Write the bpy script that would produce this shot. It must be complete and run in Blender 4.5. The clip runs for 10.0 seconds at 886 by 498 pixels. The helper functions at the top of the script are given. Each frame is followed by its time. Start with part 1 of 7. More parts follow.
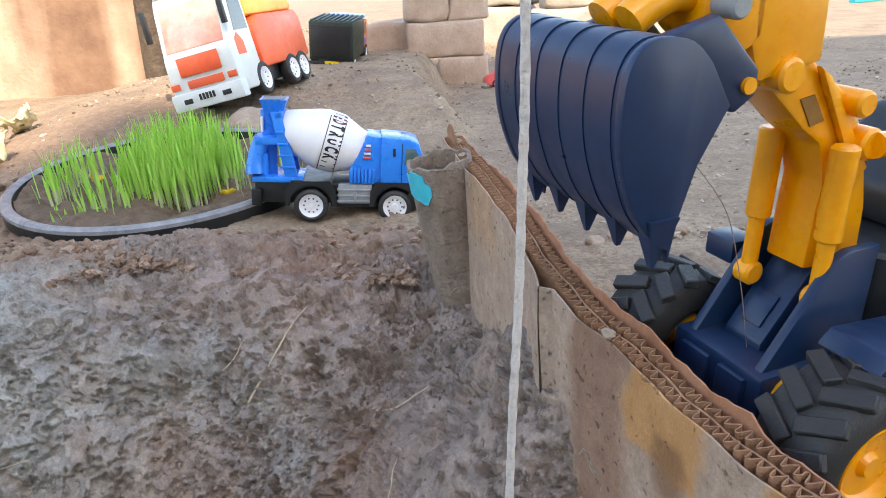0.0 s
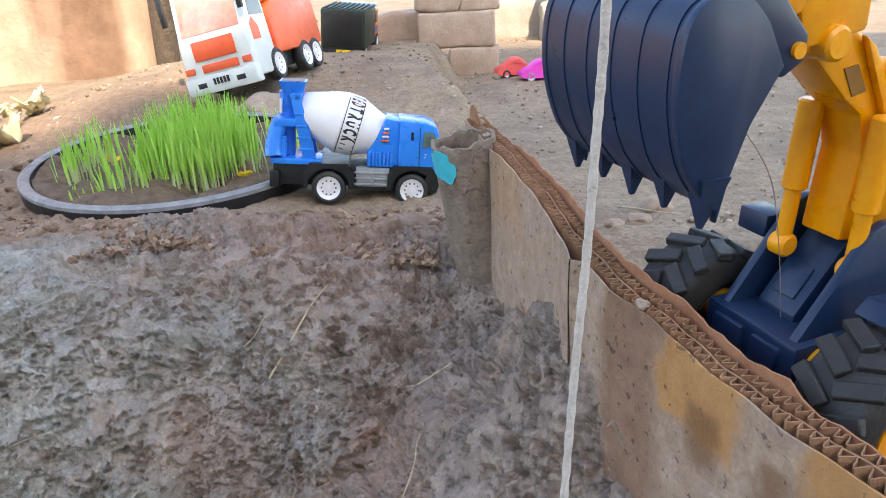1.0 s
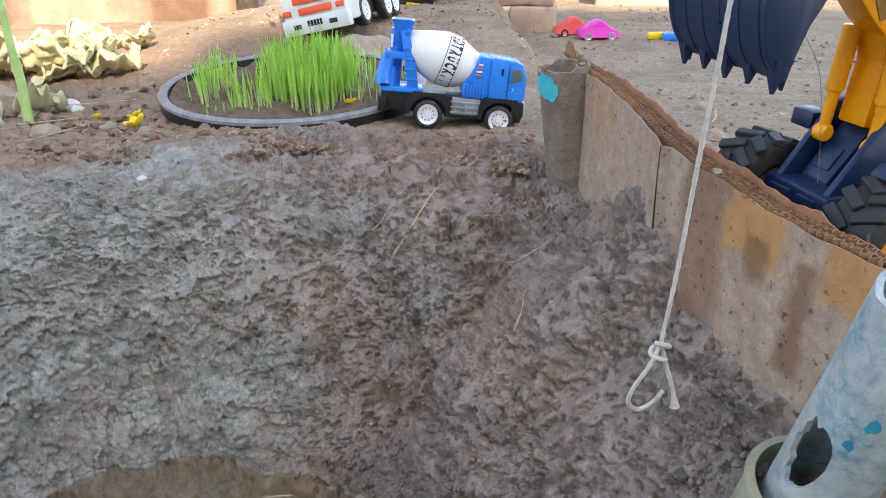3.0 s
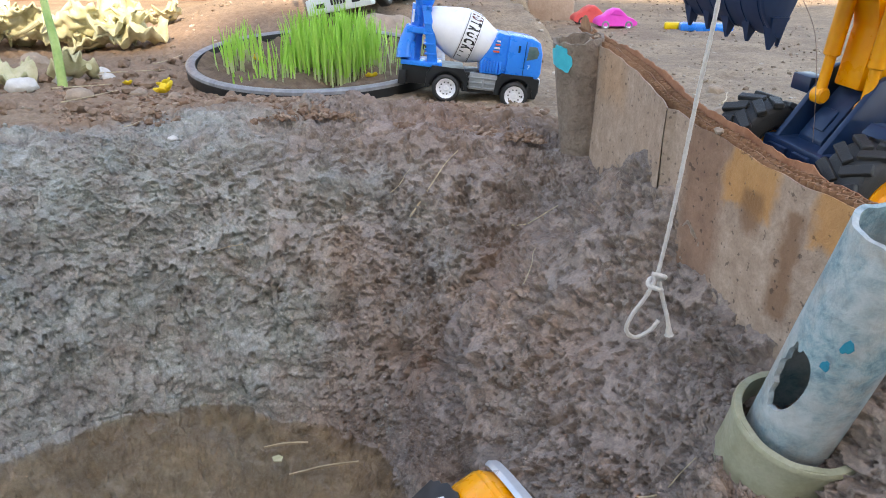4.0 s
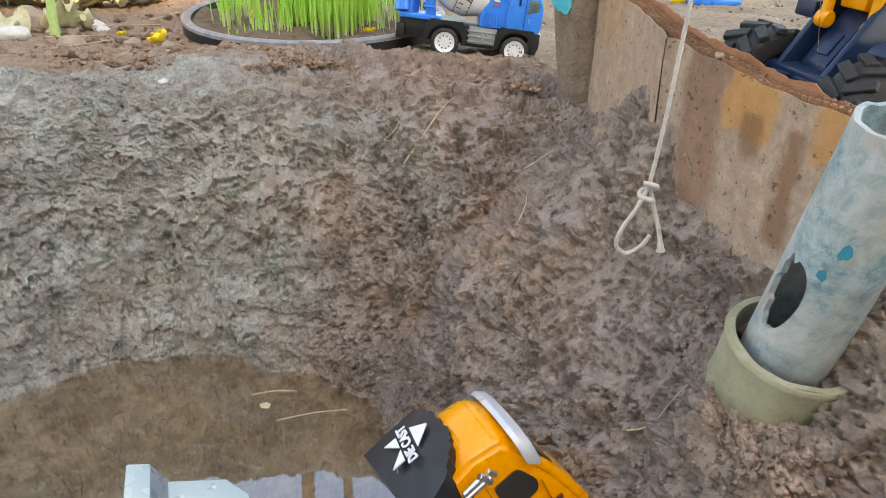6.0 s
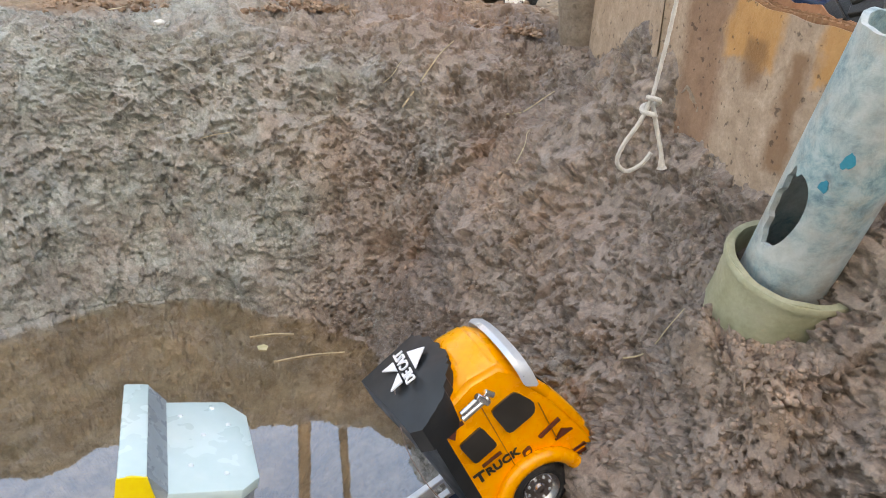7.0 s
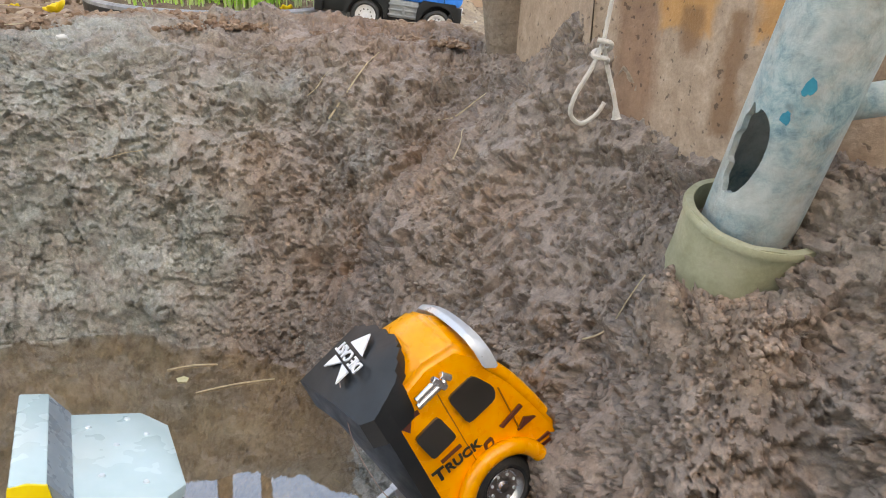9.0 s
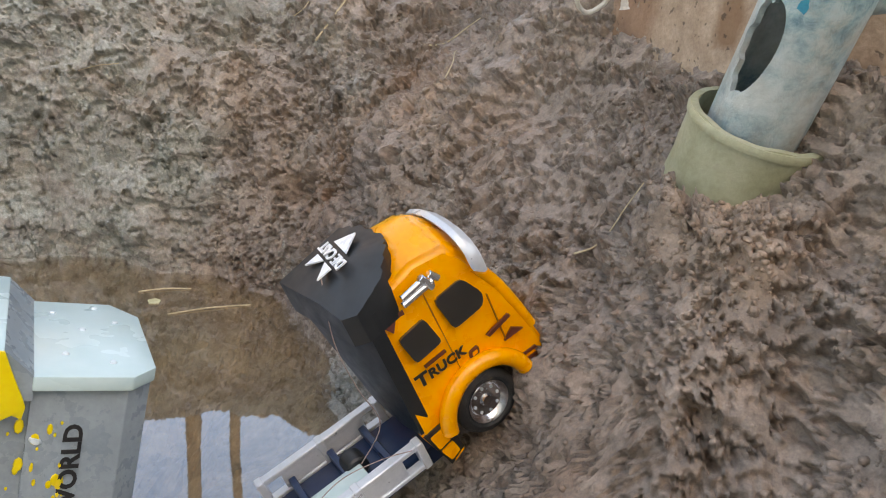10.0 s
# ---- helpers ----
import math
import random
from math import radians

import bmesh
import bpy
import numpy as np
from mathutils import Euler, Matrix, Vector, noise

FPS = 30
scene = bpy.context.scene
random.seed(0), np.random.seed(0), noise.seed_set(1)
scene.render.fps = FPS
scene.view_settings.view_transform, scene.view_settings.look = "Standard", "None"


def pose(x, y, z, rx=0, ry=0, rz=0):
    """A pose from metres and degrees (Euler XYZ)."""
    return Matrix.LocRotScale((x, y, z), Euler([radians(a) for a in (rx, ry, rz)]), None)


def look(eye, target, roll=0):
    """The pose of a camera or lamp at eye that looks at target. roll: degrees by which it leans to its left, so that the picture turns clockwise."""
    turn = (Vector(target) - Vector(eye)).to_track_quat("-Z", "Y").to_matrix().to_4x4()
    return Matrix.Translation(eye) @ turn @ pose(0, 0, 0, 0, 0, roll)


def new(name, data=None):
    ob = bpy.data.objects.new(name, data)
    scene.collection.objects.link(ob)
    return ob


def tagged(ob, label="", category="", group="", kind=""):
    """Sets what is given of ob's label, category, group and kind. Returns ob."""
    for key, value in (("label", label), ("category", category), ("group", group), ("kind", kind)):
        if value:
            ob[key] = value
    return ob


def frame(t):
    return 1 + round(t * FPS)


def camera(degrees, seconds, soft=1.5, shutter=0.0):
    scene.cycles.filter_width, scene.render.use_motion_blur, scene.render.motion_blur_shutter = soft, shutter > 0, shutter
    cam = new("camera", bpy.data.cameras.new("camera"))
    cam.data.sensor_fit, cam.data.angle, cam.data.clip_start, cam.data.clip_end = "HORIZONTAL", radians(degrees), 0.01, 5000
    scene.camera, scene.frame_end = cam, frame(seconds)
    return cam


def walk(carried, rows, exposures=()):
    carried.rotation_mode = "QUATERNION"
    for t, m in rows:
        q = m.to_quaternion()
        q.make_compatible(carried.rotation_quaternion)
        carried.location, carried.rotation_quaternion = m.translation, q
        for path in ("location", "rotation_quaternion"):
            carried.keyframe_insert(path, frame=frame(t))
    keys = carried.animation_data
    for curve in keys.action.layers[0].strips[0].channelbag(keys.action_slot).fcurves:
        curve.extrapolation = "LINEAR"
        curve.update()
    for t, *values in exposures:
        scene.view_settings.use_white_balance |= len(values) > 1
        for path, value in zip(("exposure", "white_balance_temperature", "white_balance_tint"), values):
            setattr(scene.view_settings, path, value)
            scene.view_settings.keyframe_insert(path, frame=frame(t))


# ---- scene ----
cam = camera(63.63, 10.0, soft=1.0)
PATH = [
    (0, (0.0020, 0.0070, 0.1687), (-0.0406, 1.8881, -0.5092), -3.32),
    (0.5, (-0.0062, 0.0030, 0.1628), (-0.0532, 1.8827, -0.5187), -2.80),
    (1, (-0.0132, 0.0002, 0.1599), (-0.0625, 1.8762, -0.5318), -2.54),
    (1.5, (-0.0283, -0.0125, 0.1499), (-0.1010, 1.8512, -0.5722), -2.14),
    (2, (-0.0489, -0.0585, 0.1513), (-0.1555, 1.8014, -0.5764), -2.09),
    (2.5, (-0.0633, -0.0923, 0.1515), (-0.1581, 1.7587, -0.6000), -0.99),
    (3, (-0.0731, -0.1429, 0.1524), (-0.1975, 1.6964, -0.6231), -0.31),
    (3.2, (-0.0765, -0.1515, 0.1520), (-0.2180, 1.6807, -0.6373), -0.27),
    (4.3, (-0.0679, -0.1879, 0.1328), (-0.2251, 1.6412, -0.6607), 1.32),
    (4.5, (-0.0649, -0.1859, 0.1322), (-0.2241, 1.6445, -0.6578), 1.48),
    (5, (-0.0647, -0.1843, 0.1263), (-0.2278, 1.6408, -0.6752), 1.42),
    (5.2, (-0.0636, -0.1847, 0.1172), (-0.2320, 1.6364, -0.6924), 1.45),
    (6.3, (-0.0590, -0.1861, 0.0897), (-0.2139, 1.6237, -0.7474), 2.00),
    (6.5, (-0.0573, -0.1881, 0.0843), (-0.2045, 1.6143, -0.7700), 2.19),
    (7, (-0.0604, -0.1959, 0.0686), (-0.2119, 1.5909, -0.8171), 2.40),
    (7.5, (-0.0573, -0.2012, 0.0622), (-0.2098, 1.5814, -0.8317), 2.13),
    (8, (-0.0556, -0.1982, 0.0512), (-0.2058, 1.5804, -0.8509), 1.77),
    (8.5, (-0.0596, -0.1963, 0.0263), (-0.1815, 1.5962, -0.8525), 1.37),
    (9, (-0.0725, -0.1872, 0.0113), (-0.0123, 1.6816, -0.6987), 2.51),
    (9.5, (-0.0747, -0.1944, -0.0115), (0.0122, 1.6795, -0.7050), 4.11),
    (10, (-0.0764, -0.1860, -0.0298), (0.0516, 1.6548, -0.8011), 5.68),
]
walk(cam, [(t, look(eye, target, roll)) for t, eye, target, roll in PATH], [(0.0, 2.18, 7600, 12), (3.2, 2.16, 7700, 12), (5.2, 2.16, 8600, 12), (6.3, 2.42, 9700, 12), (8.0, 2.52, 9850, 12), (10.0, 2.36, 9900, 12)])


# ---- light ----
world = bpy.data.worlds.new("sky")
scene.world = world
world.use_nodes = True
SUN_ELEV, SUN_AZ = 40.0, 165.0  # degrees; azimuth clockwise from +y
wn = world.node_tree.nodes
sky = wn.new("ShaderNodeTexSky")
sky.sky_type, sky.sun_disc = "NISHITA", False
sky.sun_elevation, sky.sun_rotation = radians(SUN_ELEV), radians(SUN_AZ)
world.node_tree.links.new(sky.outputs[0], wn["Background"].inputs[0])
wn["Background"].inputs[1].default_value = 0.15
sun = new("sun", bpy.data.lights.new("sun", "SUN"))
sun.data.energy, sun.data.angle, sun.data.color = 2.0, radians(0.5), (1.0, 0.93, 0.82)
_a, _e = radians(SUN_AZ), radians(SUN_ELEV)
sun.matrix_world = look((0, 0, 5), (-math.sin(_a) * math.cos(_e), -math.cos(_a) * math.cos(_e), 5 - math.sin(_e)))


# ---- material helpers ----
def node_mat(name):
    m = bpy.data.materials.new(name)
    m.use_nodes = True
    nt = m.node_tree
    return m, nt, nt.nodes["Principled BSDF"]


def tex_noise(nt, coord, scale, detail=4.0, rough=0.6, distort=0.0):
    n = nt.nodes.new("ShaderNodeTexNoise")
    n.inputs["Scale"].default_value, n.inputs["Detail"].default_value = scale, detail
    n.inputs["Roughness"].default_value, n.inputs["Distortion"].default_value = rough, distort
    nt.links.new(coord, n.inputs["Vector"])
    return n.outputs["Fac"]


def ramp(nt, fac, stops):
    r = nt.nodes.new("ShaderNodeValToRGB")
    while len(r.color_ramp.elements) < len(stops):
        r.color_ramp.elements.new(0.5)
    for e, (p, c) in zip(r.color_ramp.elements, stops):
        e.position = p
        e.color = (*c, 1) if isinstance(c, tuple) else (c, c, c, 1)
    nt.links.new(fac, r.inputs[0])
    return r.outputs[0]


def mix(nt, fac, a, b, how="MIX"):
    n = nt.nodes.new("ShaderNodeMix")
    n.data_type, n.blend_type = "RGBA", how
    for sock, v in ((n.inputs["Factor"], fac), (n.inputs["A"], a), (n.inputs["B"], b)):
        if isinstance(v, bpy.types.NodeSocket):
            nt.links.new(v, sock)
        elif isinstance(v, tuple):
            sock.default_value = (*v, 1)
        else:
            sock.default_value = v
    return n.outputs["Result"]


def bump(nt, bsdf, height, dist, strength=1.0, prev=None):
    b = nt.nodes.new("ShaderNodeBump")
    b.inputs["Distance"].default_value, b.inputs["Strength"].default_value = dist, strength
    nt.links.new(height, b.inputs["Height"])
    if prev is not None:
        nt.links.new(prev, b.inputs["Normal"])
    nt.links.new(b.outputs[0], bsdf.inputs["Normal"])
    return b.outputs[0]


def coords(nt):
    return nt.nodes.new("ShaderNodeTexCoord").outputs["Object"]


def surface(name, c1, c2, rough=0.5, scale=60.0, metal=0.0, relief=0.0, relief_scale=400.0, dirt=None, dirt_amount=0.5, dirt_scale=25.0, rough_var=0.12, coat=0.0):
    """Two tones at a coarse scale, finer mottling, optional dust or mud in patches, and fine relief."""
    m, nt, b = node_mat(name)
    co = coords(nt)
    col = ramp(nt, tex_noise(nt, co, scale, 5, 0.65), [(0.3, c1), (0.7, c2)])
    fine = tex_noise(nt, co, scale * 9, 3)
    col = mix(nt, 0.12, col, ramp(nt, fine, [(0.3, 0.25), (0.75, 0.9)]), "OVERLAY")
    r = tex_noise(nt, co, scale * 2.3, 4)
    rr = ramp(nt, r, [(0.25, max(0.02, rough - rough_var)), (0.8, min(1.0, rough + rough_var))])
    if dirt is not None:
        d = tex_noise(nt, co, dirt_scale, 6, 0.7)
        k = ramp(nt, d, [(max(0.0, 0.78 - dirt_amount * 0.55), 0.0), (min(1.0, 0.92 - dirt_amount * 0.4), 1.0)])
        col = mix(nt, k, col, dirt)
        rr = mix(nt, k, rr, (0.85, 0.85, 0.85))
    nt.links.new(col, b.inputs["Base Color"])
    nt.links.new(rr, b.inputs["Roughness"])
    b.inputs["Metallic"].default_value = metal
    b.inputs["Coat Weight"].default_value = coat
    b.inputs["Coat Roughness"].default_value = 0.15
    if relief:
        bump(nt, b, tex_noise(nt, co, relief_scale, 4), relief)
    return m


# ---- noise for relief ----
def hash3(i, j, k, salt):
    h = (i * 374761393 + j * 668265263 + k * 1440662683 + salt * 974711) & 0xFFFFFFFF
    for mul in (2246822519, 3266489917, 1274126177):
        h = ((h ^ (h >> 15)) * mul) & 0xFFFFFFFF
    return ((h ^ (h >> 16)) & 0xFFFF) / 65535.0


def vnoise(p, scale, salt=0):
    """Smooth value noise in -1..1 at points p (n, 3)."""
    q = p * scale
    i = np.floor(q).astype(np.int64)
    f = q - i
    f = f * f * f * (f * (f * 6 - 15) + 10)
    out = 0.0
    for dx in (0, 1):
        for dy in (0, 1):
            for dz in (0, 1):
                w = (f[:, 0] if dx else 1 - f[:, 0]) * (f[:, 1] if dy else 1 - f[:, 1]) * (f[:, 2] if dz else 1 - f[:, 2])
                out = out + w * hash3(i[:, 0] + dx, i[:, 1] + dy, i[:, 2] + dz, salt)
    return out * 2 - 1


def fbm(p, scale, octaves=4, gain=0.5, salt=0):
    a, s, out = 1.0, scale, 0.0
    for o in range(octaves):
        out = out + a * vnoise(p, s, salt + o)
        a, s = a * gain, s * 2.03
    return out


def clods(p, scale, salt=0):
    """Round lumps: 0 in the joints, 1 on top of a lump."""
    q = p * scale
    q = q + 0.35 * np.stack([vnoise(q, 1.3, salt + 5), vnoise(q, 1.3, salt + 6), vnoise(q, 1.3, salt + 7)], 1)
    i = np.floor(q).astype(np.int64)
    best = np.full(len(p), 9.0)
    for dx in (-1, 0, 1):
        for dy in (-1, 0, 1):
            for dz in (-1, 0, 1):
                c = i + np.array([dx, dy, dz])
                x = [c[:, n] + hash3(c[:, 0], c[:, 1], c[:, 2], salt + 11 + n) for n in range(3)]
                best = np.minimum(best, sum((x[n] - q[:, n]) ** 2 for n in range(3)))
    return np.sqrt(np.clip(1 - best, 0, 1))


def terrace(h, step):
    """Turns a soft height into flat treads with short steep risers."""
    k = np.floor(h / step)
    return (k + smooth(0.58, 0.95, h / step - k)) * step * 0.72 + 0.28 * h


def smooth(a, b, x):
    t = np.clip((x - a) / (b - a), 0, 1)
    return t * t * (3 - 2 * t)


# ---- lie of the land ----
WATER = -0.318
PIT = (-0.25, 0.10)
PIT_TURN = [-180, -120, -60, -10, 5, 20, 40, 60, 75, 90, 105, 115, 125, 140, 180]
PIT_RIM = [0.60, 0.75, 0.62, 0.461, 0.391, 0.414, 0.40, 0.49, 0.465, 0.484, 0.478, 0.485, 0.492, 0.521, 0.60]
PIT_SHORE = [0.42, 0.45, 0.36, 0.294, 0.235, 0.180, 0.190, 0.245, 0.286, 0.293, 0.325, 0.350, 0.364, 0.362, 0.42]
# the cardboard's foot, far to near: x, y, height of its top
BOARD = [(-0.006, 0.572, 0.060), (0.0145, 0.475, 0.053), (0.0305, 0.400, 0.045), (0.040, 0.350, 0.0365), (0.0535, 0.300, 0.0295), (0.067, 0.270, 0.0255), (0.0765, 0.240, 0.0208), (0.088, 0.210, 0.020), (0.0965, 0.190, 0.0195), (0.107, 0.170, 0.0175), (0.135, 0.150, 0.012), (0.20, 0.110, 0.005), (0.35, -0.06, 0.0)]
# how high the mud is heaped against it, near to far
HEAP_Y = [0.05, 0.15, 0.193, 0.21, 0.24, 0.28, 0.31, 0.35, 0.365, 0.40, 0.45, 0.50]
HEAP_Z = [-0.13, -0.095, -0.082, -0.078, -0.066, -0.043, -0.024, -0.012, -0.014, -0.03, -0.048, -0.052]
BOARD_THICK = 0.0150
# torn hollows (and, negative, bulges) in the clay: place, radius, depth
HOLLOWS = [(-0.223, 0.445, -0.214, 0.016, 0.018), (-0.250, 0.438, -0.228, 0.018, 0.016), (-0.166, 0.407, -0.231, 0.015, 0.016), (-0.132, 0.362, -0.210, 0.014, 0.012),
           (-0.090, 0.440, -0.112, 0.016, 0.009), (-0.113, 0.319, -0.209, 0.013, 0.010), (-0.310, 0.455, -0.175, 0.055, -0.014), (-0.377, 0.497, -0.114, 0.020, -0.007),
           (-0.298, 0.417, -0.298, 0.022, -0.009), (0.046, 0.316, -0.029, 0.018, -0.008)]
# where reddish earth shows: place, reach, amount
RUST = [(-0.150, 0.385, -0.222, 0.050, 0.9), (-0.077, 0.427, -0.114, 0.035, 0.7), (-0.125, 0.605, -0.030, 0.075, 0.8), (-0.03, 0.30, -0.20, 0.05, 0.35), (-0.20, 0.36, -0.318, 0.06, 0.6)]


def board_x(y):
    by = np.array([b[1] for b in BOARD][::-1])
    bx = np.array([b[0] for b in BOARD][::-1])
    return np.interp(y, by, bx)


def upper_ground(x, y):
    """The ground round the pit: a lip, a rising path behind it, a lower yard beside that."""
    z = np.full_like(x, -0.052)
    z = z + 0.013 * np.exp(-((y - 0.630) / 0.040) ** 2) * smooth(0.02, -0.05, x) * smooth(-0.62, -0.36, x)
    path = smooth(0.85, 1.5, y) * 0.075
    edge = 0.0 - 0.06 * (y - 0.9)          # brink of the path towards the yard
    left = smooth(edge + 0.05, edge - 0.03, x + 0.02 * np.sin(y * 9))
    yard = -0.012 * smooth(0.7, 1.4, y)
    z = z + left * path + (1 - left) * yard
    z = z + 0.032 * smooth(0.02, 0.06, x - board_x(y)) * smooth(0.75, 0.45, y) * smooth(0.7, 0.3, x)
    z = z - 0.05 * smooth(-0.6, -0.9, x) * smooth(0.8, 1.3, y)
    z = z + 0.03 * np.maximum(y - 2.2, 0) ** 0.5
    return z


def land(x, y):
    zu = upper_ground(x, y)
    dx, dy = x - PIT[0], y - PIT[1]
    th, r = np.degrees(np.arctan2(dy, dx)), np.hypot(dx, dy)
    rim, shore = np.interp(th, PIT_TURN, PIT_RIM), np.interp(th, PIT_TURN, PIT_SHORE)
    u = (r - shore) / (rim - shore)
    f = 1 - (1 - np.clip(u, 0, 1)) ** np.interp(th, [60, 75, 92, 108, 130, 180], [1.66, 1.75, 1.75, 3.1, 3.1, 1.66])
    z = WATER + f * (zu - WATER)
    z = np.where(u < 0, WATER + np.maximum(u * 0.35, -0.28) * 0.26, z)
    gap = np.maximum(board_x(y) - x, 0)
    heap = np.interp(y, HEAP_Y, HEAP_Z) - 1.15 * gap - 1.15 * np.maximum(gap - 0.13, 0) - np.where((y < 0.04) | (y > 0.55), 1.0, 0.0)
    mound = -0.117 - 1.9 * np.maximum(np.hypot(x - 0.088, y - 0.128) - 0.044, 0) - 3.0 * np.maximum(0.02 - y, 0)
    heap = np.maximum(heap, mound)
    k = np.clip(0.5 + (heap - z) / 0.03, 0, 1)
    z = z * (1 - k) + heap * k + 0.015 * k * (1 - k)
    z = z - 0.042 * np.exp(-((x + 0.008) ** 2 + (y - 0.125) ** 2) / 0.045 ** 2)
    behind = smooth(0.0, 0.006, x - board_x(y) - 0.003) * (y < 0.57)
    return z * (1 - behind) + zu * behind


def axis_steps(spans):
    out = [spans[0][0]]
    for a, b, s in spans:
        n = max(1, int(round((b - a) / s)))
        out += [a + (b - a) * (k + 1) / n for k in range(n)]
    return np.array(out)


def grow(start, step, end, rate=1.12):
    out = []
    while abs(start) < abs(end):
        start += step
        step *= rate
        out.append(start)
    return out


def grid_mesh(name, P, nx, ny):
    me = bpy.data.meshes.new(name)
    k = np.arange((ny - 1) * (nx - 1))
    a = (k // (nx - 1)) * nx + k % (nx - 1)
    F = np.stack([a, a + 1, a + nx + 1, a + nx], 1)
    me.vertices.add(len(P))
    me.vertices.foreach_set("co", P.astype(np.float32).ravel())
    me.loops.add(F.size)
    me.loops.foreach_set("vertex_index", F.astype(np.int32).ravel())
    me.polygons.add(len(F))
    me.polygons.foreach_set("loop_start", np.arange(0, F.size, 4, dtype=np.int32))
    me.polygons.foreach_set("use_smooth", np.ones(len(F), dtype=bool))
    me.update(calc_edges=True)
    return me


def build_ground():
    # rings round the pit: its floor, its wall by length of slope, then outwards with growing steps
    turn = np.radians(np.concatenate([np.arange(-180, -50, 3.0), np.arange(-50, -14, 1.0), np.arange(-14, 150, 0.135), np.arange(152, 181, 2.0)]))
    level = np.concatenate([np.linspace(0.02, 0.45, 16), np.linspace(0.45, 1.0, 90)[1:], 1 + np.linspace(0, 1, 290)[1:] ** 1.12])
    out = np.concatenate([np.arange(1, 91) * 0.0012, 0.108 + np.arange(1, 40) * 0.0027, np.array(grow(0.108 + 39 * 0.0027, 0.0035, 90, 1.045))])
    deg = np.degrees(turn)
    shore, rim = np.interp(deg, PIT_TURN, PIT_SHORE), np.interp(deg, PIT_TURN, PIT_RIM)
    R = np.stack([np.where(v <= 1, shore * v, shore + (rim - shore) * (v - 1)) for v in level] + [rim + o for o in out])
    X, Y = PIT[0] + R * np.cos(turn), PIT[1] + R * np.sin(turn)
    xs, ys = turn, R[:, 0]
    x, y = X.ravel(), Y.ravel()
    z = land(x, y)
    e = 0.004
    n = np.stack([-(land(x + e, y) - land(x - e, y)) / (2 * e), -(land(x, y + e) - land(x, y - e)) / (2 * e), np.ones_like(x)], 1)
    n[:, :2] = np.clip(n[:, :2], -3.0, 3.0)
    n /= np.linalg.norm(n, axis=1)[:, None]
    p = np.stack([x, y, z], 1)
    dx, dy = x - PIT[0], y - PIT[1]
    th, r = np.degrees(np.arctan2(dy, dx)), np.hypot(dx, dy)
    u = (r - np.interp(th, PIT_TURN, PIT_SHORE)) / (np.interp(th, PIT_TURN, PIT_RIM) - np.interp(th, PIT_TURN, PIT_SHORE))
    behind = smooth(0.0, 0.006, x - board_x(y)) * (y < 0.57)
    mud = smooth(1.40, 1.14, u + 0.12 * fbm(p, 18, 3)) * (1 - behind)
    lip = smooth(1.10, 1.25, u) * smooth(1.70, 1.35, u) * smooth(0.05, -0.02, x)
    near = smooth(2.2, 1.2, np.hypot(x + 0.1, y - 0.5))
    grey = np.clip(smooth(-0.05, -0.30, x + 0.5 * (y - 0.3) + 0.10 * fbm(p, 9, 3, 0.5, 61)), 0, 1)
    # wet clay, worked by hand: soft lobes, torn clods, small gouges with raised rims, crumbs
    d = np.zeros_like(x)
    w = np.where(mud > 0.01)[0]
    q = p[w]
    warp = q + 0.006 * np.stack([fbm(q, 24, 2, 0.5, 91), fbm(q, 24, 2, 0.5, 92), fbm(q, 24, 2, 0.5, 93)], 1)
    rough = smooth(-0.10, 0.42, fbm(q, 10, 3, 0.6, 41)) * (1 - 0.35 * grey[w])
    flat = np.array([1.0, 1.0, 1.6])
    tear = fbm(warp * flat, 44, 3, 0.6, 45)
    gouge = smooth(0.33, 0.38, tear)
    nick_f = fbm((q + 0.25 * (warp - q)) * flat, 125, 3, 0.62, 47)
    nick = smooth(0.33, 0.39, nick_f)
    dot_f = fbm(q * flat, 225, 2, 0.6, 51)
    dots = smooth(0.16, 0.26, dot_f) * smooth(-0.25, 0.15, fbm(q, 34, 2, 0.5, 49))
    h = 0.012 * fbm(q, 6, 3, 0.5, 3) + 0.0090 * fbm(q, 19, 2, 0.5, 5) + 0.0030 * fbm(q, 52, 1, 0.5, 7)
    h = h + 0.0060 * (0.35 + 0.65 * rough) * (clods(warp, 30, 1) - 0.6)
    h = h + 0.0065 * rough * (clods(warp, 80, 2) - 0.6) + 0.0045 * rough * (clods(q, 170, 4) - 0.6)
    h = h - 0.0080 * (0.40 + 0.60 * rough) * (1 - 0.25 * grey[w]) * gouge + 0.0022 * smooth(0.10, 0.26, tear) * (1 - gouge)
    h = h - 0.0052 * (0.80 + 0.20 * rough) * (1 - 0.45 * grey[w]) * nick + 0.0013 * smooth(0.10, 0.30, nick_f) * (1 - nick) - 0.0030 * (1 - 0.55 * grey[w]) * dots
    for cx, cy, cz, r0, depth in HOLLOWS:
        h = h - depth * np.exp(-(((q[:, 0] - cx) ** 2 + (q[:, 1] - cy) ** 2 + (q[:, 2] - cz) ** 2) / r0 ** 2)) * (1 + 0.5 * fbm(q, 60, 2, 0.5, 15))
    d[w] = mud[w] * h
    left_soil = smooth(-0.25, -0.5, x) * smooth(0.5, 0.65, y) * smooth(1.5, 1.1, y)
    crumb = np.maximum(lip, left_soil) * near
    d = d + crumb * (0.012 * (clods(p, 58, 21) - 0.78) + 0.011 * (clods(p, 120, 22) - 0.78))
    rest = (1 - mud) * (1 - 0.6 * crumb)
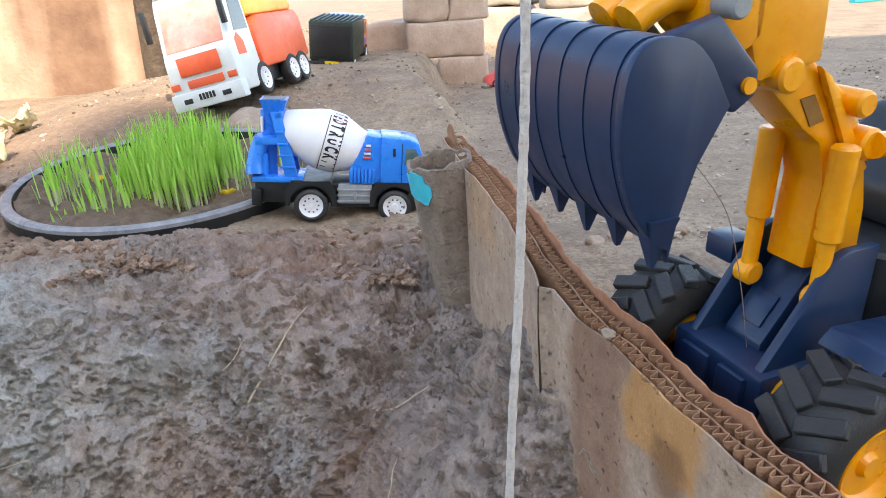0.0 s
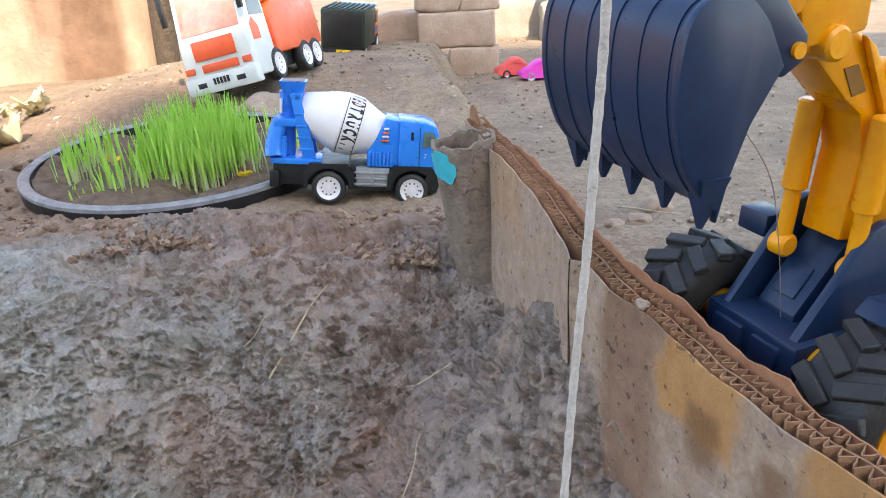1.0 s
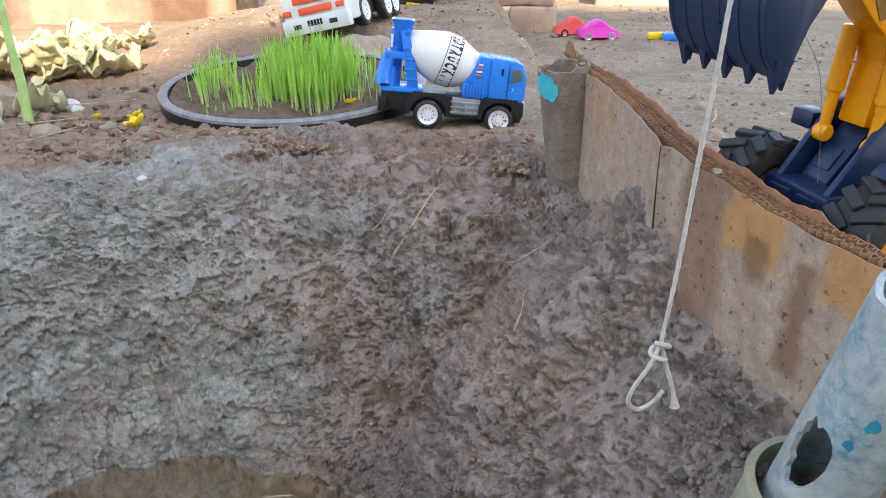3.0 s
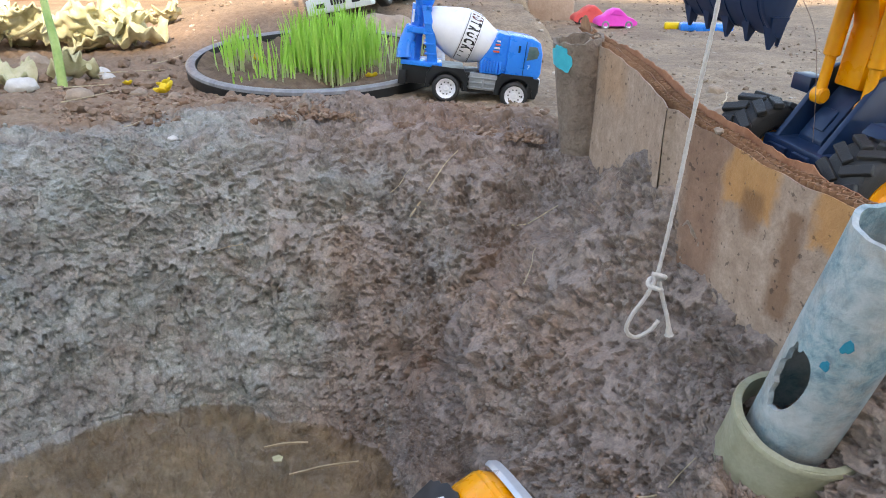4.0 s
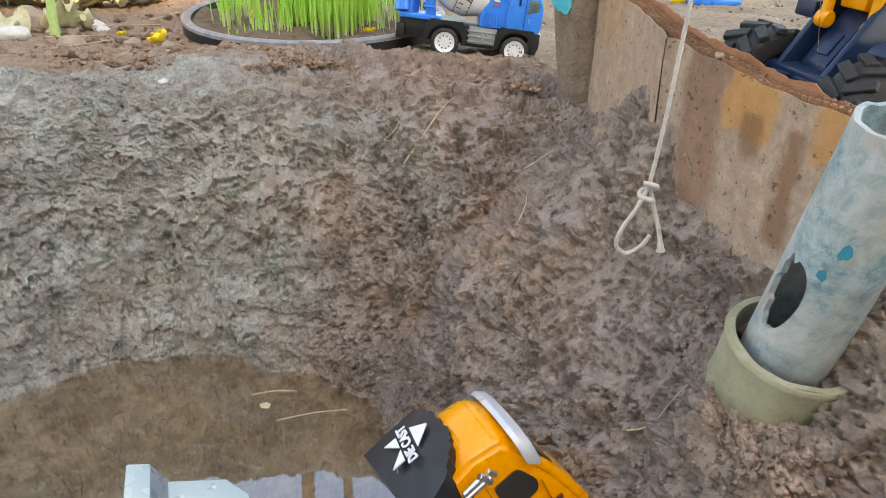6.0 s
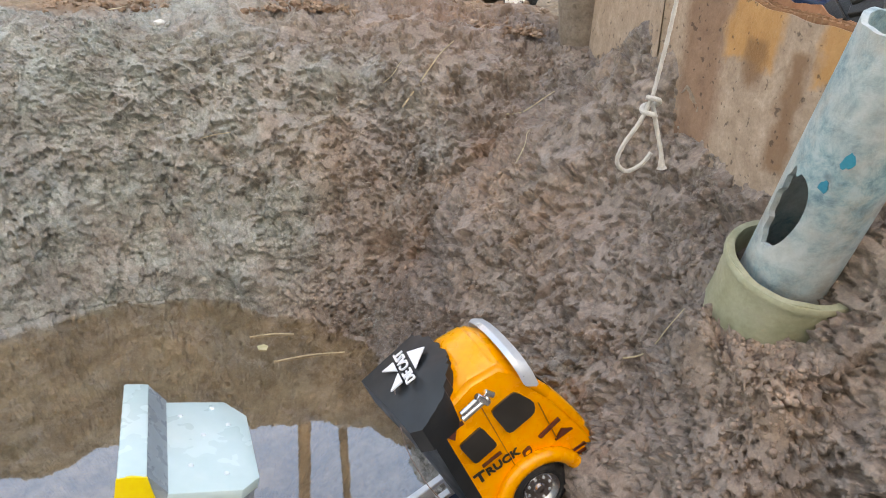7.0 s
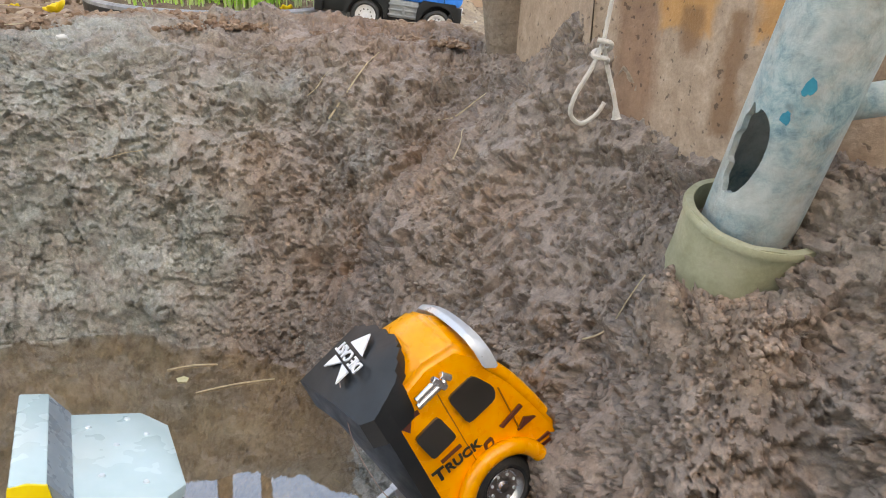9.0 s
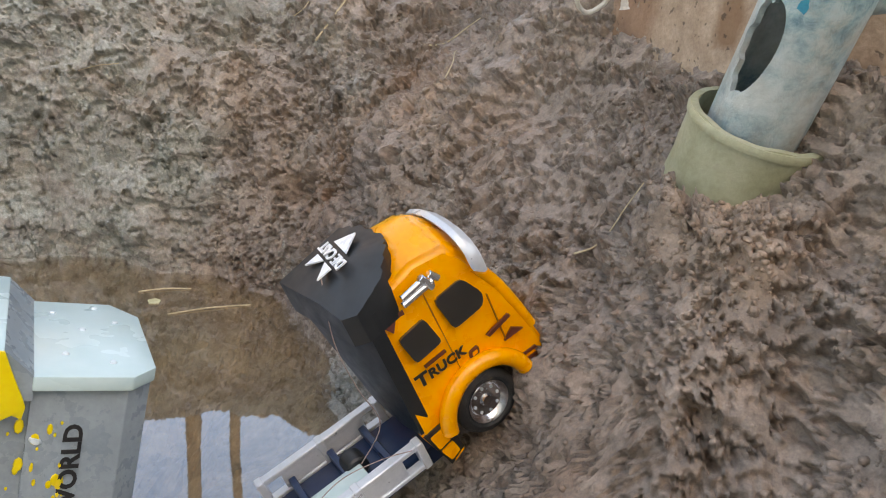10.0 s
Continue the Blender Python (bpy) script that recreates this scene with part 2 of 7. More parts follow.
    d = d + rest * near * (0.004 * fbm(p, 14, 3, 0.5, 31) + 0.0016 * fbm(p, 90, 3, 0.6, 33)) + rest * 0.006 * fbm(p, 5, 3, 0.5, 35) * smooth(0.7, 1.4, np.abs(y - 0.2))
    d = d * (1 - 0.45 * smooth(WATER + 0.01, WATER - 0.03, z))
    P = p + n * d[:, None]
    me = grid_mesh("ground", P, len(xs), len(ys))
    rust = sum(a * np.exp(-((x - cx) ** 2 + (y - cy) ** 2 + (z - cz) ** 2) / r0 ** 2) for cx, cy, cz, r0, a in RUST)
    for key, v in (("grey", grey), ("mud", mud), ("rust", np.clip(rust, 0, 1)), ("lip", np.maximum(lip, 0.8 * left_soil)), ("wet", smooth(WATER + 0.002, WATER - 0.006, P[:, 2]))):
        at = me.attributes.new(key, "FLOAT", "POINT")
        at.data.foreach_set("value", v.astype(np.float32))
    ob = new("ground", me)
    return tagged(ob, "wet grey clay pit with crumbly brown soil and pale sand around", "ground", kind="structure")


def ground_material():
    m, nt, b = node_mat("soil")
    co = coords(nt)

    def attr(key):
        a = nt.nodes.new("ShaderNodeAttribute")
        a.attribute_name = key
        return a.outputs["Fac"]
    fine, mid, big = tex_noise(nt, co, 420, 5, 0.7), tex_noise(nt, co, 70, 5, 0.65), tex_noise(nt, co, 9, 4, 0.6)
    speck = tex_noise(nt, co, 230, 3, 0.8)
    sand = ramp(nt, mid, [(0.25, (0.23, 0.160, 0.098)), (0.55, (0.355, 0.260, 0.170)), (0.8, (0.46, 0.350, 0.245))])
    sand = mix(nt, 0.5, sand, ramp(nt, speck, [(0.3, 0.12), (0.7, 0.85)]), "OVERLAY")
    sand = mix(nt, ramp(nt, big, [(0.4, 0.0), (0.65, 0.6)]), sand, (0.165, 0.115, 0.08))
    tint = ramp(nt, tex_noise(nt, co, 26, 5, 0.7), [(0.35, 0.0), (0.62, 1.0)])
    brown = ramp(nt, mid, [(0.25, (0.175, 0.130, 0.102)), (0.5, (0.268, 0.202, 0.163)), (0.8, (0.358, 0.282, 0.234))])
    brown = mix(nt, ramp(nt, big, [(0.50, 0.0), (0.66, 0.75)]), brown, ramp(nt, mid, [(0.3, (0.23, 0.142, 0.095)), (0.75, (0.40, 0.27, 0.19))]))
    slate = ramp(nt, mid, [(0.25, (0.235, 0.238, 0.205)), (0.5, (0.350, 0.362, 0.322)), (0.8, (0.47, 0.488, 0.448))])
    clay = mix(nt, mix(nt, tint, attr("grey"), mix(nt, 0.65, attr("grey"), (0, 0, 0))), brown, slate)
    clay = mix(nt, 0.26, clay, ramp(nt, speck, [(0.32, 0.08), (0.68, 0.92)]), "OVERLAY")
    clay = mix(nt, 0.16, clay, ramp(nt, tex_noise(nt, co, 520, 3, 0.6), [(0.35, 0.10), (0.65, 0.90)]), "OVERLAY")
    clay = mix(nt, mix(nt, 0.75, (0, 0, 0), attr("rust")), clay, ramp(nt, mid, [(0.25, (0.16, 0.085, 0.052)), (0.6, (0.29, 0.165, 0.105)), (0.85, (0.37, 0.235, 0.16))]))
    moist = ramp(nt, tex_noise(nt, co, 34, 4, 0.6), [(0.36, 0.86), (0.60, 1.0)])
    clay = mix(nt, 1.0, clay, moist, "MULTIPLY")
    clay = mix(nt, 1.0, clay, ramp(nt, tex_noise(nt, co, 12, 3, 0.55), [(0.38, 0.90), (0.58, 1.08)]), "MULTIPLY")
    crumbs = ramp(nt, mid, [(0.25, (0.17, 0.105, 0.066)), (0.6, (0.30, 0.20, 0.135)), (0.85, (0.38, 0.28, 0.20))])
    col = mix(nt, attr("lip"), sand, crumbs)
    col = mix(nt, attr("mud"), col, clay)
    col = mix(nt, attr("wet"), col, mix(nt, 0.75, col, mix(nt, ramp(nt, tex_noise(nt, co, 30, 4, 0.6), [(0.40, 0.0), (0.60, 1.0)]), ramp(nt, mid, [(0.3, (0.20, 0.145, 0.09)), (0.7, (0.33, 0.25, 0.165))]), ramp(nt, mid, [(0.3, (0.36, 0.27, 0.175)), (0.7, (0.50, 0.40, 0.275))]))))
    nt.links.new(col, b.inputs["Base Color"])
    dry = ramp(nt, mid, [(0.2, 0.8), (0.8, 0.98)])
    damp = ramp(nt, tex_noise(nt, co, 90, 5, 0.7), [(0.34, 0.26), (0.5, 0.42), (0.68, 0.62)])
    nt.links.new(mix(nt, attr("mud"), dry, damp), b.inputs["Roughness"])
    # grains and crumbs too small for the mesh
    grain = tex_noise(nt, co, 330, 5, 0.72)
    dabs = tex_noise(nt, co, 120, 4, 0.62)
    pr = bump(nt, b, dabs, 0.0014, 0.8)
    bump(nt, b, grain, 0.0011, 0.9, pr)
    return m


ground = build_ground()
ground.data.materials.append(ground_material())


# ---- mesh helpers ----
def thing(name, m, label, category, group="", kind=""):
    ob = new(name)
    ob.empty_display_size = 0.02
    ob.matrix_world = m
    return tagged(ob, label, category, group, kind)


def part(name, bm, material, parent=None, label="", flat=False):
    """Links bm as one mesh object under parent (in the parent's own axes)."""
    bmesh.ops.recalc_face_normals(bm, faces=bm.faces)
    me = bpy.data.meshes.new(name)
    bm.to_mesh(me)
    bm.free()
    me.materials.append(material)
    if not flat:
        me.polygons.foreach_set("use_smooth", [True] * len(me.polygons))
        me.set_sharp_from_angle(angle=radians(38))
    ob = new(name, me)
    if parent is not None:
        ob.parent = parent
    return tagged(ob, label) if label else ob


def faces_box(bm, x0, x1, y0, y1, z0, z1, bevel=0.0, seg=2, m=None):
    r = bmesh.ops.create_cube(bm, size=1.0)
    v = r["verts"]
    for p in v:
        p.co = Vector(((x0 + x1) / 2 + p.co.x * (x1 - x0), (y0 + y1) / 2 + p.co.y * (y1 - y0), (z0 + z1) / 2 + p.co.z * (z1 - z0)))
    if bevel:
        es = list({e for p in v for e in p.link_edges})
        r = bmesh.ops.bevel(bm, geom=es, offset=bevel, segments=seg, profile=0.5, affect="EDGES")
        v = list({p for f in r["faces"] for p in f.verts} | {p for p in v if p.is_valid})
    if m is not None:
        bmesh.ops.transform(bm, matrix=m, verts=v)
    return bm


def block(x0, x1, y0, y1, z0, z1, bevel=0.0, seg=2, m=None):
    return faces_box(bmesh.new(), x0, x1, y0, y1, z0, z1, bevel, seg, m)


def slab(outline, axis, a, b, bevel=0.0, bm=None, taper=1.0, seg=2):
    """A plate with a 2D outline, from a to b along an axis ('x': outline in y,z; 'y': x,z; 'z': x,y). taper scales the far outline."""
    bm = bm or bmesh.new()
    cx = sum(p[0] for p in outline) / len(outline)
    cy = sum(p[1] for p in outline) / len(outline)

    def at(p, w, k):
        s, t = cx + (p[0] - cx) * k, cy + (p[1] - cy) * k
        return {"x": (w, s, t), "y": (s, w, t), "z": (s, t, w)}[axis]
    lo = [bm.verts.new(at(p, a, 1.0)) for p in outline]
    hi = [bm.verts.new(at(p, b, taper)) for p in outline]
    n = len(outline)
    fs = [bm.faces.new(lo[::-1]), bm.faces.new(hi)] + [bm.faces.new((lo[i], lo[(i + 1) % n], hi[(i + 1) % n], hi[i])) for i in range(n)]
    bmesh.ops.recalc_face_normals(bm, faces=fs)
    if bevel:
        es = list({e for f in fs for e in f.edges})
        bmesh.ops.bevel(bm, geom=es, offset=bevel, segments=seg, profile=0.5, affect="EDGES", clamp_overlap=True)
    return bm


def lathe(profile, m=None, seg=32, bm=None, closed=False):
    """Turns (radius, height) pairs about z."""
    bm = bm or bmesh.new()
    rings = []
    for r, z in profile:
        if r < 1e-6:
            rings.append([bm.verts.new((0, 0, z))])
        else:
            rings.append([bm.verts.new((r * math.cos(2 * math.pi * k / seg), r * math.sin(2 * math.pi * k / seg), z)) for k in range(seg)])
    pairs = list(zip(rings, rings[1:])) + ([(rings[-1], rings[0])] if closed else [])
    for a, b in pairs:
        for k in range(seg):
            q = (k + 1) % seg
            if len(a) == 1 and len(b) == 1:
                continue
            if len(a) == 1:
                bm.faces.new((a[0], b[q], b[k]))
            elif len(b) == 1:
                bm.faces.new((a[k], a[q], b[0]))
            else:
                bm.faces.new((a[k], a[q], b[q], b[k]))
    if m is not None:
        bmesh.ops.transform(bm, matrix=m, verts=[v for ring in rings for v in ring])
    return bm


def along(p0, p1):
    """Turns z on to the way from p0 to p1, at p0."""
    p0, p1 = Vector(p0), Vector(p1)
    return Matrix.Translation(p0) @ (p1 - p0).to_track_quat("Z", "Y").to_matrix().to_4x4()


def rod(p0, p1, r0, r1=None, seg=16, bm=None, bevel=0.0):
    r1 = r0 if r1 is None else r1
    h = (Vector(p1) - Vector(p0)).length
    b = min(bevel, h / 3)
    prof = [(0, 0), (r0 - b, 0), (r0, b), (r1, h - b), (r1 - b, h), (0, h)] if b else [(0, 0), (r0, 0), (r1, h), (0, h)]
    return lathe(prof, along(p0, p1), seg, bm)


def hose(points, radius, seg=8, bm=None, steps=6, wobble=0.0, salt=0):
    """A round cord through points, smoothed."""
    P = [Vector(p) for p in points]
    Q = []
    for i in range(len(P) - 1):
        p0, p1, p2, p3 = P[max(i - 1, 0)], P[i], P[i + 1], P[min(i + 2, len(P) - 1)]
        for k in range(steps):
            t = k / steps
            Q.append(0.5 * (2 * p1 + (p2 - p0) * t + (2 * p0 - 5 * p1 + 4 * p2 - p3) * t * t + (3 * p1 - p0 - 3 * p2 + p3) * t ** 3))
    Q.append(P[-1])
    bm = bm or bmesh.new()
    rings, up = [], Vector((0.31, 0.77, 0.55))
    for i, q in enumerate(Q):
        d = (Q[min(i + 1, len(Q) - 1)] - Q[max(i - 1, 0)]).normalized()
        s = d.cross(up)
        s = s.normalized() if s.length > 1e-3 else d.orthogonal().normalized()
        t = d.cross(s)
        up = s.cross(d)
        r = radius(i / (len(Q) - 1)) if callable(radius) else radius
        r *= 1 + wobble * math.sin(i * 1.9 + salt)
        rings.append([bm.verts.new(q + r * (math.cos(2 * math.pi * k / seg) * s + math.sin(2 * math.pi * k / seg) * t)) for k in range(seg)])
    for a, b in zip(rings, rings[1:]):
        for k in range(seg):
            bm.faces.new((a[k], a[(k + 1) % seg], b[(k + 1) % seg], b[k]))
    bm.faces.new(rings[0][::-1])
    bm.faces.new(rings[-1])
    return bm


def letters(text, size, m, material, parent, name="lettering", squeeze=1.0, depth=0.0002, bold=0.0):
    cu = bpy.data.curves.new(name, "FONT")
    cu.body, cu.size, cu.extrude, cu.align_x, cu.align_y, cu.offset = text, size, depth, "CENTER", "CENTER", bold
    cu.resolution_u = 3
    tmp = new("tmp", cu)
    me = bpy.data.meshes.new_from_object(tmp.evaluated_get(bpy.context.evaluated_depsgraph_get()))
    bpy.data.objects.remove(tmp)
    me.transform(m @ Matrix.Diagonal((squeeze, 1, 1, 1)))
    me.materials.clear()
    me.materials.append(material)
    ob = new(name, me)
    ob.parent = parent
    return ob


def ground_z(x, y):
    return float(land(np.array([float(x)]), np.array([float(y)]))[0])


# ---- materials ----
M_BLUE = surface("blue_plastic", (0.001, 0.205, 0.76), (0.002, 0.245, 0.86), 0.32, 30, dirt=(0.30, 0.22, 0.15), dirt_amount=0.12, coat=0.3)
M_BLACK = surface("black_plastic", (0.008, 0.010, 0.012), (0.018, 0.02, 0.022), 0.42, 40, dirt=(0.28, 0.21, 0.15), dirt_amount=0.16, dirt_scale=60)
M_TYRE = surface("tyre_rubber", (0.012, 0.013, 0.014), (0.03, 0.03, 0.03), 0.6, 60, relief=0.0004, relief_scale=700, dirt=(0.25, 0.19, 0.14), dirt_amount=0.3, dirt_scale=70)
M_WHITE = surface("white_plastic", (0.78, 0.78, 0.80), (0.86, 0.86, 0.88), 0.35, 30, dirt=(0.5, 0.42, 0.34), dirt_amount=0.1)
M_GREY = surface("grey_plastic", (0.22, 0.24, 0.25), (0.32, 0.34, 0.35), 0.4, 60)
M_ORANGE = surface("orange_yellow_plastic", (0.88, 0.33, 0.003), (0.94, 0.39, 0.006), 0.33, 30, dirt=(0.45, 0.26, 0.08), dirt_amount=0.05, dirt_scale=30, coat=0.2)
M_AMBER = surface("amber_paint", (1.0, 0.335, 0.0), (1.0, 0.38, 0.002), 0.3, 30, dirt=(0.6, 0.33, 0.08), dirt_amount=0.04, coat=0.2)
M_NAVY = surface("navy_plastic", (0.004, 0.019, 0.058), (0.007, 0.028, 0.082), 0.38, 40, dirt=(0.16, 0.15, 0.15), dirt_amount=0.06, dirt_scale=60)
M_CHROME = surface("chrome", (0.72, 0.72, 0.74), (0.82, 0.82, 0.84), 0.2, 60, metal=1.0)
M_SILVER = surface("silver_paint", (0.55, 0.57, 0.60), (0.66, 0.68, 0.70), 0.35, 50, metal=0.35)
M_GLASSY = surface("smoked_window", (0.012, 0.010, 0.008), (0.03, 0.024, 0.018), 0.08, 40, coat=1.0)
M_INK = surface("black_print", (0.012, 0.010, 0.010), (0.02, 0.018, 0.018), 0.5, 80)
M_DARKRED = surface("maroon_print", (0.10, 0.02, 0.012), (0.14, 0.03, 0.016), 0.45, 80)
M_REDORANGE = surface("red_orange_plastic", (0.82, 0.10, 0.035), (0.90, 0.15, 0.05), 0.4, 30)
M_PINK = surface("magenta_plastic", (0.80, 0.05, 0.50), (0.88, 0.08, 0.58), 0.4, 30)
M_CORAL = surface("coral_plastic", (0.82, 0.10, 0.09), (0.88, 0.14, 0.12), 0.45, 30)
M_GREENGREY = surface("dark_green_plastic", (0.010, 0.016, 0.011), (0.03, 0.045, 0.03), 0.5, 30, dirt=(0.2, 0.17, 0.12), dirt_amount=0.2)
M_YELLOW = surface("yellow_paint", (0.86, 0.58, 0.01), (0.90, 0.66, 0.02), 0.35, 50)
M_BUMPERGREY = surface("pale_grey_plastic", (0.62, 0.68, 0.68), (0.72, 0.77, 0.77), 0.4, 30, dirt=(0.45, 0.38, 0.3), dirt_amount=0.14)
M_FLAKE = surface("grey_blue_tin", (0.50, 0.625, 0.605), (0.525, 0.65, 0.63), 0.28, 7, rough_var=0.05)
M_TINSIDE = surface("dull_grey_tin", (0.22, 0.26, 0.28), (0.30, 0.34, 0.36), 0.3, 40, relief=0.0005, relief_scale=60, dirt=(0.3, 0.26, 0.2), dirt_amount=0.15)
M_TURQ = surface("turquoise_paint", (0.01, 0.42, 0.55), (0.03, 0.55, 0.66), 0.45, 80)
M_TEAL = surface("teal_paint", (0.002, 0.20, 0.30), (0.01, 0.27, 0.37), 0.45, 80)
M_ROPE = surface("cotton_cord", (0.50, 0.45, 0.40), (0.64, 0.59, 0.54), 0.9, 300, relief=0.0008, relief_scale=900)
M_THREAD = surface("copper_thread", (0.30, 0.20, 0.16), (0.42, 0.30, 0.26), 0.4, 300)
M_STRAW = surface("dry_straw", (0.40, 0.31, 0.19), (0.60, 0.50, 0.34), 0.7, 120)
M_LEAF = surface("grass_leaf", (0.32, 0.64, 0.08), (0.50, 0.80, 0.17), 0.45, 25)
M_STEM = surface("grass_stem", (0.42, 0.52, 0.22), (0.58, 0.64, 0.38), 0.5, 25)
M_POTRIM = surface("worn_plastic_rim", (0.16, 0.165, 0.18), (0.34, 0.345, 0.36), 0.45, 60, relief=0.0006, relief_scale=200, dirt=(0.3, 0.23, 0.17), dirt_amount=0.3)
M_STONE = surface("rough_stone", (0.30, 0.22, 0.16), (0.46, 0.36, 0.27), 0.85, 40, relief=0.002, relief_scale=160)
M_ADOBE = surface("sandstone_block", (0.42, 0.30, 0.22), (0.55, 0.43, 0.34), 0.9, 22, relief=0.002, relief_scale=120, dirt=(0.32, 0.22, 0.16), dirt_amount=0.3)
M_BARK = surface("bark", (0.05, 0.035, 0.025), (0.11, 0.08, 0.055), 0.9, 40, relief=0.006, relief_scale=90)
M_CABBAGE = surface("cabbage_leaf", (0.46, 0.43, 0.22), (0.68, 0.63, 0.42), 0.5, 45, dirt=(0.42, 0.31, 0.20), dirt_amount=0.35, dirt_scale=40)
M_FLOWER = surface("yellow_petal", (0.80, 0.50, 0.01), (0.90, 0.66, 0.03), 0.6, 200)
M_CARDEDGE = surface("corrugated_paper", (0.24, 0.115, 0.060), (0.38, 0.21, 0.115), 0.9, 90, relief=0.0006, relief_scale=500, dirt=(0.30, 0.20, 0.14), dirt_amount=0.25, dirt_scale=45)
M_SHADEWALL = surface("shade_wall_plaster", (0.55, 0.52, 0.48), (0.62, 0.60, 0.56), 0.9, 3)


def card_face_material():
    """Brown board under a smear of pale dried clay that has run; bare, wetter paper shows in a few runs below the top."""
    m, nt, b = node_mat("clay_smeared_cardboard")
    co = coords(nt)
    big, mid, fine = tex_noise(nt, co, 26, 4, 0.6), tex_noise(nt, co, 85, 5, 0.65), tex_noise(nt, co, 480, 4, 0.7)
    sep = nt.nodes.new("ShaderNodeSeparateXYZ")
    nt.links.new(co, sep.inputs[0])

    def math2(op, p, q):
        n = nt.nodes.new("ShaderNodeMath")
        n.operation = op
        for sock, v in zip(n.inputs, (p, q)):
            if isinstance(v, bpy.types.NodeSocket):
                nt.links.new(v, sock)
            else:
                sock.default_value = v
        return n.outputs[0]

    wob = math2("MULTIPLY", math2("SUBTRACT", big, 0.5), 0.030)
    wob2 = math2("MULTIPLY", math2("SUBTRACT", mid, 0.5), 0.022)
    yy, zz = math2("ADD", sep.outputs[1], wob), math2("ADD", math2("ADD", sep.outputs[2], wob), wob2)

    def run(y0, half, foot, soft=0.006):
        """1 within a run of width 2 * half about y0, from the top down to height foot."""
        across = math2("SUBTRACT", half, math2("ABSOLUTE", math2("SUBTRACT", yy, y0), 0.0))
        down = math2("SUBTRACT", zz, foot)
        k = math2("MINIMUM", across, down)
        n = nt.nodes.new("ShaderNodeMapRange")
        n.inputs["From Min"].default_value, n.inputs["From Max"].default_value = -soft * 0.5, soft * 0.5
        nt.links.new(k, n.inputs["Value"])
        return n.outputs["Result"]

    clay = ramp(nt, mid, [(0.25, (0.29, 0.195, 0.138)), (0.55, (0.41, 0.295, 0.218)), (0.8, (0.52, 0.40, 0.315))])
    clay = mix(nt, 0.30, clay, ramp(nt, fine, [(0.25, 0.15), (0.75, 0.85)]), "OVERLAY")
    paper = ramp(nt, mid, [(0.3, (0.42, 0.195, 0.060)), (0.7, (0.54, 0.275, 0.100))])
    red = ramp(nt, mid, [(0.3, (0.17, 0.080, 0.044)), (0.7, (0.28, 0.145, 0.085))])
    col = mix(nt, math2("MULTIPLY", run(0.284, 0.019, -0.080, 0.012), 0.75), clay, red)
    bare = math2("MAXIMUM", run(0.2435, 0.0215, -0.012), run(0.180, 0.014, -0.012))
    bare = math2("MAXIMUM", bare, math2("MULTIPLY", run(0.455, 0.030, 0.010, 0.02), 0.35))
    col = mix(nt, math2("MULTIPLY", bare, 0.9), col, paper)
    spot = math2("MAXIMUM", run(0.238, 0.008, -0.022), run(0.205, 0.006, -0.065))
    spot = math2("MULTIPLY", spot, ramp(nt, sep.outputs[2], [(0.0, 1.0), (0.004, 0.0)]))
    col = mix(nt, math2("MULTIPLY", spot, 0.75), col, (0.20, 0.095, 0.042))
    pits = ramp(nt, tex_noise(nt, co, 210, 2, 0.5), [(0.30, 0.45), (0.36, 1.0)])
    col = mix(nt, 1.0, col, pits, "MULTIPLY")
    nt.links.new(col, b.inputs["Base Color"])
    nt.links.new(mix(nt, bare, ramp(nt, mid, [(0.3, 0.7), (0.8, 0.95)]), (0.5, 0.5, 0.5)), b.inputs["Roughness"])
    pr = bump(nt, b, mix(nt, 0.5, fine, pits), 0.0009)
    bump(nt, b, mix(nt, 0.5, big, mid), 0.004, 0.6, pr)
    return m


def wall_material():
    """Earth plaster with broad upright streaks of darker brown."""
    m, nt, b = node_mat("earth_plaster")
    co = coords(nt)
    st = nt.nodes.new("ShaderNodeMapping")
    st.inputs["Scale"].default_value = (1.0, 1.0, 0.22)
    nt.links.new(co, st.inputs["Vector"])
    mid, fine = tex_noise(nt, co, 14, 5, 0.65), tex_noise(nt, co, 90, 4)
    col = ramp(nt, mid, [(0.3, (0.36, 0.25, 0.18)), (0.7, (0.48, 0.36, 0.27))])
    # darker brown in broad upright streaks
    runs = ramp(nt, tex_noise(nt, st.outputs[0], 4.6, 4, 0.55), [(0.44, 0.0), (0.60, 0.85)])
    col = mix(nt, runs, col, ramp(nt, mid, [(0.3, (0.13, 0.065, 0.038)), (0.7, (0.22, 0.12, 0.072))]))
    nt.links.new(col, b.inputs["Base Color"])
    b.inputs["Roughness"].default_value = 0.92
    bump(nt, b, mix(nt, 0.5, mid, fine), 0.006)
    return m


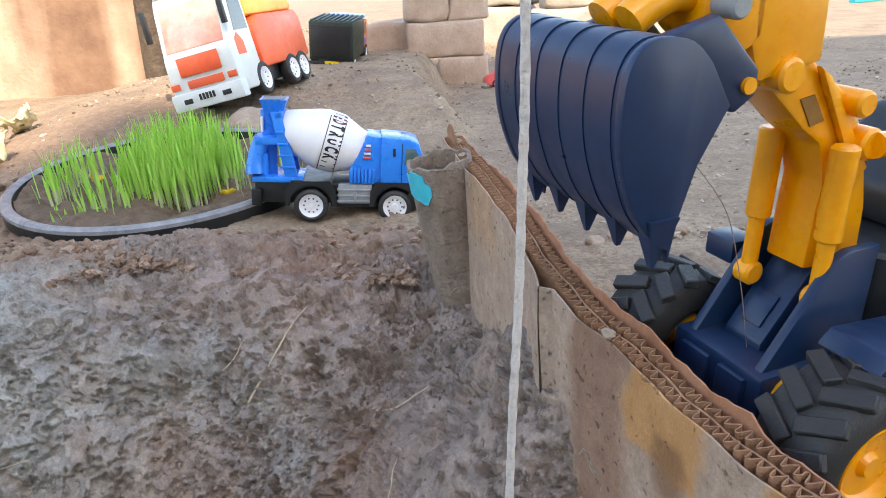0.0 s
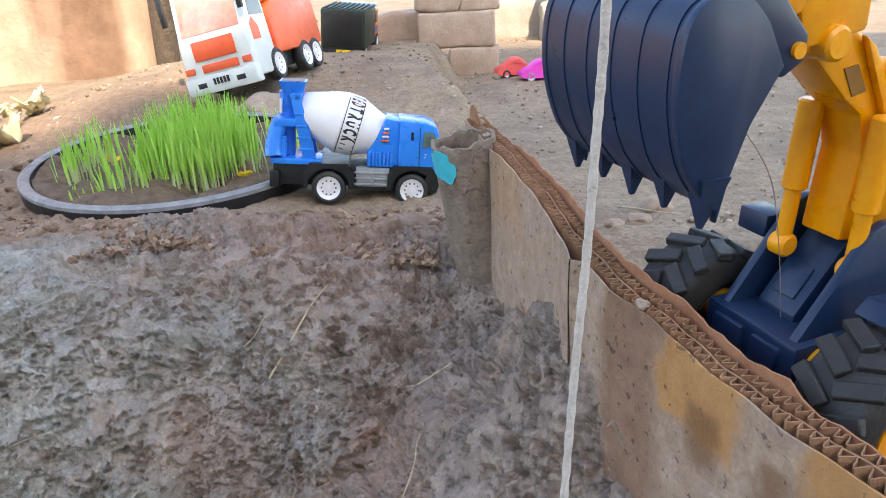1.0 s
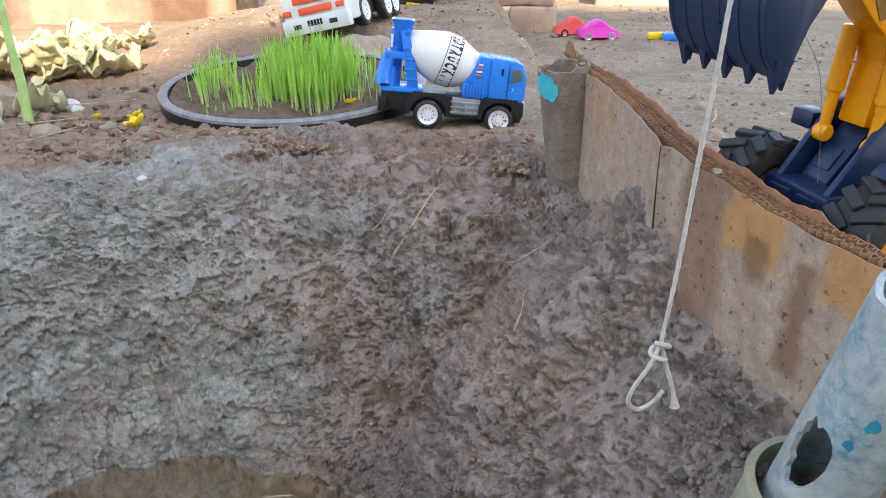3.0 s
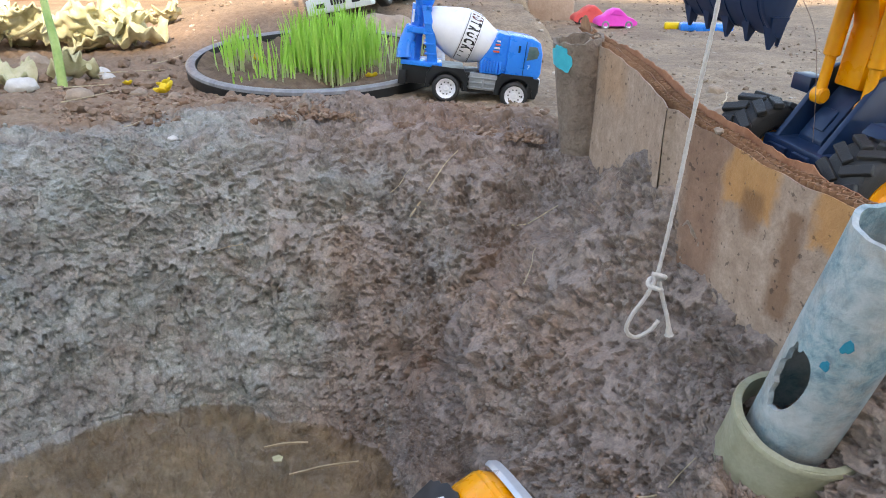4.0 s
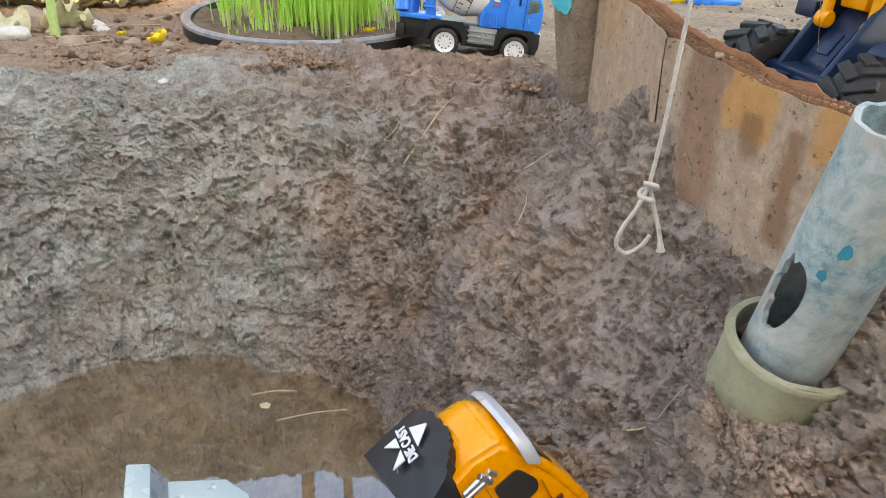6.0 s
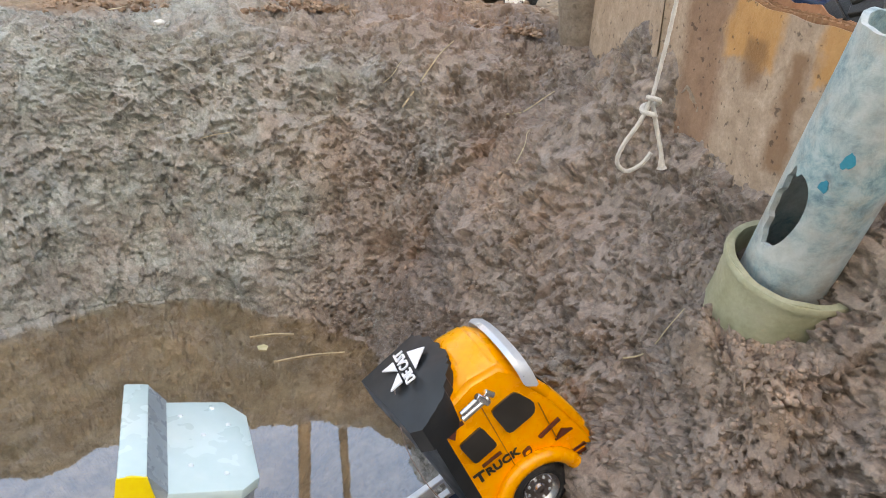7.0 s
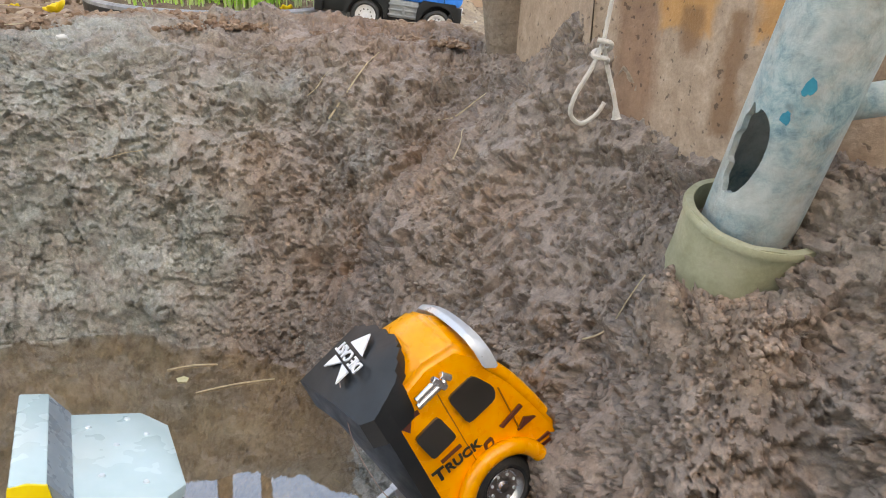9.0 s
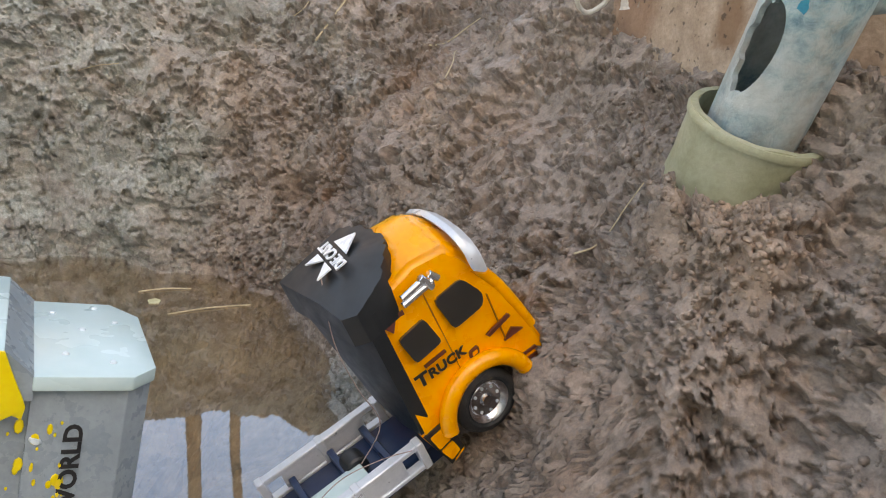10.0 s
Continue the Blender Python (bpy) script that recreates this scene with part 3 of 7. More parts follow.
def mud_pipe_material():
    """A pipe caked in dry grey clay with pits and grit."""
    m, nt, b = node_mat("clay_caked_pipe")
    co = coords(nt)
    mid, fine = tex_noise(nt, co, 60, 5, 0.65), tex_noise(nt, co, 330, 5, 0.7)
    col = ramp(nt, mid, [(0.25, (0.17, 0.122, 0.090)), (0.6, (0.285, 0.222, 0.172)), (0.85, (0.39, 0.32, 0.26))])
    col = mix(nt, 0.35, col, ramp(nt, fine, [(0.25, 0.15), (0.75, 0.85)]), "OVERLAY")
    nt.links.new(col, b.inputs["Base Color"])
    b.inputs["Roughness"].default_value = 0.85
    grit = ramp(nt, tex_noise(nt, co, 190, 3, 0.6), [(0.56, 0.0), (0.66, 1.0)])
    pr = bump(nt, b, mix(nt, 0.5, fine, grit), 0.0026)
    bump(nt, b, mid, 0.005, 0.8, pr)
    return m


def pale_pipe_material():
    """White pipe with thin worn blue-green paint, veined where it has flaked, and beige clay film."""
    m, nt, b = node_mat("rubbed_painted_pipe")
    co = coords(nt)
    big, mid, fine = tex_noise(nt, co, 24, 4, 0.6), tex_noise(nt, co, 120, 6, 0.72, 0.3), tex_noise(nt, co, 420, 4)
    col = ramp(nt, mid, [(0.25, (0.34, 0.36, 0.345)), (0.7, (0.53, 0.55, 0.53))])
    blue = ramp(nt, mid, [(0.36, (0.060, 0.175, 0.225)), (0.48, (0.20, 0.34, 0.375)), (0.62, (0.38, 0.475, 0.49))])
    col = mix(nt, ramp(nt, big, [(0.40, 0.0), (0.58, 0.85)]), col, blue)
    film = ramp(nt, tex_noise(nt, co, 38, 5, 0.7), [(0.50, 0.0), (0.70, 0.65)])
    col = mix(nt, film, col, ramp(nt, mid, [(0.3, (0.25, 0.21, 0.165)), (0.7, (0.40, 0.355, 0.295))]))
    nt.links.new(col, b.inputs["Base Color"])
    nt.links.new(ramp(nt, mid, [(0.2, 0.32), (0.8, 0.65)]), b.inputs["Roughness"])
    bump(nt, b, mix(nt, 0.5, mid, fine), 0.0009)
    return m


def water_material():
    m = bpy.data.materials.new("pond_water")
    m.use_nodes = True
    nt = m.node_tree
    nt.nodes.clear()
    out, clear, gloss = nt.nodes.new("ShaderNodeOutputMaterial"), nt.nodes.new("ShaderNodeBsdfTransparent"), nt.nodes.new("ShaderNodeBsdfGlossy")
    fr, mx = nt.nodes.new("ShaderNodeLayerWeight"), nt.nodes.new("ShaderNodeMixShader")
    clear.inputs[0].default_value = (0.86, 0.80, 0.695, 1)
    gloss.inputs["Color"].default_value = (0.92, 0.94, 1.0, 1)
    gloss.inputs["Roughness"].default_value = 0.015
    fr.inputs[0].default_value = 0.5
    b = nt.nodes.new("ShaderNodeBump")
    b.inputs["Distance"].default_value, b.inputs["Strength"].default_value = 0.0004, 0.25
    nt.links.new(tex_noise(nt, coords(nt), 14, 3, 0.5), b.inputs["Height"])
    nt.links.new(b.outputs[0], gloss.inputs["Normal"])
    nt.links.new(ramp(nt, fr.outputs["Facing"], [(0.0, 0.15), (0.45, 0.30), (0.7, 0.50), (1.0, 1.0)]), mx.inputs[0])
    nt.links.new(clear.outputs[0], mx.inputs[1])
    nt.links.new(gloss.outputs[0], mx.inputs[2])
    nt.links.new(mx.outputs[0], out.inputs[0])
    return m


M_CARD, M_MUDPIPE, M_PALEPIPE, M_WATER, M_WALL = card_face_material(), mud_pipe_material(), pale_pipe_material(), water_material(), wall_material()


# ---- water, walls and the far yard ----
def build_setting():
    me = bpy.data.meshes.new("water")
    me.from_pydata([(PIT[0] + 0.62 * math.cos(k / 20 * math.pi), PIT[1] + 0.62 * math.sin(k / 20 * math.pi), WATER) for k in range(40)], [], [tuple(range(40))])
    me.materials.append(M_WATER)
    pond = new("water", me)
    tagged(pond, "still shallow brown water reflecting the sky", "water", kind="structure")
    # earthen garden wall: thick, uneven, with a rounded top
    bm = bmesh.new()
    a, d, L = Vector((-0.72, 1.87, 0)), Vector((-0.975, -0.22, 0)).normalized(), 3.2
    nrm = Vector((d.y, -d.x, 0))
    prof = [(0.0, -0.25), (0.012, 0.2), (0.02, 0.55), (0.03, 0.80), (0.07, 0.85), (0.14, 0.86), (0.19, 0.83), (0.21, 0.5), (0.22, -0.25)]
    rows = []
    for i in range(81):
        s = L * i / 80
        ring = []
        for k, (w, z) in enumerate(prof):
            wob = 0.012 * math.sin(s * 7 + z * 5) + 0.008 * math.sin(s * 19 + k)
            ring.append(bm.verts.new(a + d * s - nrm * (w + wob) * (1 if nrm.y < 0 else -1) + Vector((0, 0, z + 0.01 * math.sin(s * 11 + k)))))
        rows.append(ring)
    for p, q in zip(rows, rows[1:]):
        for k in range(len(prof) - 1):
            bm.faces.new((p[k], p[k + 1], q[k + 1], q[k]))
    bm.faces.new(rows[0])
    bm.faces.new(rows[-1][::-1])
    tagged(part("wall_garden", bm, M_WALL), "low earth-plastered garden wall in bright sun", "wall", kind="structure")
    # added unseen wall behind and beside the camera: closes the place, shades the pit
    bm = bmesh.new()
    # steps in its top edge set where the shade ends
    slab([(-9.0, -0.6), (14.0, -0.6), (14.0, 10.9), (2.95, 10.8), (2.78, 9.90), (2.42, 9.80), (2.34, 9.56), (-9.0, 9.50)], "y", -14.0, -10.0, 0, bm)
    tagged(part("wall_shading", bm, M_SHADEWALL), "plain unseen wall added to shade the pit", "wall", kind="structure")


build_setting()


def ragged_plane(bm, pts, nrm, thick):
    lo = [bm.verts.new(p) for p in pts]
    hi = [bm.verts.new(Vector(p) + Vector(nrm) * thick) for p in pts]
    n = len(pts)
    bm.faces.new(lo[::-1]), bm.faces.new(hi)
    for i in range(n):
        bm.faces.new((lo[i], lo[(i + 1) % n], hi[(i + 1) % n], hi[i]))


# ---- cardboard retaining wall ----
def board_at(s):
    """Foot, top height and sideways direction at length s from the far end."""
    acc = 0.0
    for (x0, y0, z0), (x1, y1, z1) in zip(BOARD, BOARD[1:]):
        ln = math.hypot(x1 - x0, y1 - y0)
        if s <= acc + ln or (x1, y1, z1) == BOARD[-1]:
            k = (s - acc) / ln
            d = Vector((x1 - x0, y1 - y0, 0)).normalized()
            return Vector((x0 + (x1 - x0) * k, y0 + (y1 - y0) * k, 0)), z0 + (z1 - z0) * k, Vector((-d.y, d.x, 0))
        acc += ln


def sheet(bm, s0, s1, off, top, foot=-0.30, thick=0.0009, step=0.004, dent=None):
    """One upright paper sheet that follows the board."""
    n = int((s1 - s0) / step)
    cols = []
    for i in range(n + 1):
        s = s0 + (s1 - s0) * i / n
        p, zt, side = board_at(s)
        o = off(s) if callable(off) else off
        t = zt + top(s)
        col = []
        for w, z in ((o, foot), (o, (foot + t) / 2), (o, t - 0.02), (o, t), (o + thick, t), (o + thick, t - 0.02), (o + thick, foot)):
            q = p + side * w
            lean = 0.0 if dent is None else dent(s, z)
            col.append(bm.verts.new((q.x + side.x * lean, q.y + side.y * lean, z)))
        cols.append(col)
    for a, b in zip(cols, cols[1:]):
        for k in range(6):
            bm.faces.new((a[k], b[k], b[k + 1], a[k + 1]))
    bm.faces.new(cols[0])
    bm.faces.new(cols[-1][::-1])


def build_board():
    t = thing("cardboard_sheet", pose(0, 0, 0), "thick corrugated cardboard panel smeared with dried clay, holding back the soil", "cardboard")
    rr = random.Random(5)
    L = 0.60
    wave = lambda s: 0.0006 * math.sin(s * 61) + 0.0005 * math.sin(s * 190 + 1)
    dent = lambda s, z: 0.0005 * math.sin(s * 40 + z * 30) + 0.0004 * math.sin(s * 95 - z * 60) - (0.0055 * max(0, (s - 0.20) / 0.049) ** 2 * max(0.0, min(1.0, (z + 0.05) / 0.06)) if s < 0.25 else 0.0)
    for name, s0, s1 in (("front_liner", 0.0, 0.249), ("front_liner", 0.2496, L)):
        bm = bmesh.new()
        sheet(bm, s0, s1, (lambda s: -0.0006) if s0 == 0 else (lambda s: -0.0001), lambda s: wave(s) - 0.0015, dent=dent)
        part(name, bm, M_CARD, t, "clay-smeared front paper")
    bm = bmesh.new()
    sheet(bm, 0.0, L, BOARD_THICK * 0.5, lambda s: wave(s * 1.3) - 0.0012)
    part("middle_liner", bm, M_CARDEDGE, t)
    bm = bmesh.new()
    torn = lambda s: 0.0042 * float(smooth(0.05, 0.15, s) * smooth(0.385, 0.365, s)) * (0.85 + 0.15 * math.sin(s * 70)) - 0.0006 + 0.0005 * math.sin(s * 210) + 0.0004 * math.sin(s * 517)
    sheet(bm, 0.0, L, BOARD_THICK, torn, dent=lambda s, z: 0.45 * max(0.0, z - board_at(s)[1]))
    part("back_liner", bm, surface("torn_kraft_paper", (0.32, 0.13, 0.065), (0.44, 0.21, 0.115), 0.9, 60, relief=0.0005, relief_scale=400, dirt=(0.4, 0.3, 0.22), dirt_amount=0.25), t, "torn reddish back paper")
    for k in (0, 1):
        # one fluted layer: a zigzag between two papers
        bm = bmesh.new()
        lo, hi = BOARD_THICK * 0.5 * k + 0.0011, BOARD_THICK * 0.5 * (k + 1) - 0.0003
        pitch, cols = 0.0052, []
        n = int(L / (pitch / 8))
        for i in range(n + 1):
            s = L * i / n
            ph = (s / pitch + 0.5 * k + 0.12 * math.sin(s * 31)) % 1.0
            tri = abs(2 * ph - 1)
            tri = 0.55 * tri + 0.45 * (0.5 - 0.5 * math.cos(math.pi * tri))
            p, zt, side = board_at(s)
            crush = 0.95 + 0.05 * math.sin(s * 47 + k * 2)
            q0 = p + side * (lo + (hi - lo) * (0.5 + (tri - 0.5) * crush))
            top = zt - 0.0002 + 0.0003 * math.sin(s * 83 + k) + rr.uniform(-0.0003, 0.0003)
            d2 = Vector((-side.y, side.x, 0))
            q1 = q0 + side * 0.0002 + d2 * 0.0006
            cols.append([bm.verts.new((q0.x, q0.y, zt - 0.014)), bm.verts.new((q0.x, q0.y, top)), bm.verts.new((q1.x, q1.y, top)), bm.verts.new((q1.x, q1.y, zt - 0.014))])
        for a, b in zip(cols, cols[1:]):
            for j in range(3):
                bm.faces.new((a[j], b[j], b[j + 1], a[j + 1]))
        part("flute", bm, M_CARDEDGE, t, "zigzag fluting open along the top")
    # clods lying on the torn edge
    for s in (0.02, 0.06, 0.30, 0.43):
        p, zt, side = board_at(s)
        c = p + side * rr.uniform(0.002, 0.009)
        lump(0.0016 + rr.random() * 0.0022, (c.x, c.y, zt - 0.0005), "soil_crumb", M_STONE, "small crumb of dry soil on the cardboard edge", "soil", "soil crumbs on the board", rr.randrange(99))
    # curled scrap at the far end
    bm = bmesh.new()
    sheet(bm, 0.0, 0.03, 0.004, lambda s: 0.006 + 0.007 * math.sin(math.pi * min(1, s / 0.028)), foot=0.03)
    part("torn_flap", bm, M_CARDEDGE, t)


def lump(r, at, name, mat, label, category, group="", salt=0, flat=0.75, sub=3, rough=0.22):
    """An irregular stone or clod."""
    bm = bmesh.new()
    bmesh.ops.create_icosphere(bm, subdivisions=sub, radius=1.0)
    P = np.array([v.co[:] for v in bm.verts])
    k = 1 + rough * fbm(P + salt * 7.3, 1.1, 3, 0.5, salt) + 0.07 * fbm(P + salt, 4.0, 2, 0.5, salt + 3)
    for v, q, s in zip(bm.verts, P, k):
        v.co = Vector((q[0] * s * r, q[1] * s * r, q[2] * s * r * flat))
    ob = part(name, bm, mat)
    ob.matrix_world = pose(at[0], at[1], at[2] + r * flat * 0.55, 0, 0, salt * 53)
    return tagged(ob, label, category, group)


build_board()


# ---- pipes ----
def pipe_mesh(p0, p1, r, wall, seg=56, rows=40, hole=None, rag=0.0, salt=0, uneven=0.0):
    """A hollow pipe; hole=(turn, height share, half width, half height) cuts an oval with one torn side through its wall."""
    bm = bmesh.new()
    m = along(p0, p1)
    h = (Vector(p1) - Vector(p0)).length

    def edge(v):
        """How far out the hole's rim lies in the direction v."""
        torn = 0.16 * math.sin(6 * v + 1) + 0.12 * math.sin(13 * v) if math.cos(v + math.pi) > 0.1 else 0.0
        return 1 + 0.04 * math.sin(3 * v) + torn * 0.6

    def share(i, k):
        if hole is None:
            return 9.0, 0.0, 0.0, 0.0
        a = (2 * math.pi * k / seg - hole[0] + math.pi) % (2 * math.pi) - math.pi
        z = i / rows - hole[1]
        v = math.atan2(z / hole[3], a / hole[2])
        return math.hypot(a / hole[2], z / hole[3]) / edge(v), a, z, v
    kept = {(i, k) for i in range(rows) for k in range(seg) if share(i + 0.5, k + 0.5)[0] > 1}
    grid = []
    for layer in (0, 1):
        R = r - wall * layer
        g = []
        for i in range(rows + 1):
            ring = []
            for k in range(seg):
                a, zs = 2 * math.pi * k / seg, i / rows
                rho, da, dz, v = share(i, k)
                if 0.5 < rho < 1.5 and any((ii, kk % seg) not in kept for ii in (i - 1, i) for kk in (k - 1, k) if 0 <= ii < rows):
                    a, zs = hole[0] + da / rho, hole[1] + dz / rho
                z = h * zs
                rr_ = R * (1 + uneven * (math.sin(3 * a + 9 * zs + salt) * 0.5 + math.sin(7 * a - 14 * zs) * 0.3))
                if i == rows:
                    z += rag * (math.sin(5 * a + salt) + 0.6 * math.sin(11 * a + 2 * salt))
                ring.append(bm.verts.new(m @ Vector((rr_ * math.cos(a), rr_ * math.sin(a), z))))
            g.append(ring)
        grid.append(g)
    o, n_ = grid
    for (i, k) in kept:
        q = (k + 1) % seg
        bm.faces.new((o[i][k], o[i][q], o[i + 1][q], o[i + 1][k]))
        bm.faces.new((n_[i][k], n_[i + 1][k], n_[i + 1][q], n_[i][q]))
        for di, dk, e in ((-1, 0, ((i, k), (i, q))), (1, 0, ((i + 1, q), (i + 1, k))), (0, -1, ((i + 1, k), (i, k))), (0, 1, ((i, q), (i + 1, q)))):
            nb = (i + di, (k + dk) % seg)
            if nb not in kept:
                (a0, a1), (b0, b1) = e
                bm.faces.new((o[a0][a1], n_[a0][a1], n_[b0][b1], o[b0][b1]))
    loose = [v for v in bm.verts if not v.link_faces]
    bmesh.ops.delete(bm, geom=loose, context="VERTS")
    return bm


def patch_on_pipe(p0, p1, r, turn, share, w, h, salt, seg=14, thick=0.0005):
    """A thin chip of paint with a ragged outline, lying on the pipe."""
    bm = bmesh.new()
    m, L = along(p0, p1), (Vector(p1) - Vector(p0)).length
    at = lambda k, share_, rad: bm.verts.new(m @ Vector((rad * math.cos(turn + w * k[0] * share_ / r), rad * math.sin(turn + w * k[0] * share_ / r), share * L + h * k[1] * share_)))
    out = []
    for k in range(seg):
        a = 2 * math.pi * k / seg
        q = 1 + 0.16 * math.sin(2 * a + salt) + 0.12 * math.sin(3 * a + 2 * salt) + 0.07 * math.sin(7 * a + salt) + 0.05 * math.sin(11 * a)
        out.append((q * math.cos(a), q * math.sin(a)))
    c = at((0, 0), 0, r + thick)
    rings = [[at(k, sh, r + thick) for k in out] for sh in (0.25, 0.5, 0.75, 1.0)] + [[at(k, 1.0, r - 0.0004) for k in out]]
    for k in range(seg):
        q = (k + 1) % seg
        bm.faces.new((c, rings[0][k], rings[0][q]))
        for a, b in zip(rings, rings[1:]):
            bm.faces.new((a[k], b[k], b[q], a[q]))
    return bm


def build_pipes():
    p0, p1 = (0.0233, 0.527, -0.16), (-0.009, 0.510, 0.056)
    t = thing("post_pipe", pose(0, 0, 0), "short upright pipe caked in grey clay with a turquoise paint patch", "pipe")
    part("tube", pipe_mesh(p0, p1, 0.0235, 0.0028, rag=0.0012, uneven=0.012, salt=1), M_MUDPIPE, t)
    m = along(p0, p1).inverted().to_3x3()
    front = m @ Vector((-0.80, -0.60, 0))
    a = math.atan2(front.y, front.x)
    part("paint_patch", patch_on_pipe(p0, p1, 0.0240, a, 0.940, 0.0125, 0.0125, 2, 40), M_TURQ, t, "flaking turquoise paint")
    part("paint_patch", patch_on_pipe(p0, p1, 0.0240, a + 0.75, 0.47, 0.006, 0.005, 4), surface("dull_teal_stain", (0.05, 0.22, 0.2), (0.12, 0.28, 0.26), 0.7, 90), t, "dull teal stain near the foot")
    part("mud_fill", lathe([(0, 0.194), (0.012, 0.192), (0.0212, 0.188), (0.0212, 0.17), (0, 0.17)], along(p0, p1), 40), M_MUDPIPE, t)
    # leaning pale pipe in a collar
    base, top = Vector((0.0867, 0.1399, -0.090)), Vector((0.0957, 0.1070, 0.0290))
    ax = (top - base).normalized()
    p0, p1, r = base - ax * 0.030, top, 0.0217
    t = thing("drain_pipe", pose(0, 0, 0), "leaning white pipe with rubbed blue paint and a side hole", "pipe")
    inv, ln = along(p0, p1).inverted(), (p1 - p0).length

    def on_pipe(p):
        q = inv @ Vector(p)
        return math.atan2(q.y, q.x), q.z / ln
    a, sh = on_pipe((0.0692, 0.1224, -0.0549))
    part("tube", pipe_mesh(p0, p1, r, 0.0028, 120, 150, hole=(a, sh, 0.44, 0.021 / ln), rag=0.0006, uneven=0.006, salt=3), M_PALEPIPE, t)
    for q, w, hh, salt in (((0.0817, 0.1021, -0.0239), 0.0022, 0.0044, 1), ((0.0775, 0.1080, -0.0374), 0.0018, 0.0032, 2)):
        a, sh = on_pipe(q)
        part("paint_chip", patch_on_pipe(p0, p1, r, a, sh, w, hh, salt), M_TEAL, t, "bright teal paint chip")
    mid = base + (top - base) * 0.47
    part("stub", pipe_mesh(mid + Vector((0.017, -0.006, 0.002)), mid + Vector((0.031, -0.012, 0.006)), 0.0075, 0.002, 28, 6, rag=0.0012), M_PALEPIPE, t, "broken stub")
    t = thing("pipe_collar", pose(0, 0, 0), "chipped yellowish pipe socket half sunk in mud", "pipe")
    col = surface("yellowed_plastic", (0.28, 0.275, 0.17), (0.42, 0.40, 0.28), 0.5, 50, relief=0.0005, relief_scale=200, dirt=(0.30, 0.26, 0.2), dirt_amount=0.3)
    c1 = base + Vector((0.0015, -0.001, 0.001))
    part("socket", pipe_mesh(c1 - ax * 0.05, c1, 0.0325, 0.0030, 72, 18, rag=0.0004, uneven=0.010, salt=5), col, t)
    part("rim", lathe([(0.0300, -0.003), (0.0338, -0.003), (0.0342, -0.0008), (0.0333, 0.0010), (0.0303, 0.0012), (0.0296, -0.001)], along(c1 - ax * 0.0012, c1 + ax), 64, closed=True), col, t, "thickened chipped rim")


build_pipes()


# ---- wheels ----
def wheel(parent, c, r, w, side, tyre_mat, rim_mat, name="wheel", rim_share=0.66, lugs=0, bolts=8, lug_h=0.0):
    """A tyre with a dished rim; its axle runs along the parent's y, side=-1 or 1 shows which way the rim faces."""
    hub = new(name)
    hub.parent = parent
    hub.matrix_basis = Matrix.Translation(c) @ Matrix.Rotation(radians(-90 * side), 4, "X")
    h, b = w / 2, r * 0.12
    ri = r * rim_share
    bm = lathe([(ri, -h), (r - b, -h), (r - b * 0.3, -h + b * 0.5), (r, -h + b), (r, h - b), (r - b * 0.3, h - b * 0.5), (r - b, h), (ri + (r - ri) * 0.3, h + 0.0006), (ri, h - 0.0005), (ri, h - w * 0.3), (ri * 0.9, -h)], seg=44)
    part("tyre", bm, tyre_mat, hub)
    if lugs:
        first = None
        for k in range(lugs):
            for s in (-1, 1):
                if first is None:
                    first = lug = part("lug", block(-lug_h, lug_h * 0.6, -r * 0.105, r * 0.105, -h * 0.56, h * 0.56, r * 0.02, 1), tyre_mat, hub)
                else:
                    lug = new("lug", first.data)
                    lug.parent = hub
                lug.matrix_basis = Matrix.Rotation(2 * math.pi * (k + 0.25 * s) / lugs, 4, "Z") @ Matrix.Translation((r + lug_h * 0.4, 0, s * h * 0.5)) @ Matrix.Rotation(s * 0.5, 4, "X")
    d = ri * 0.22
    part("rim", lathe([(0, h - d * 0.5), (ri * 0.22, h - d * 0.4), (ri * 0.30, h - d), (ri * 0.72, h - d * 0.9), (ri * 0.86, h - d * 0.2), (ri * 0.99, h + 0.0002), (ri * 1.0, h - d), (ri * 0.98, h - d * 2.0), (0, h - d * 2.0)], seg=40), rim_mat, hub)
    if bolts:
        bm = bmesh.new()
        for k in range(bolts):
            a = 2 * math.pi * k / bolts
            rod((ri * 0.60 * math.cos(a), ri * 0.60 * math.sin(a), h - d * 1.1), (ri * 0.60 * math.cos(a), ri * 0.60 * math.sin(a), h - d * 0.78), ri * 0.075, seg=8, bm=bm)
        part("rim_holes", bm, M_BLACK if rim_mat != M_CHROME else M_SILVER, hub)
    return hub


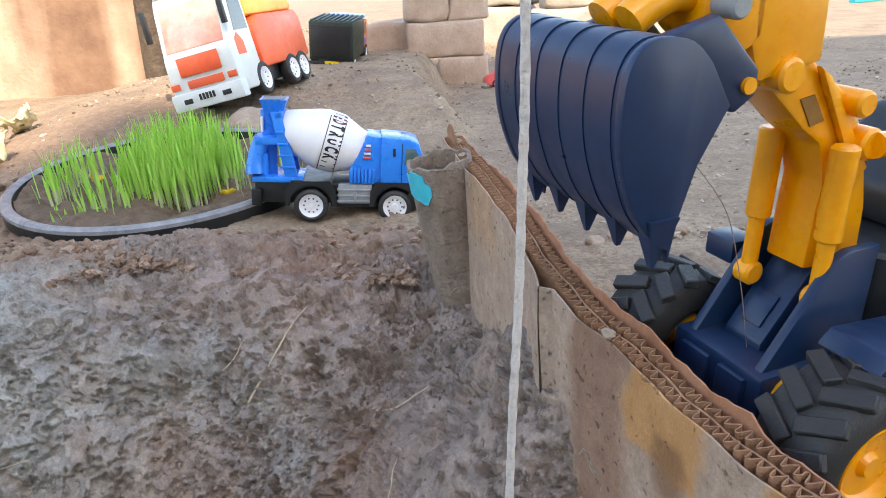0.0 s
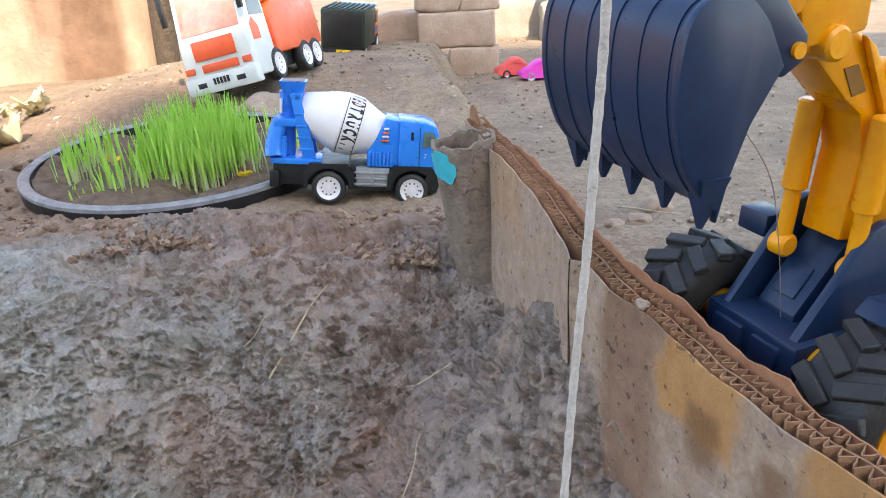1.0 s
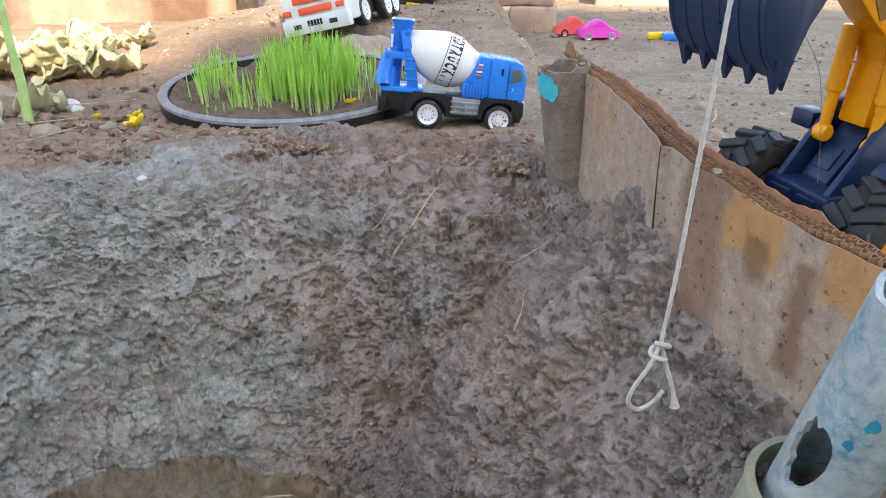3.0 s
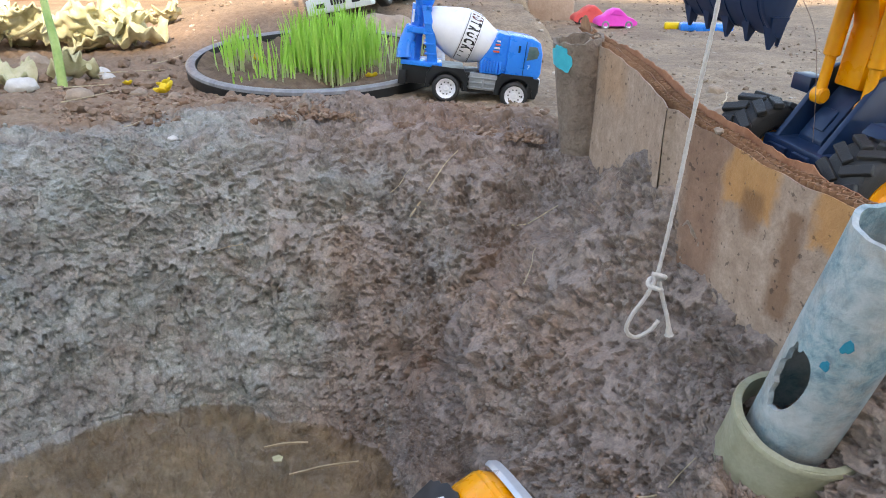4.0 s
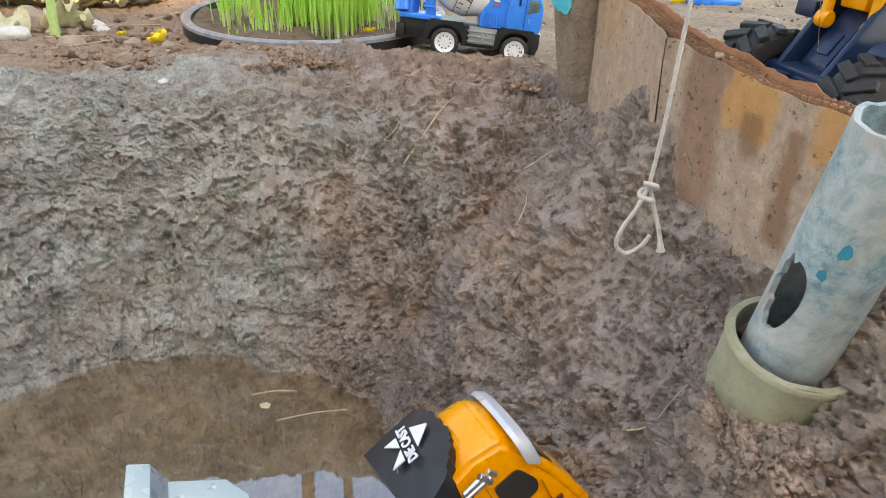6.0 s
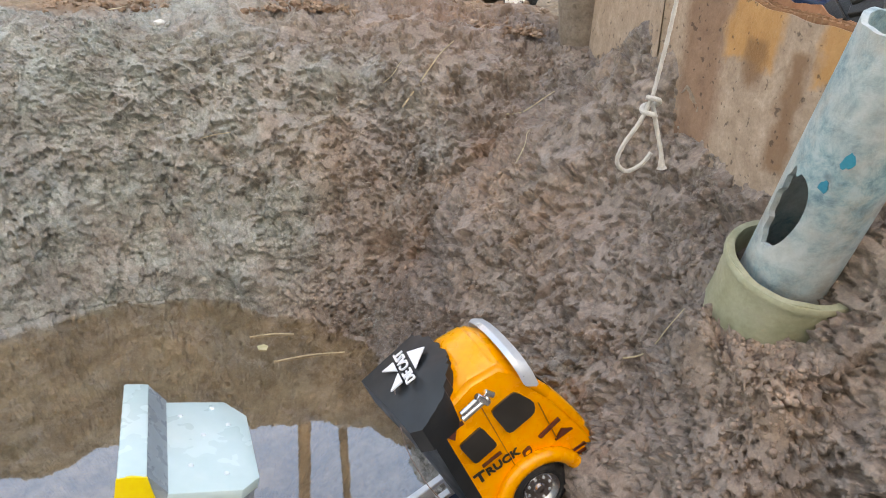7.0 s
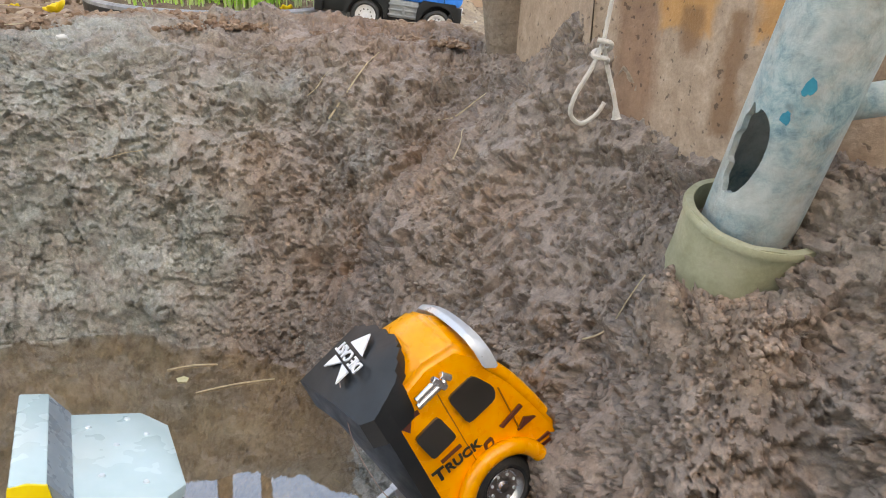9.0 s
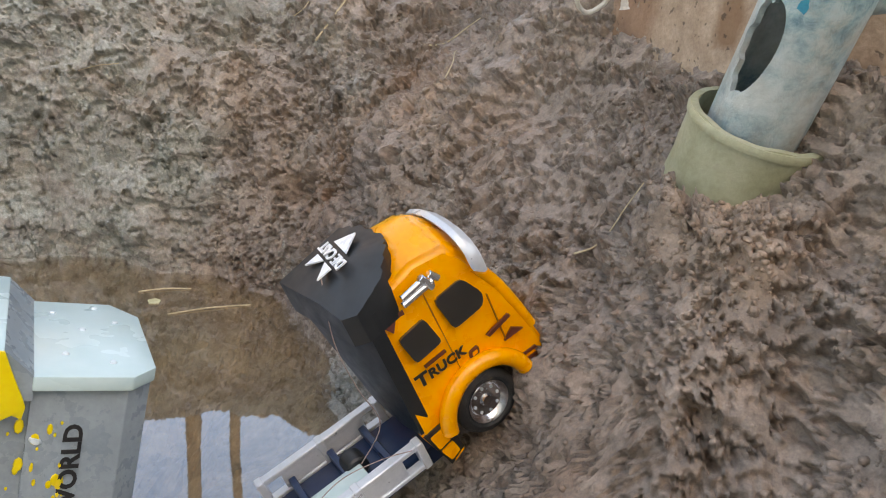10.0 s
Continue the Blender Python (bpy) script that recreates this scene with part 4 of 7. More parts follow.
# ---- blue concrete mixer ----
def build_mixer():
    t = thing("toy_mixer_truck", pose(-0.100, 0.7335, -0.0365, 0, 5.8, 6.2), "blue toy concrete mixer truck with a lettered white drum", "toy truck")
    W = 0.052                       # body from y = 0 (near side) to W
    for x in (-0.0503, 0.0377):
        for s, y in ((-1, 0.006), (1, W - 0.006)):
            wheel(t, (x, y, -0.0042), 0.0180, 0.013, s, M_TYRE, M_WHITE, rim_share=0.70, bolts=10)
    # chassis: sill, wheel arches, underframe
    bm = block(-0.109, 0.062, 0.010, W - 0.010, -0.004, 0.019, 0.002)
    faces_box(bm, -0.030, 0.019, 0.004, W - 0.004, -0.006, 0.019, 0.001)
    part("chassis", bm, M_BLACK, t)
    for x in (-0.0503, 0.0377):
        arch = [(x + 0.0225 * math.cos(a), -0.0042 + 0.0225 * math.sin(a)) for a in np.linspace(math.pi * 1.0, 0, 15)]
        arch += [(x + 0.0268, -0.004), (x + 0.0262, 0.012), (x + 0.020, 0.0225), (x - 0.020, 0.0225), (x - 0.0262, 0.012), (x - 0.0268, -0.004)]
        part("wheel_arch", slab(arch[::-1], "y", -0.0015, W + 0.0015), M_BLACK, t)
    for y0 in (0.001, W - 0.008):
        bm = bmesh.new()
        faces_box(bm, -0.022, 0.013, y0, y0 + 0.007, -0.0015, 0.019, 0.001)
        for k in range(3):
            faces_box(bm, -0.0235, 0.0145, y0 - 0.0012, y0 + 0.008, 0.000 + k * 0.0062, 0.0022 + k * 0.0062, 0.0005, 1)
        faces_box(bm, -0.006, -0.003, y0 - 0.002, y0 + 0.008, 0.001, 0.012, 0.0005, 1)
        part("side_tank", bm, M_GREY, t, "grey ribbed side tank")
    part("rear_bumper", block(-0.112, -0.102, 0.004, W - 0.004, -0.006, 0.012, 0.0015), M_BLACK, t)
    # cab
    cab = [(0.0215, 0.0195), (0.0635, 0.0195), (0.0668, 0.026), (0.0660, 0.050), (0.0615, 0.0645), (0.050, 0.0685), (0.022, 0.0700)]
    cabob = part("cab", slab(cab, "y", 0.000, W, 0.0022), M_BLUE, t)
    part("cab_skirt", slab([(0.046, -0.006), (0.064, -0.006), (0.0675, 0.004), (0.0668, 0.0195), (0.056, 0.0195)], "y", 0.0005, W - 0.0005, 0.001), M_BLACK, t)
    for y, s in ((-0.0004, -1), (W + 0.0004, 1)):
        part("door_window", slab([(0.0465, 0.0415), (0.0595, 0.0455), (0.0612, 0.052), (0.0575, 0.0590), (0.0475, 0.0590)], "y", y - 0.0004, y + 0.0004, 0.0003), surface("tinted_window", (0.05, 0.10, 0.10), (0.12, 0.18, 0.17), 0.1, 60, coat=1.0), t, "tinted side window")
        part("door_seam", slab([(0.0435, 0.0215), (0.0442, 0.0215), (0.0442, 0.064), (0.0435, 0.064)], "y", y - 0.0001, y + 0.0003), M_NAVY, t)
        part("air_slot", slab([(0.0345, 0.050), (0.0372, 0.050), (0.0372, 0.0585), (0.0345, 0.0585)], "y", y - 0.0002, y + 0.0004), M_NAVY, t)
    letters("7", 0.007, Matrix.Translation((0.050, -0.0006, 0.0335)) @ Matrix.Rotation(radians(90), 4, "X"), surface("pale_print", (0.4, 0.6, 0.85), (0.5, 0.7, 0.9), 0.5, 90), t, "door_mark")
    for z in (0.027,):
        part("headlight", block(0.0655, 0.0682, 0.004, 0.014, 0.012, 0.020, 0.0008), M_WHITE, t)
        part("headlight", block(0.0655, 0.0682, W - 0.014, W - 0.004, 0.012, 0.020, 0.0008), M_WHITE, t)
    # support between drum and cab, with its ladder
    sup = [(-0.0105, 0.0195), (0.0225, 0.0195), (0.0225, 0.0690), (0.0075, 0.0705), (0.003, 0.060), (-0.011, 0.033)]
    part("drum_support", slab(sup, "y", 0.003, W - 0.003, 0.0015), M_BLUE, t)
    bm = bmesh.new()
    for k in range(7):
        faces_box(bm, -0.0095 + k * 0.0038, -0.0072 + k * 0.0038, 0.0005, 0.004, 0.0205, 0.036, 0.0004, 1)
    part("support_ribs", bm, M_BLUE, t)
    for k in range(4):
        part("ladder_rung", block(0.0035 + k * 0.0009, 0.0115, 0.0012, 0.0034, 0.047 + k * 0.0042, 0.0490 + k * 0.0042, 0.0003, 1), M_REDORANGE if k % 2 == 0 else M_WHITE, t)
    # drum
    a0, a1 = Vector((-0.0815, W / 2, 0.0740)), Vector((0.0065, W / 2, 0.0490))
    L = (a1 - a0).length
    prof = [(0, 0.0), (0.0165, 0.0), (0.0185, 0.0015), (0.0235, 0.016), (0.0298, 0.034), (0.0318, 0.0425), (0.0322, 0.0445), (0.0316, 0.0460), (0.0322, 0.0475), (0.0318, 0.060), (0.0296, 0.066), (0.0290, 0.0665), (0.0286, 0.068), (0.024, 0.079), (0.0205, L - 0.003), (0.0185, L), (0, L)]
    drum = part("drum", lathe(prof, along(a0, a1), 64), M_WHITE, t)
    m = along(a0, a1)
    inv = m.inverted().to_3x3()
    fr = inv @ Vector((0, -1, 0))
    a_front = math.atan2(fr.y, fr.x)
    up = inv @ Vector((0, 0, 1))
    sgn = 1 if math.sin(math.atan2(up.y, up.x) - a_front) > 0 else -1

    def on_drum(ang, z):
        r = float(np.interp(z, [p[1] for p in prof[2:]], [p[0] for p in prof[2:]])) + 0.0004
        return m @ Vector((r * math.cos(ang), r * math.sin(ang), z))
    # lettering wraps round the drum: each letter is bent on to its surface
    for txt, start, mat, w_letter in (("TRUCK//", 0.70, M_INK, 0.25), ("TED", 1.32, M_DARKRED, 0.20)):
        for k, ch in enumerate(txt):
            cu = bpy.data.curves.new("letter", "FONT")
            cu.body, cu.size, cu.align_x, cu.align_y, cu.resolution_u, cu.offset = ch, 1.0, "CENTER", "CENTER", 2, 0.045
            tmp = new("tmp", cu)
            me = bpy.data.meshes.new_from_object(tmp.evaluated_get(bpy.context.evaluated_depsgraph_get()))
            bpy.data.objects.remove(tmp)
            bm = bmesh.new()
            bm.from_mesh(me)
            for v in bm.verts:
                ang = a_front + sgn * (start - (k + v.co.x * 1.05) * w_letter)
                v.co = on_drum(ang, 0.0550 + v.co.y * 0.0185)
            part("letter", bm, mat, t, flat=True)
    for z0, z1 in ((0.0458, 0.0466), (0.0628, 0.0636)):
        bm = bmesh.new()
        A = [a_front + sgn * x for x in np.linspace(-1.2, 1.15, 40)]
        lo, hi = [bm.verts.new(on_drum(q, z0)) for q in A], [bm.verts.new(on_drum(q, z1)) for q in A]
        for i in range(39):
            bm.faces.new((lo[i], lo[i + 1], hi[i + 1], hi[i]))
        part("drum_stripe", bm, M_INK, t)
    # rear stand, chute and hopper
    bm = bmesh.new()
    for y0 in (0.006, W - 0.011):
        slab([(-0.0905, 0.092), (-0.081, 0.092), (-0.071, 0.060), (-0.064, 0.024), (-0.077, 0.024), (-0.083, 0.058)], "y", y0, y0 + 0.005, 0.0006, bm)
        for z in (0.034, 0.046, 0.058, 0.070):
            faces_box(bm, -0.0835 + (0.05 - z) * 0.12, -0.0655 + (0.03 - z) * 0.28, y0 - 0.0012, y0 + 0.0062, z, z + 0.0022, 0.0004, 1)
    faces_box(bm, -0.086, -0.078, 0.006, W - 0.006, 0.085, 0.092, 0.001)
    part("rear_frame", bm, M_BLUE, t)
    part("rear_deck", block(-0.1105, -0.058, 0.003, W - 0.003, 0.0195, 0.0255, 0.001), M_BLUE, t)
    part("rear_column", rod((-0.094, W / 2, 0.024), (-0.094, W / 2, 0.092), 0.0075, 0.0085, 20), M_BLUE, t)
    part("chute_pivot", rod((-0.0985, 0.012, 0.025), (-0.0985, 0.012, 0.048), 0.0045, seg=16, bevel=0.0006), M_BLUE, t)
    part("chute", hose([(-0.1000, W / 2 - 0.01, 0.0640), (-0.105, W / 2 - 0.013, 0.050), (-0.1075, W / 2 - 0.016, 0.036), (-0.107, W / 2 - 0.018, 0.027)], lambda u: 0.0082 + 0.0015 * u, 14), M_BLUE, t)
    part("chute_bracket", block(-0.107, -0.083, 0.006, W - 0.012, 0.058, 0.0660, 0.0012), M_BLUE, t)
    hop = slab([(-0.0965, W / 2 - 0.010), (-0.0790, W / 2 - 0.010), (-0.0790, W / 2 + 0.010), (-0.0965, W / 2 + 0.010)], "z", 0.088, 0.1030, 0, taper=1.55)
    part("hopper", hop, M_BLUE, t)
    # flat navy sheet on the closed top: the hollow's shade given as colour
    part("hopper_mouth_shade", slab([(-0.099, W / 2 - 0.0125), (-0.0765, W / 2 - 0.0125), (-0.0765, W / 2 + 0.0125), (-0.099, W / 2 + 0.0125)], "z", 0.1032, 0.1034), M_NAVY, t)
    part("rear_sticker", block(-0.1012, -0.0985, 0.0145, 0.0225, 0.070, 0.085, 0.0004, 1), M_WHITE, t, "white printed sticker")


build_mixer()


# ---- amber truck in the pit ----
def frame_from(c, f, u, y):
    m = Matrix.Identity(4)
    for i in range(3):
        m[i][0], m[i][1], m[i][2], m[i][3] = f[i], y[i], u[i], c[i]
    return m


def build_pit_truck():
    f, n, u = Vector((0.767, 0.479, 0.427)), Vector((0.472, -0.872, 0.132)), Vector((-0.435, -0.100, 0.895))
    t = thing("toy_tow_truck", frame_from((-0.050, 0.1144, -0.212), f, u, -n), "amber toy truck stuck nose-up on the mud, rear in water", "toy truck")
    W = 0.064
    # body shell: a stack of side outlines that draws in towards the roof
    side = [(-0.0278, -0.0345), (-0.0278, 0.0400), (-0.0150, 0.0455), (0.0060, 0.0490), (0.0240, 0.0470), (0.0315, 0.0380), (0.0420, 0.0140), (0.0500, -0.0120), (0.0560, -0.0360), (0.0500, -0.0440), (0.0410, -0.0480), (0.0345, -0.0400)]
    arch = [(0.0118 + 0.0245 * math.cos(a), -0.0410 + 0.0245 * math.sin(a)) for a in np.linspace(math.radians(8), math.radians(172), 13)]
    tail = [(-0.0135, -0.0480), (-0.0070, -0.0560), (-0.0200, -0.0600)]
    outline = side[:-1] + arch + [(-0.0140, -0.0480), (-0.0110, -0.0560), (-0.0200, -0.0600)]
    bm = bmesh.new()
    rings = []
    for y, k, top in ((0.0, 1.0, 0.0), (0.0035, 1.0, 0.004), (0.012, 1.0, 0.0090), (W / 2, 1.0, 0.0130), (W - 0.012, 1.0, 0.0100), (W - 0.0035, 1.0, 0.005), (W, 1.0, 0.0)):
        ring = []
        for (a, b) in outline:
            s = smooth(0.0, 0.045, b)
            bulge = 0.004 * (1 - ((b + 0.012) / 0.03) ** 2) if -0.042 < b < 0.018 else 0.0
            yy = y + float(s) * 0.006 * (1 if y < W / 2 else -1 if y > W / 2 else 0)
            bow = 0.004 * (1 - (2 * y / W - 1) ** 2) if a > 0.03 else 0.0
            ring.append(bm.verts.new((a + bow, yy, b + top * float(smooth(0.02, 0.045, b) * smooth(-0.014, 0.012, a)) - 0.004 * float(smooth(0.03, 0.04, b) * smooth(-0.008, -0.02, a)))))
        rings.append(ring)
    nn = len(outline)
    for a, b in zip(rings, rings[1:]):
        for k in range(nn):
            bm.faces.new((a[k], a[(k + 1) % nn], b[(k + 1) % nn], b[k]))
    bm.faces.new(rings[0])
    bm.faces.new(rings[-1][::-1])
    bmesh.ops.recalc_face_normals(bm, faces=bm.faces)
    bmesh.ops.bevel(bm, geom=[e for e in bm.edges if e.calc_face_angle(0) > 0.6 and max(v.co.z for v in e.verts) > -0.047], offset=0.0022, segments=3, affect="EDGES", clamp_overlap=True)
    cab = part("cab", bm, M_AMBER, t)
    # fender lip round the arch
    lip = [(0.0118 + 0.0262 * math.cos(a), -0.0025, -0.0410 + 0.0262 * math.sin(a)) for a in np.linspace(math.radians(14), math.radians(176), 14)]
    part("fender", hose(lip, 0.0046, 10), M_AMBER, t)
    lip2 = [(a, W + 0.0025, b) for a, _, b in lip]
    part("fender", hose(lip2, 0.0046, 10), M_AMBER, t)
    part("hood_ridge", hose([(0.0345, 0.004, 0.0310), (0.0420, 0.0035, 0.0150), (0.0480, 0.003, -0.004), (0.0515, 0.003, -0.018)], 0.0034, 10), M_AMBER, t)
    part("bumper", block(0.041, 0.0575, -0.003, W + 0.003, -0.0500, -0.0400, 0.0025), M_AMBER, t)
    # windows, panels and prints on the near side
    y = lambda b: 0.006 * float(smooth(0.0, 0.045, b))

    def decal(name, pts, mat, off=0.0006, label="", bev=0.0):
        bm_ = bmesh.new()
        lo = [bm_.verts.new((a, y(b) - off, b)) for a, b in pts]
        hi = [bm_.verts.new((a, y(b) + 0.0010, b)) for a, b in pts]
        k_ = len(pts)
        bm_.faces.new(lo), bm_.faces.new(hi[::-1])
        for i in range(k_):
            bm_.faces.new((lo[i], hi[i], hi[(i + 1) % k_], lo[(i + 1) % k_]))
        return part(name, bm_, mat, t, label)

    def rounded(pts, r):
        out = []
        for i, p in enumerate(pts):
            a, b = Vector(pts[i - 1]), Vector(pts[(i + 1) % len(pts)])
            p = Vector(p)
            for q in (0.0, 0.5, 1.0):
                e0, e1 = p + (a - p).normalized() * r, p + (b - p).normalized() * r
                out.append(tuple((1 - q) ** 2 * e0 + 2 * q * (1 - q) * p + q * q * e1))
        return out
    decal("sleeper_window", rounded([(-0.0166, 0.0205), (-0.0005, 0.0228), (0.0025, 0.0075), (-0.0138, 0.0055)], 0.0022), M_GLASSY, label="dark tinted window")
    decal("door_window", rounded([(0.0080, 0.0270), (0.0255, 0.0290), (0.0325, 0.0165), (0.0300, 0.0105), (0.0108, 0.0088)], 0.003), M_GLASSY, label="dark tinted window")
    for a in (0.0050, 0.0340):
        decal("door_seam", [(a, 0.036 - (0.022 if a > 0.02 else 0)), (a + 0.0005, 0.036 - (0.022 if a > 0.02 else 0)), (a + 0.0005, -0.015), (a, -0.015)], surface("amber_shadow_gap", (0.30, 0.10, 0.002), (0.36, 0.12, 0.003), 0.5, 90), 0.0002)
    decal("door_handle", rounded([(0.0125, -0.0075), (0.0185, -0.0068), (0.0180, -0.0112), (0.0120, -0.0118)], 0.0012), M_DARKRED)
    decal("door_handle_pull", rounded([(0.0140, -0.0085), (0.0172, -0.0082), (0.0168, -0.0102), (0.0136, -0.0106)], 0.0006), M_AMBER, 0.0009)
    decal("stripe", [(0.0250, -0.0052), (0.0405, -0.0020), (0.0410, -0.0040), (0.0260, -0.0070)], M_DARKRED)
    decal("stripe", [(0.0330, -0.0150), (0.0455, -0.0150), (0.0395, -0.0105)], M_DARKRED)
    for k in range(2):
        decal("stripe", [(0.0392 + k * 0.0018, -0.0285 - k * 0.0040), (0.0485 + k * 0.0014, -0.0290 - k * 0.0040), (0.0487 + k * 0.0014, -0.0308 - k * 0.0040), (0.0395 + k * 0.0018, -0.0303 - k * 0.0040)], M_DARKRED)
    decal("diamond_mark", [(-0.0165, 0.0375), (-0.0120, 0.0310), (-0.0165, 0.0250), (-0.0205, 0.0310)], M_DARKRED)
    for s, e in ((-0.0245, -0.0215), (-0.0112, -0.0075)):
        decal("print_bar", [(s, 0.0325), (e, 0.0322), (e, 0.0300), (s, 0.0303)], M_DARKRED)
    rot = Matrix.Rotation(radians(90), 4, "X")
    letters("T", 0.0098, Matrix.Translation((-0.0150, -0.0008, -0.0040)) @ rot, M_INK, t, "lettering", 1.2, 0.0003, 0.0003)
    letters("RUCK", 0.0072, Matrix.Translation((0.0000, -0.0008, -0.0040)) @ rot, M_INK, t, "lettering", 1.15, 0.0003, 0.0002)
    decal("print_bar", [(-0.0110, 0.0016), (0.0020, 0.0024), (0.0020, 0.0012), (-0.0110, 0.0004)], M_DARKRED)
    # step with two amber panels on the lower rear
    decal("step_panel", [(-0.0275, -0.0340), (-0.0135, -0.0330), (-0.0105, -0.0540), (-0.0205, -0.0590)], M_INK, 0.0004)
    decal("step_tread", rounded([(-0.0250, -0.0362), (-0.0165, -0.0355), (-0.0155, -0.0440), (-0.0232, -0.0455)], 0.0010), M_AMBER, 0.0014)
    decal("step_tread", rounded([(-0.0228, -0.0475), (-0.0150, -0.0460), (-0.0135, -0.0535), (-0.0198, -0.0560)], 0.0010), M_AMBER, 0.0014)
    # exhaust stack, visor
    stack = part("exhaust_stack", rod((-0.0078, -0.0005, 0.0370), (0.0105, -0.0005, 0.0395), 0.0019, seg=12, bevel=0.0004), M_CHROME, t, "chrome exhaust stack")
    for p, q, r in (((-0.0070, -0.0002, 0.0402), (0.0060, -0.0002, 0.0425), 0.0018), ((0.0050, -0.0008, 0.0450), (0.0090, -0.0008, 0.0365), 0.0020), ((0.0098, -0.0004, 0.0440), (0.0135, -0.0004, 0.0388), 0.0019)):
        part("exhaust_pipe", rod(p, q, r, seg=12, bevel=0.0004), M_CHROME, stack)
    bm = bmesh.new()
    bands = []
    for yy, dz in ((-0.0005, -0.0150), (0.0010, -0.0060), (0.0050, -0.0005), (0.0120, 0.0035), (0.0220, 0.0060), (W / 2, 0.0070), (W - 0.022, 0.0060), (W - 0.012, 0.0035), (W - 0.005, -0.0005), (W, -0.0080)):
        bands.append([bm.verts.new((a, yy, b + dz)) for a, b in ((0.0308, 0.0478), (0.0340, 0.0486), (0.0388, 0.0446), (0.0392, 0.0418), (0.0370, 0.0412), (0.0315, 0.0455))])
    for p, q in zip(bands, bands[1:]):
        for k in range(6):
            bm.faces.new((p[k], p[(k + 1) % 6], q[(k + 1) % 6], q[k]))
    bm.faces.new(bands[0])
    bm.faces.new(bands[-1][::-1])
    bmesh.ops.recalc_face_normals(bm, faces=bm.faces)
    bmesh.ops.bevel(bm, geom=[e for e in bm.edges if e.calc_face_angle(0) > 0.7], offset=0.0007, segments=2, affect="EDGES", clamp_overlap=True)
    part("sun_visor", bm, M_SILVER, t, "silver sun visor")
    part("windscreen", slab([(0.0355, 0.033), (0.0445, 0.013), (0.046, 0.014), (0.0375, 0.036)], "y", 0.008, W - 0.008, 0.0006), M_GLASSY, t)
    # black fairing and rear wall
    bm = bmesh.new()
    top = [(-0.0285, 0.0005), (-0.0104, 0.0040), (0.0008, 0.0145), (0.0060, 0.0254), (0.0053, 0.0481), (-0.0020, 0.0634), (-0.0421, 0.0680), (-0.0370, 0.0239), (-0.0350, 0.0050)]
    jag = []
    for i, (p, q) in enumerate(zip(top, top[1:] + top[:1])):
        k_ = 5 if i < 5 else 1
        for j in range(k_):
            jj = 0.0009 * (1 if j % 2 else -1) if (i < 5 and j) else 0.0
            jag.append((p[0] + (q[0] - p[0]) * j / k_ + jj, p[1] + (q[1] - p[1]) * j / k_))
    hgt = lambda a, b: 0.0490 + 0.0110 * float(smooth(-0.04, 0.004, a)) - 0.0050 * math.exp(-(b / 0.010) ** 2)
    lo, hi = [bm.verts.new((a, b, 0.030)) for a, b in jag], [bm.verts.new((a, b, hgt(a, b))) for a, b in jag]
    mid = bm.verts.new((-0.0200, 0.0400, 0.0575))
    for i in range(len(jag)):
        j = (i + 1) % len(jag)
        bm.faces.new((hi[i], hi[j], mid))
        bm.faces.new((lo[i], lo[j], hi[j], hi[i]))
    bm.faces.new(lo[::-1])
    fair = part("roof_fairing", bm, M_BLACK, t, "matt black roof fairing")
    slope = Matrix.Translation((-0.0170, 0.0400, 0.0592)) @ Matrix.Rotation(radians(-12), 4, "Y") @ Matrix.Rotation(radians(84), 4, "Z")
    letters("DIE CAST", 0.0088, slope, M_WHITE, t, "lettering", 0.85, 0.0004, 0.0002)
    for s, pts in ((1, [(-0.0085, -0.0050), (0.002, -0.0155), (0.0095, -0.0050)]), (-1, [(-0.0105, 0.0050), (-0.0010, 0.0050), (-0.0105, 0.0135)]), (-1, [(0.0010, 0.0050), (0.0105, 0.0050), (0.0105, 0.0135)])):
        bm = bmesh.new()
        vs = [bm.verts.new(slope @ Vector((a, b, 0.0003))) for a, b in pts]
        ws = [bm.verts.new(slope @ Vector((a, b, -0.0006))) for a, b in pts]
        bm.faces.new(vs), bm.faces.new(ws[::-1])
        for i in range(3):
            bm.faces.new((vs[i], ws[i], ws[(i + 1) % 3], vs[(i + 1) % 3]))
        part("fairing_mark", bm, M_WHITE, t, flat=True)
    bm = bmesh.new()
    upper = [(-0.0276, 0.0015), (-0.0345, 0.0200), (-0.0390, 0.0450), (-0.0405, 0.0660), (-0.0200, 0.0640), (-0.0200, 0.0020)]
    lower = [(-0.0276, 0.0015), (-0.0300, 0.0150), (-0.0310, 0.0350), (-0.0310, 0.0500), (-0.0200, 0.0500), (-0.0200, 0.0020)]
    rows = [[bm.verts.new((a + (c - a) * k, b + (d - b) * k, -0.033 + 0.074 * k)) for (a, b), (c, d) in zip(lower, upper)] for k in (0.0, 0.3, 0.6, 0.85, 1.0)]
    for p, q in zip(rows, rows[1:]):
        for k in range(6):
            bm.faces.new((p[k], p[(k + 1) % 6], q[(k + 1) % 6], q[k]))
    bm.faces.new(rows[0][::-1])
    bm.faces.new(rows[-1])
    part("rear_wall", bm, M_BLACK, t, "black cab rear")
    # chassis rails, silver side frames, crane bed
    for y0 in (0.002, 0.052):
        bm = bmesh.new()
        for z0, z1 in ((-0.0400, -0.0368), (-0.0530, -0.0502)):
            faces_box(bm, -0.106, -0.030, y0, y0 + 0.006, z0, z1, 0.0006, 1)
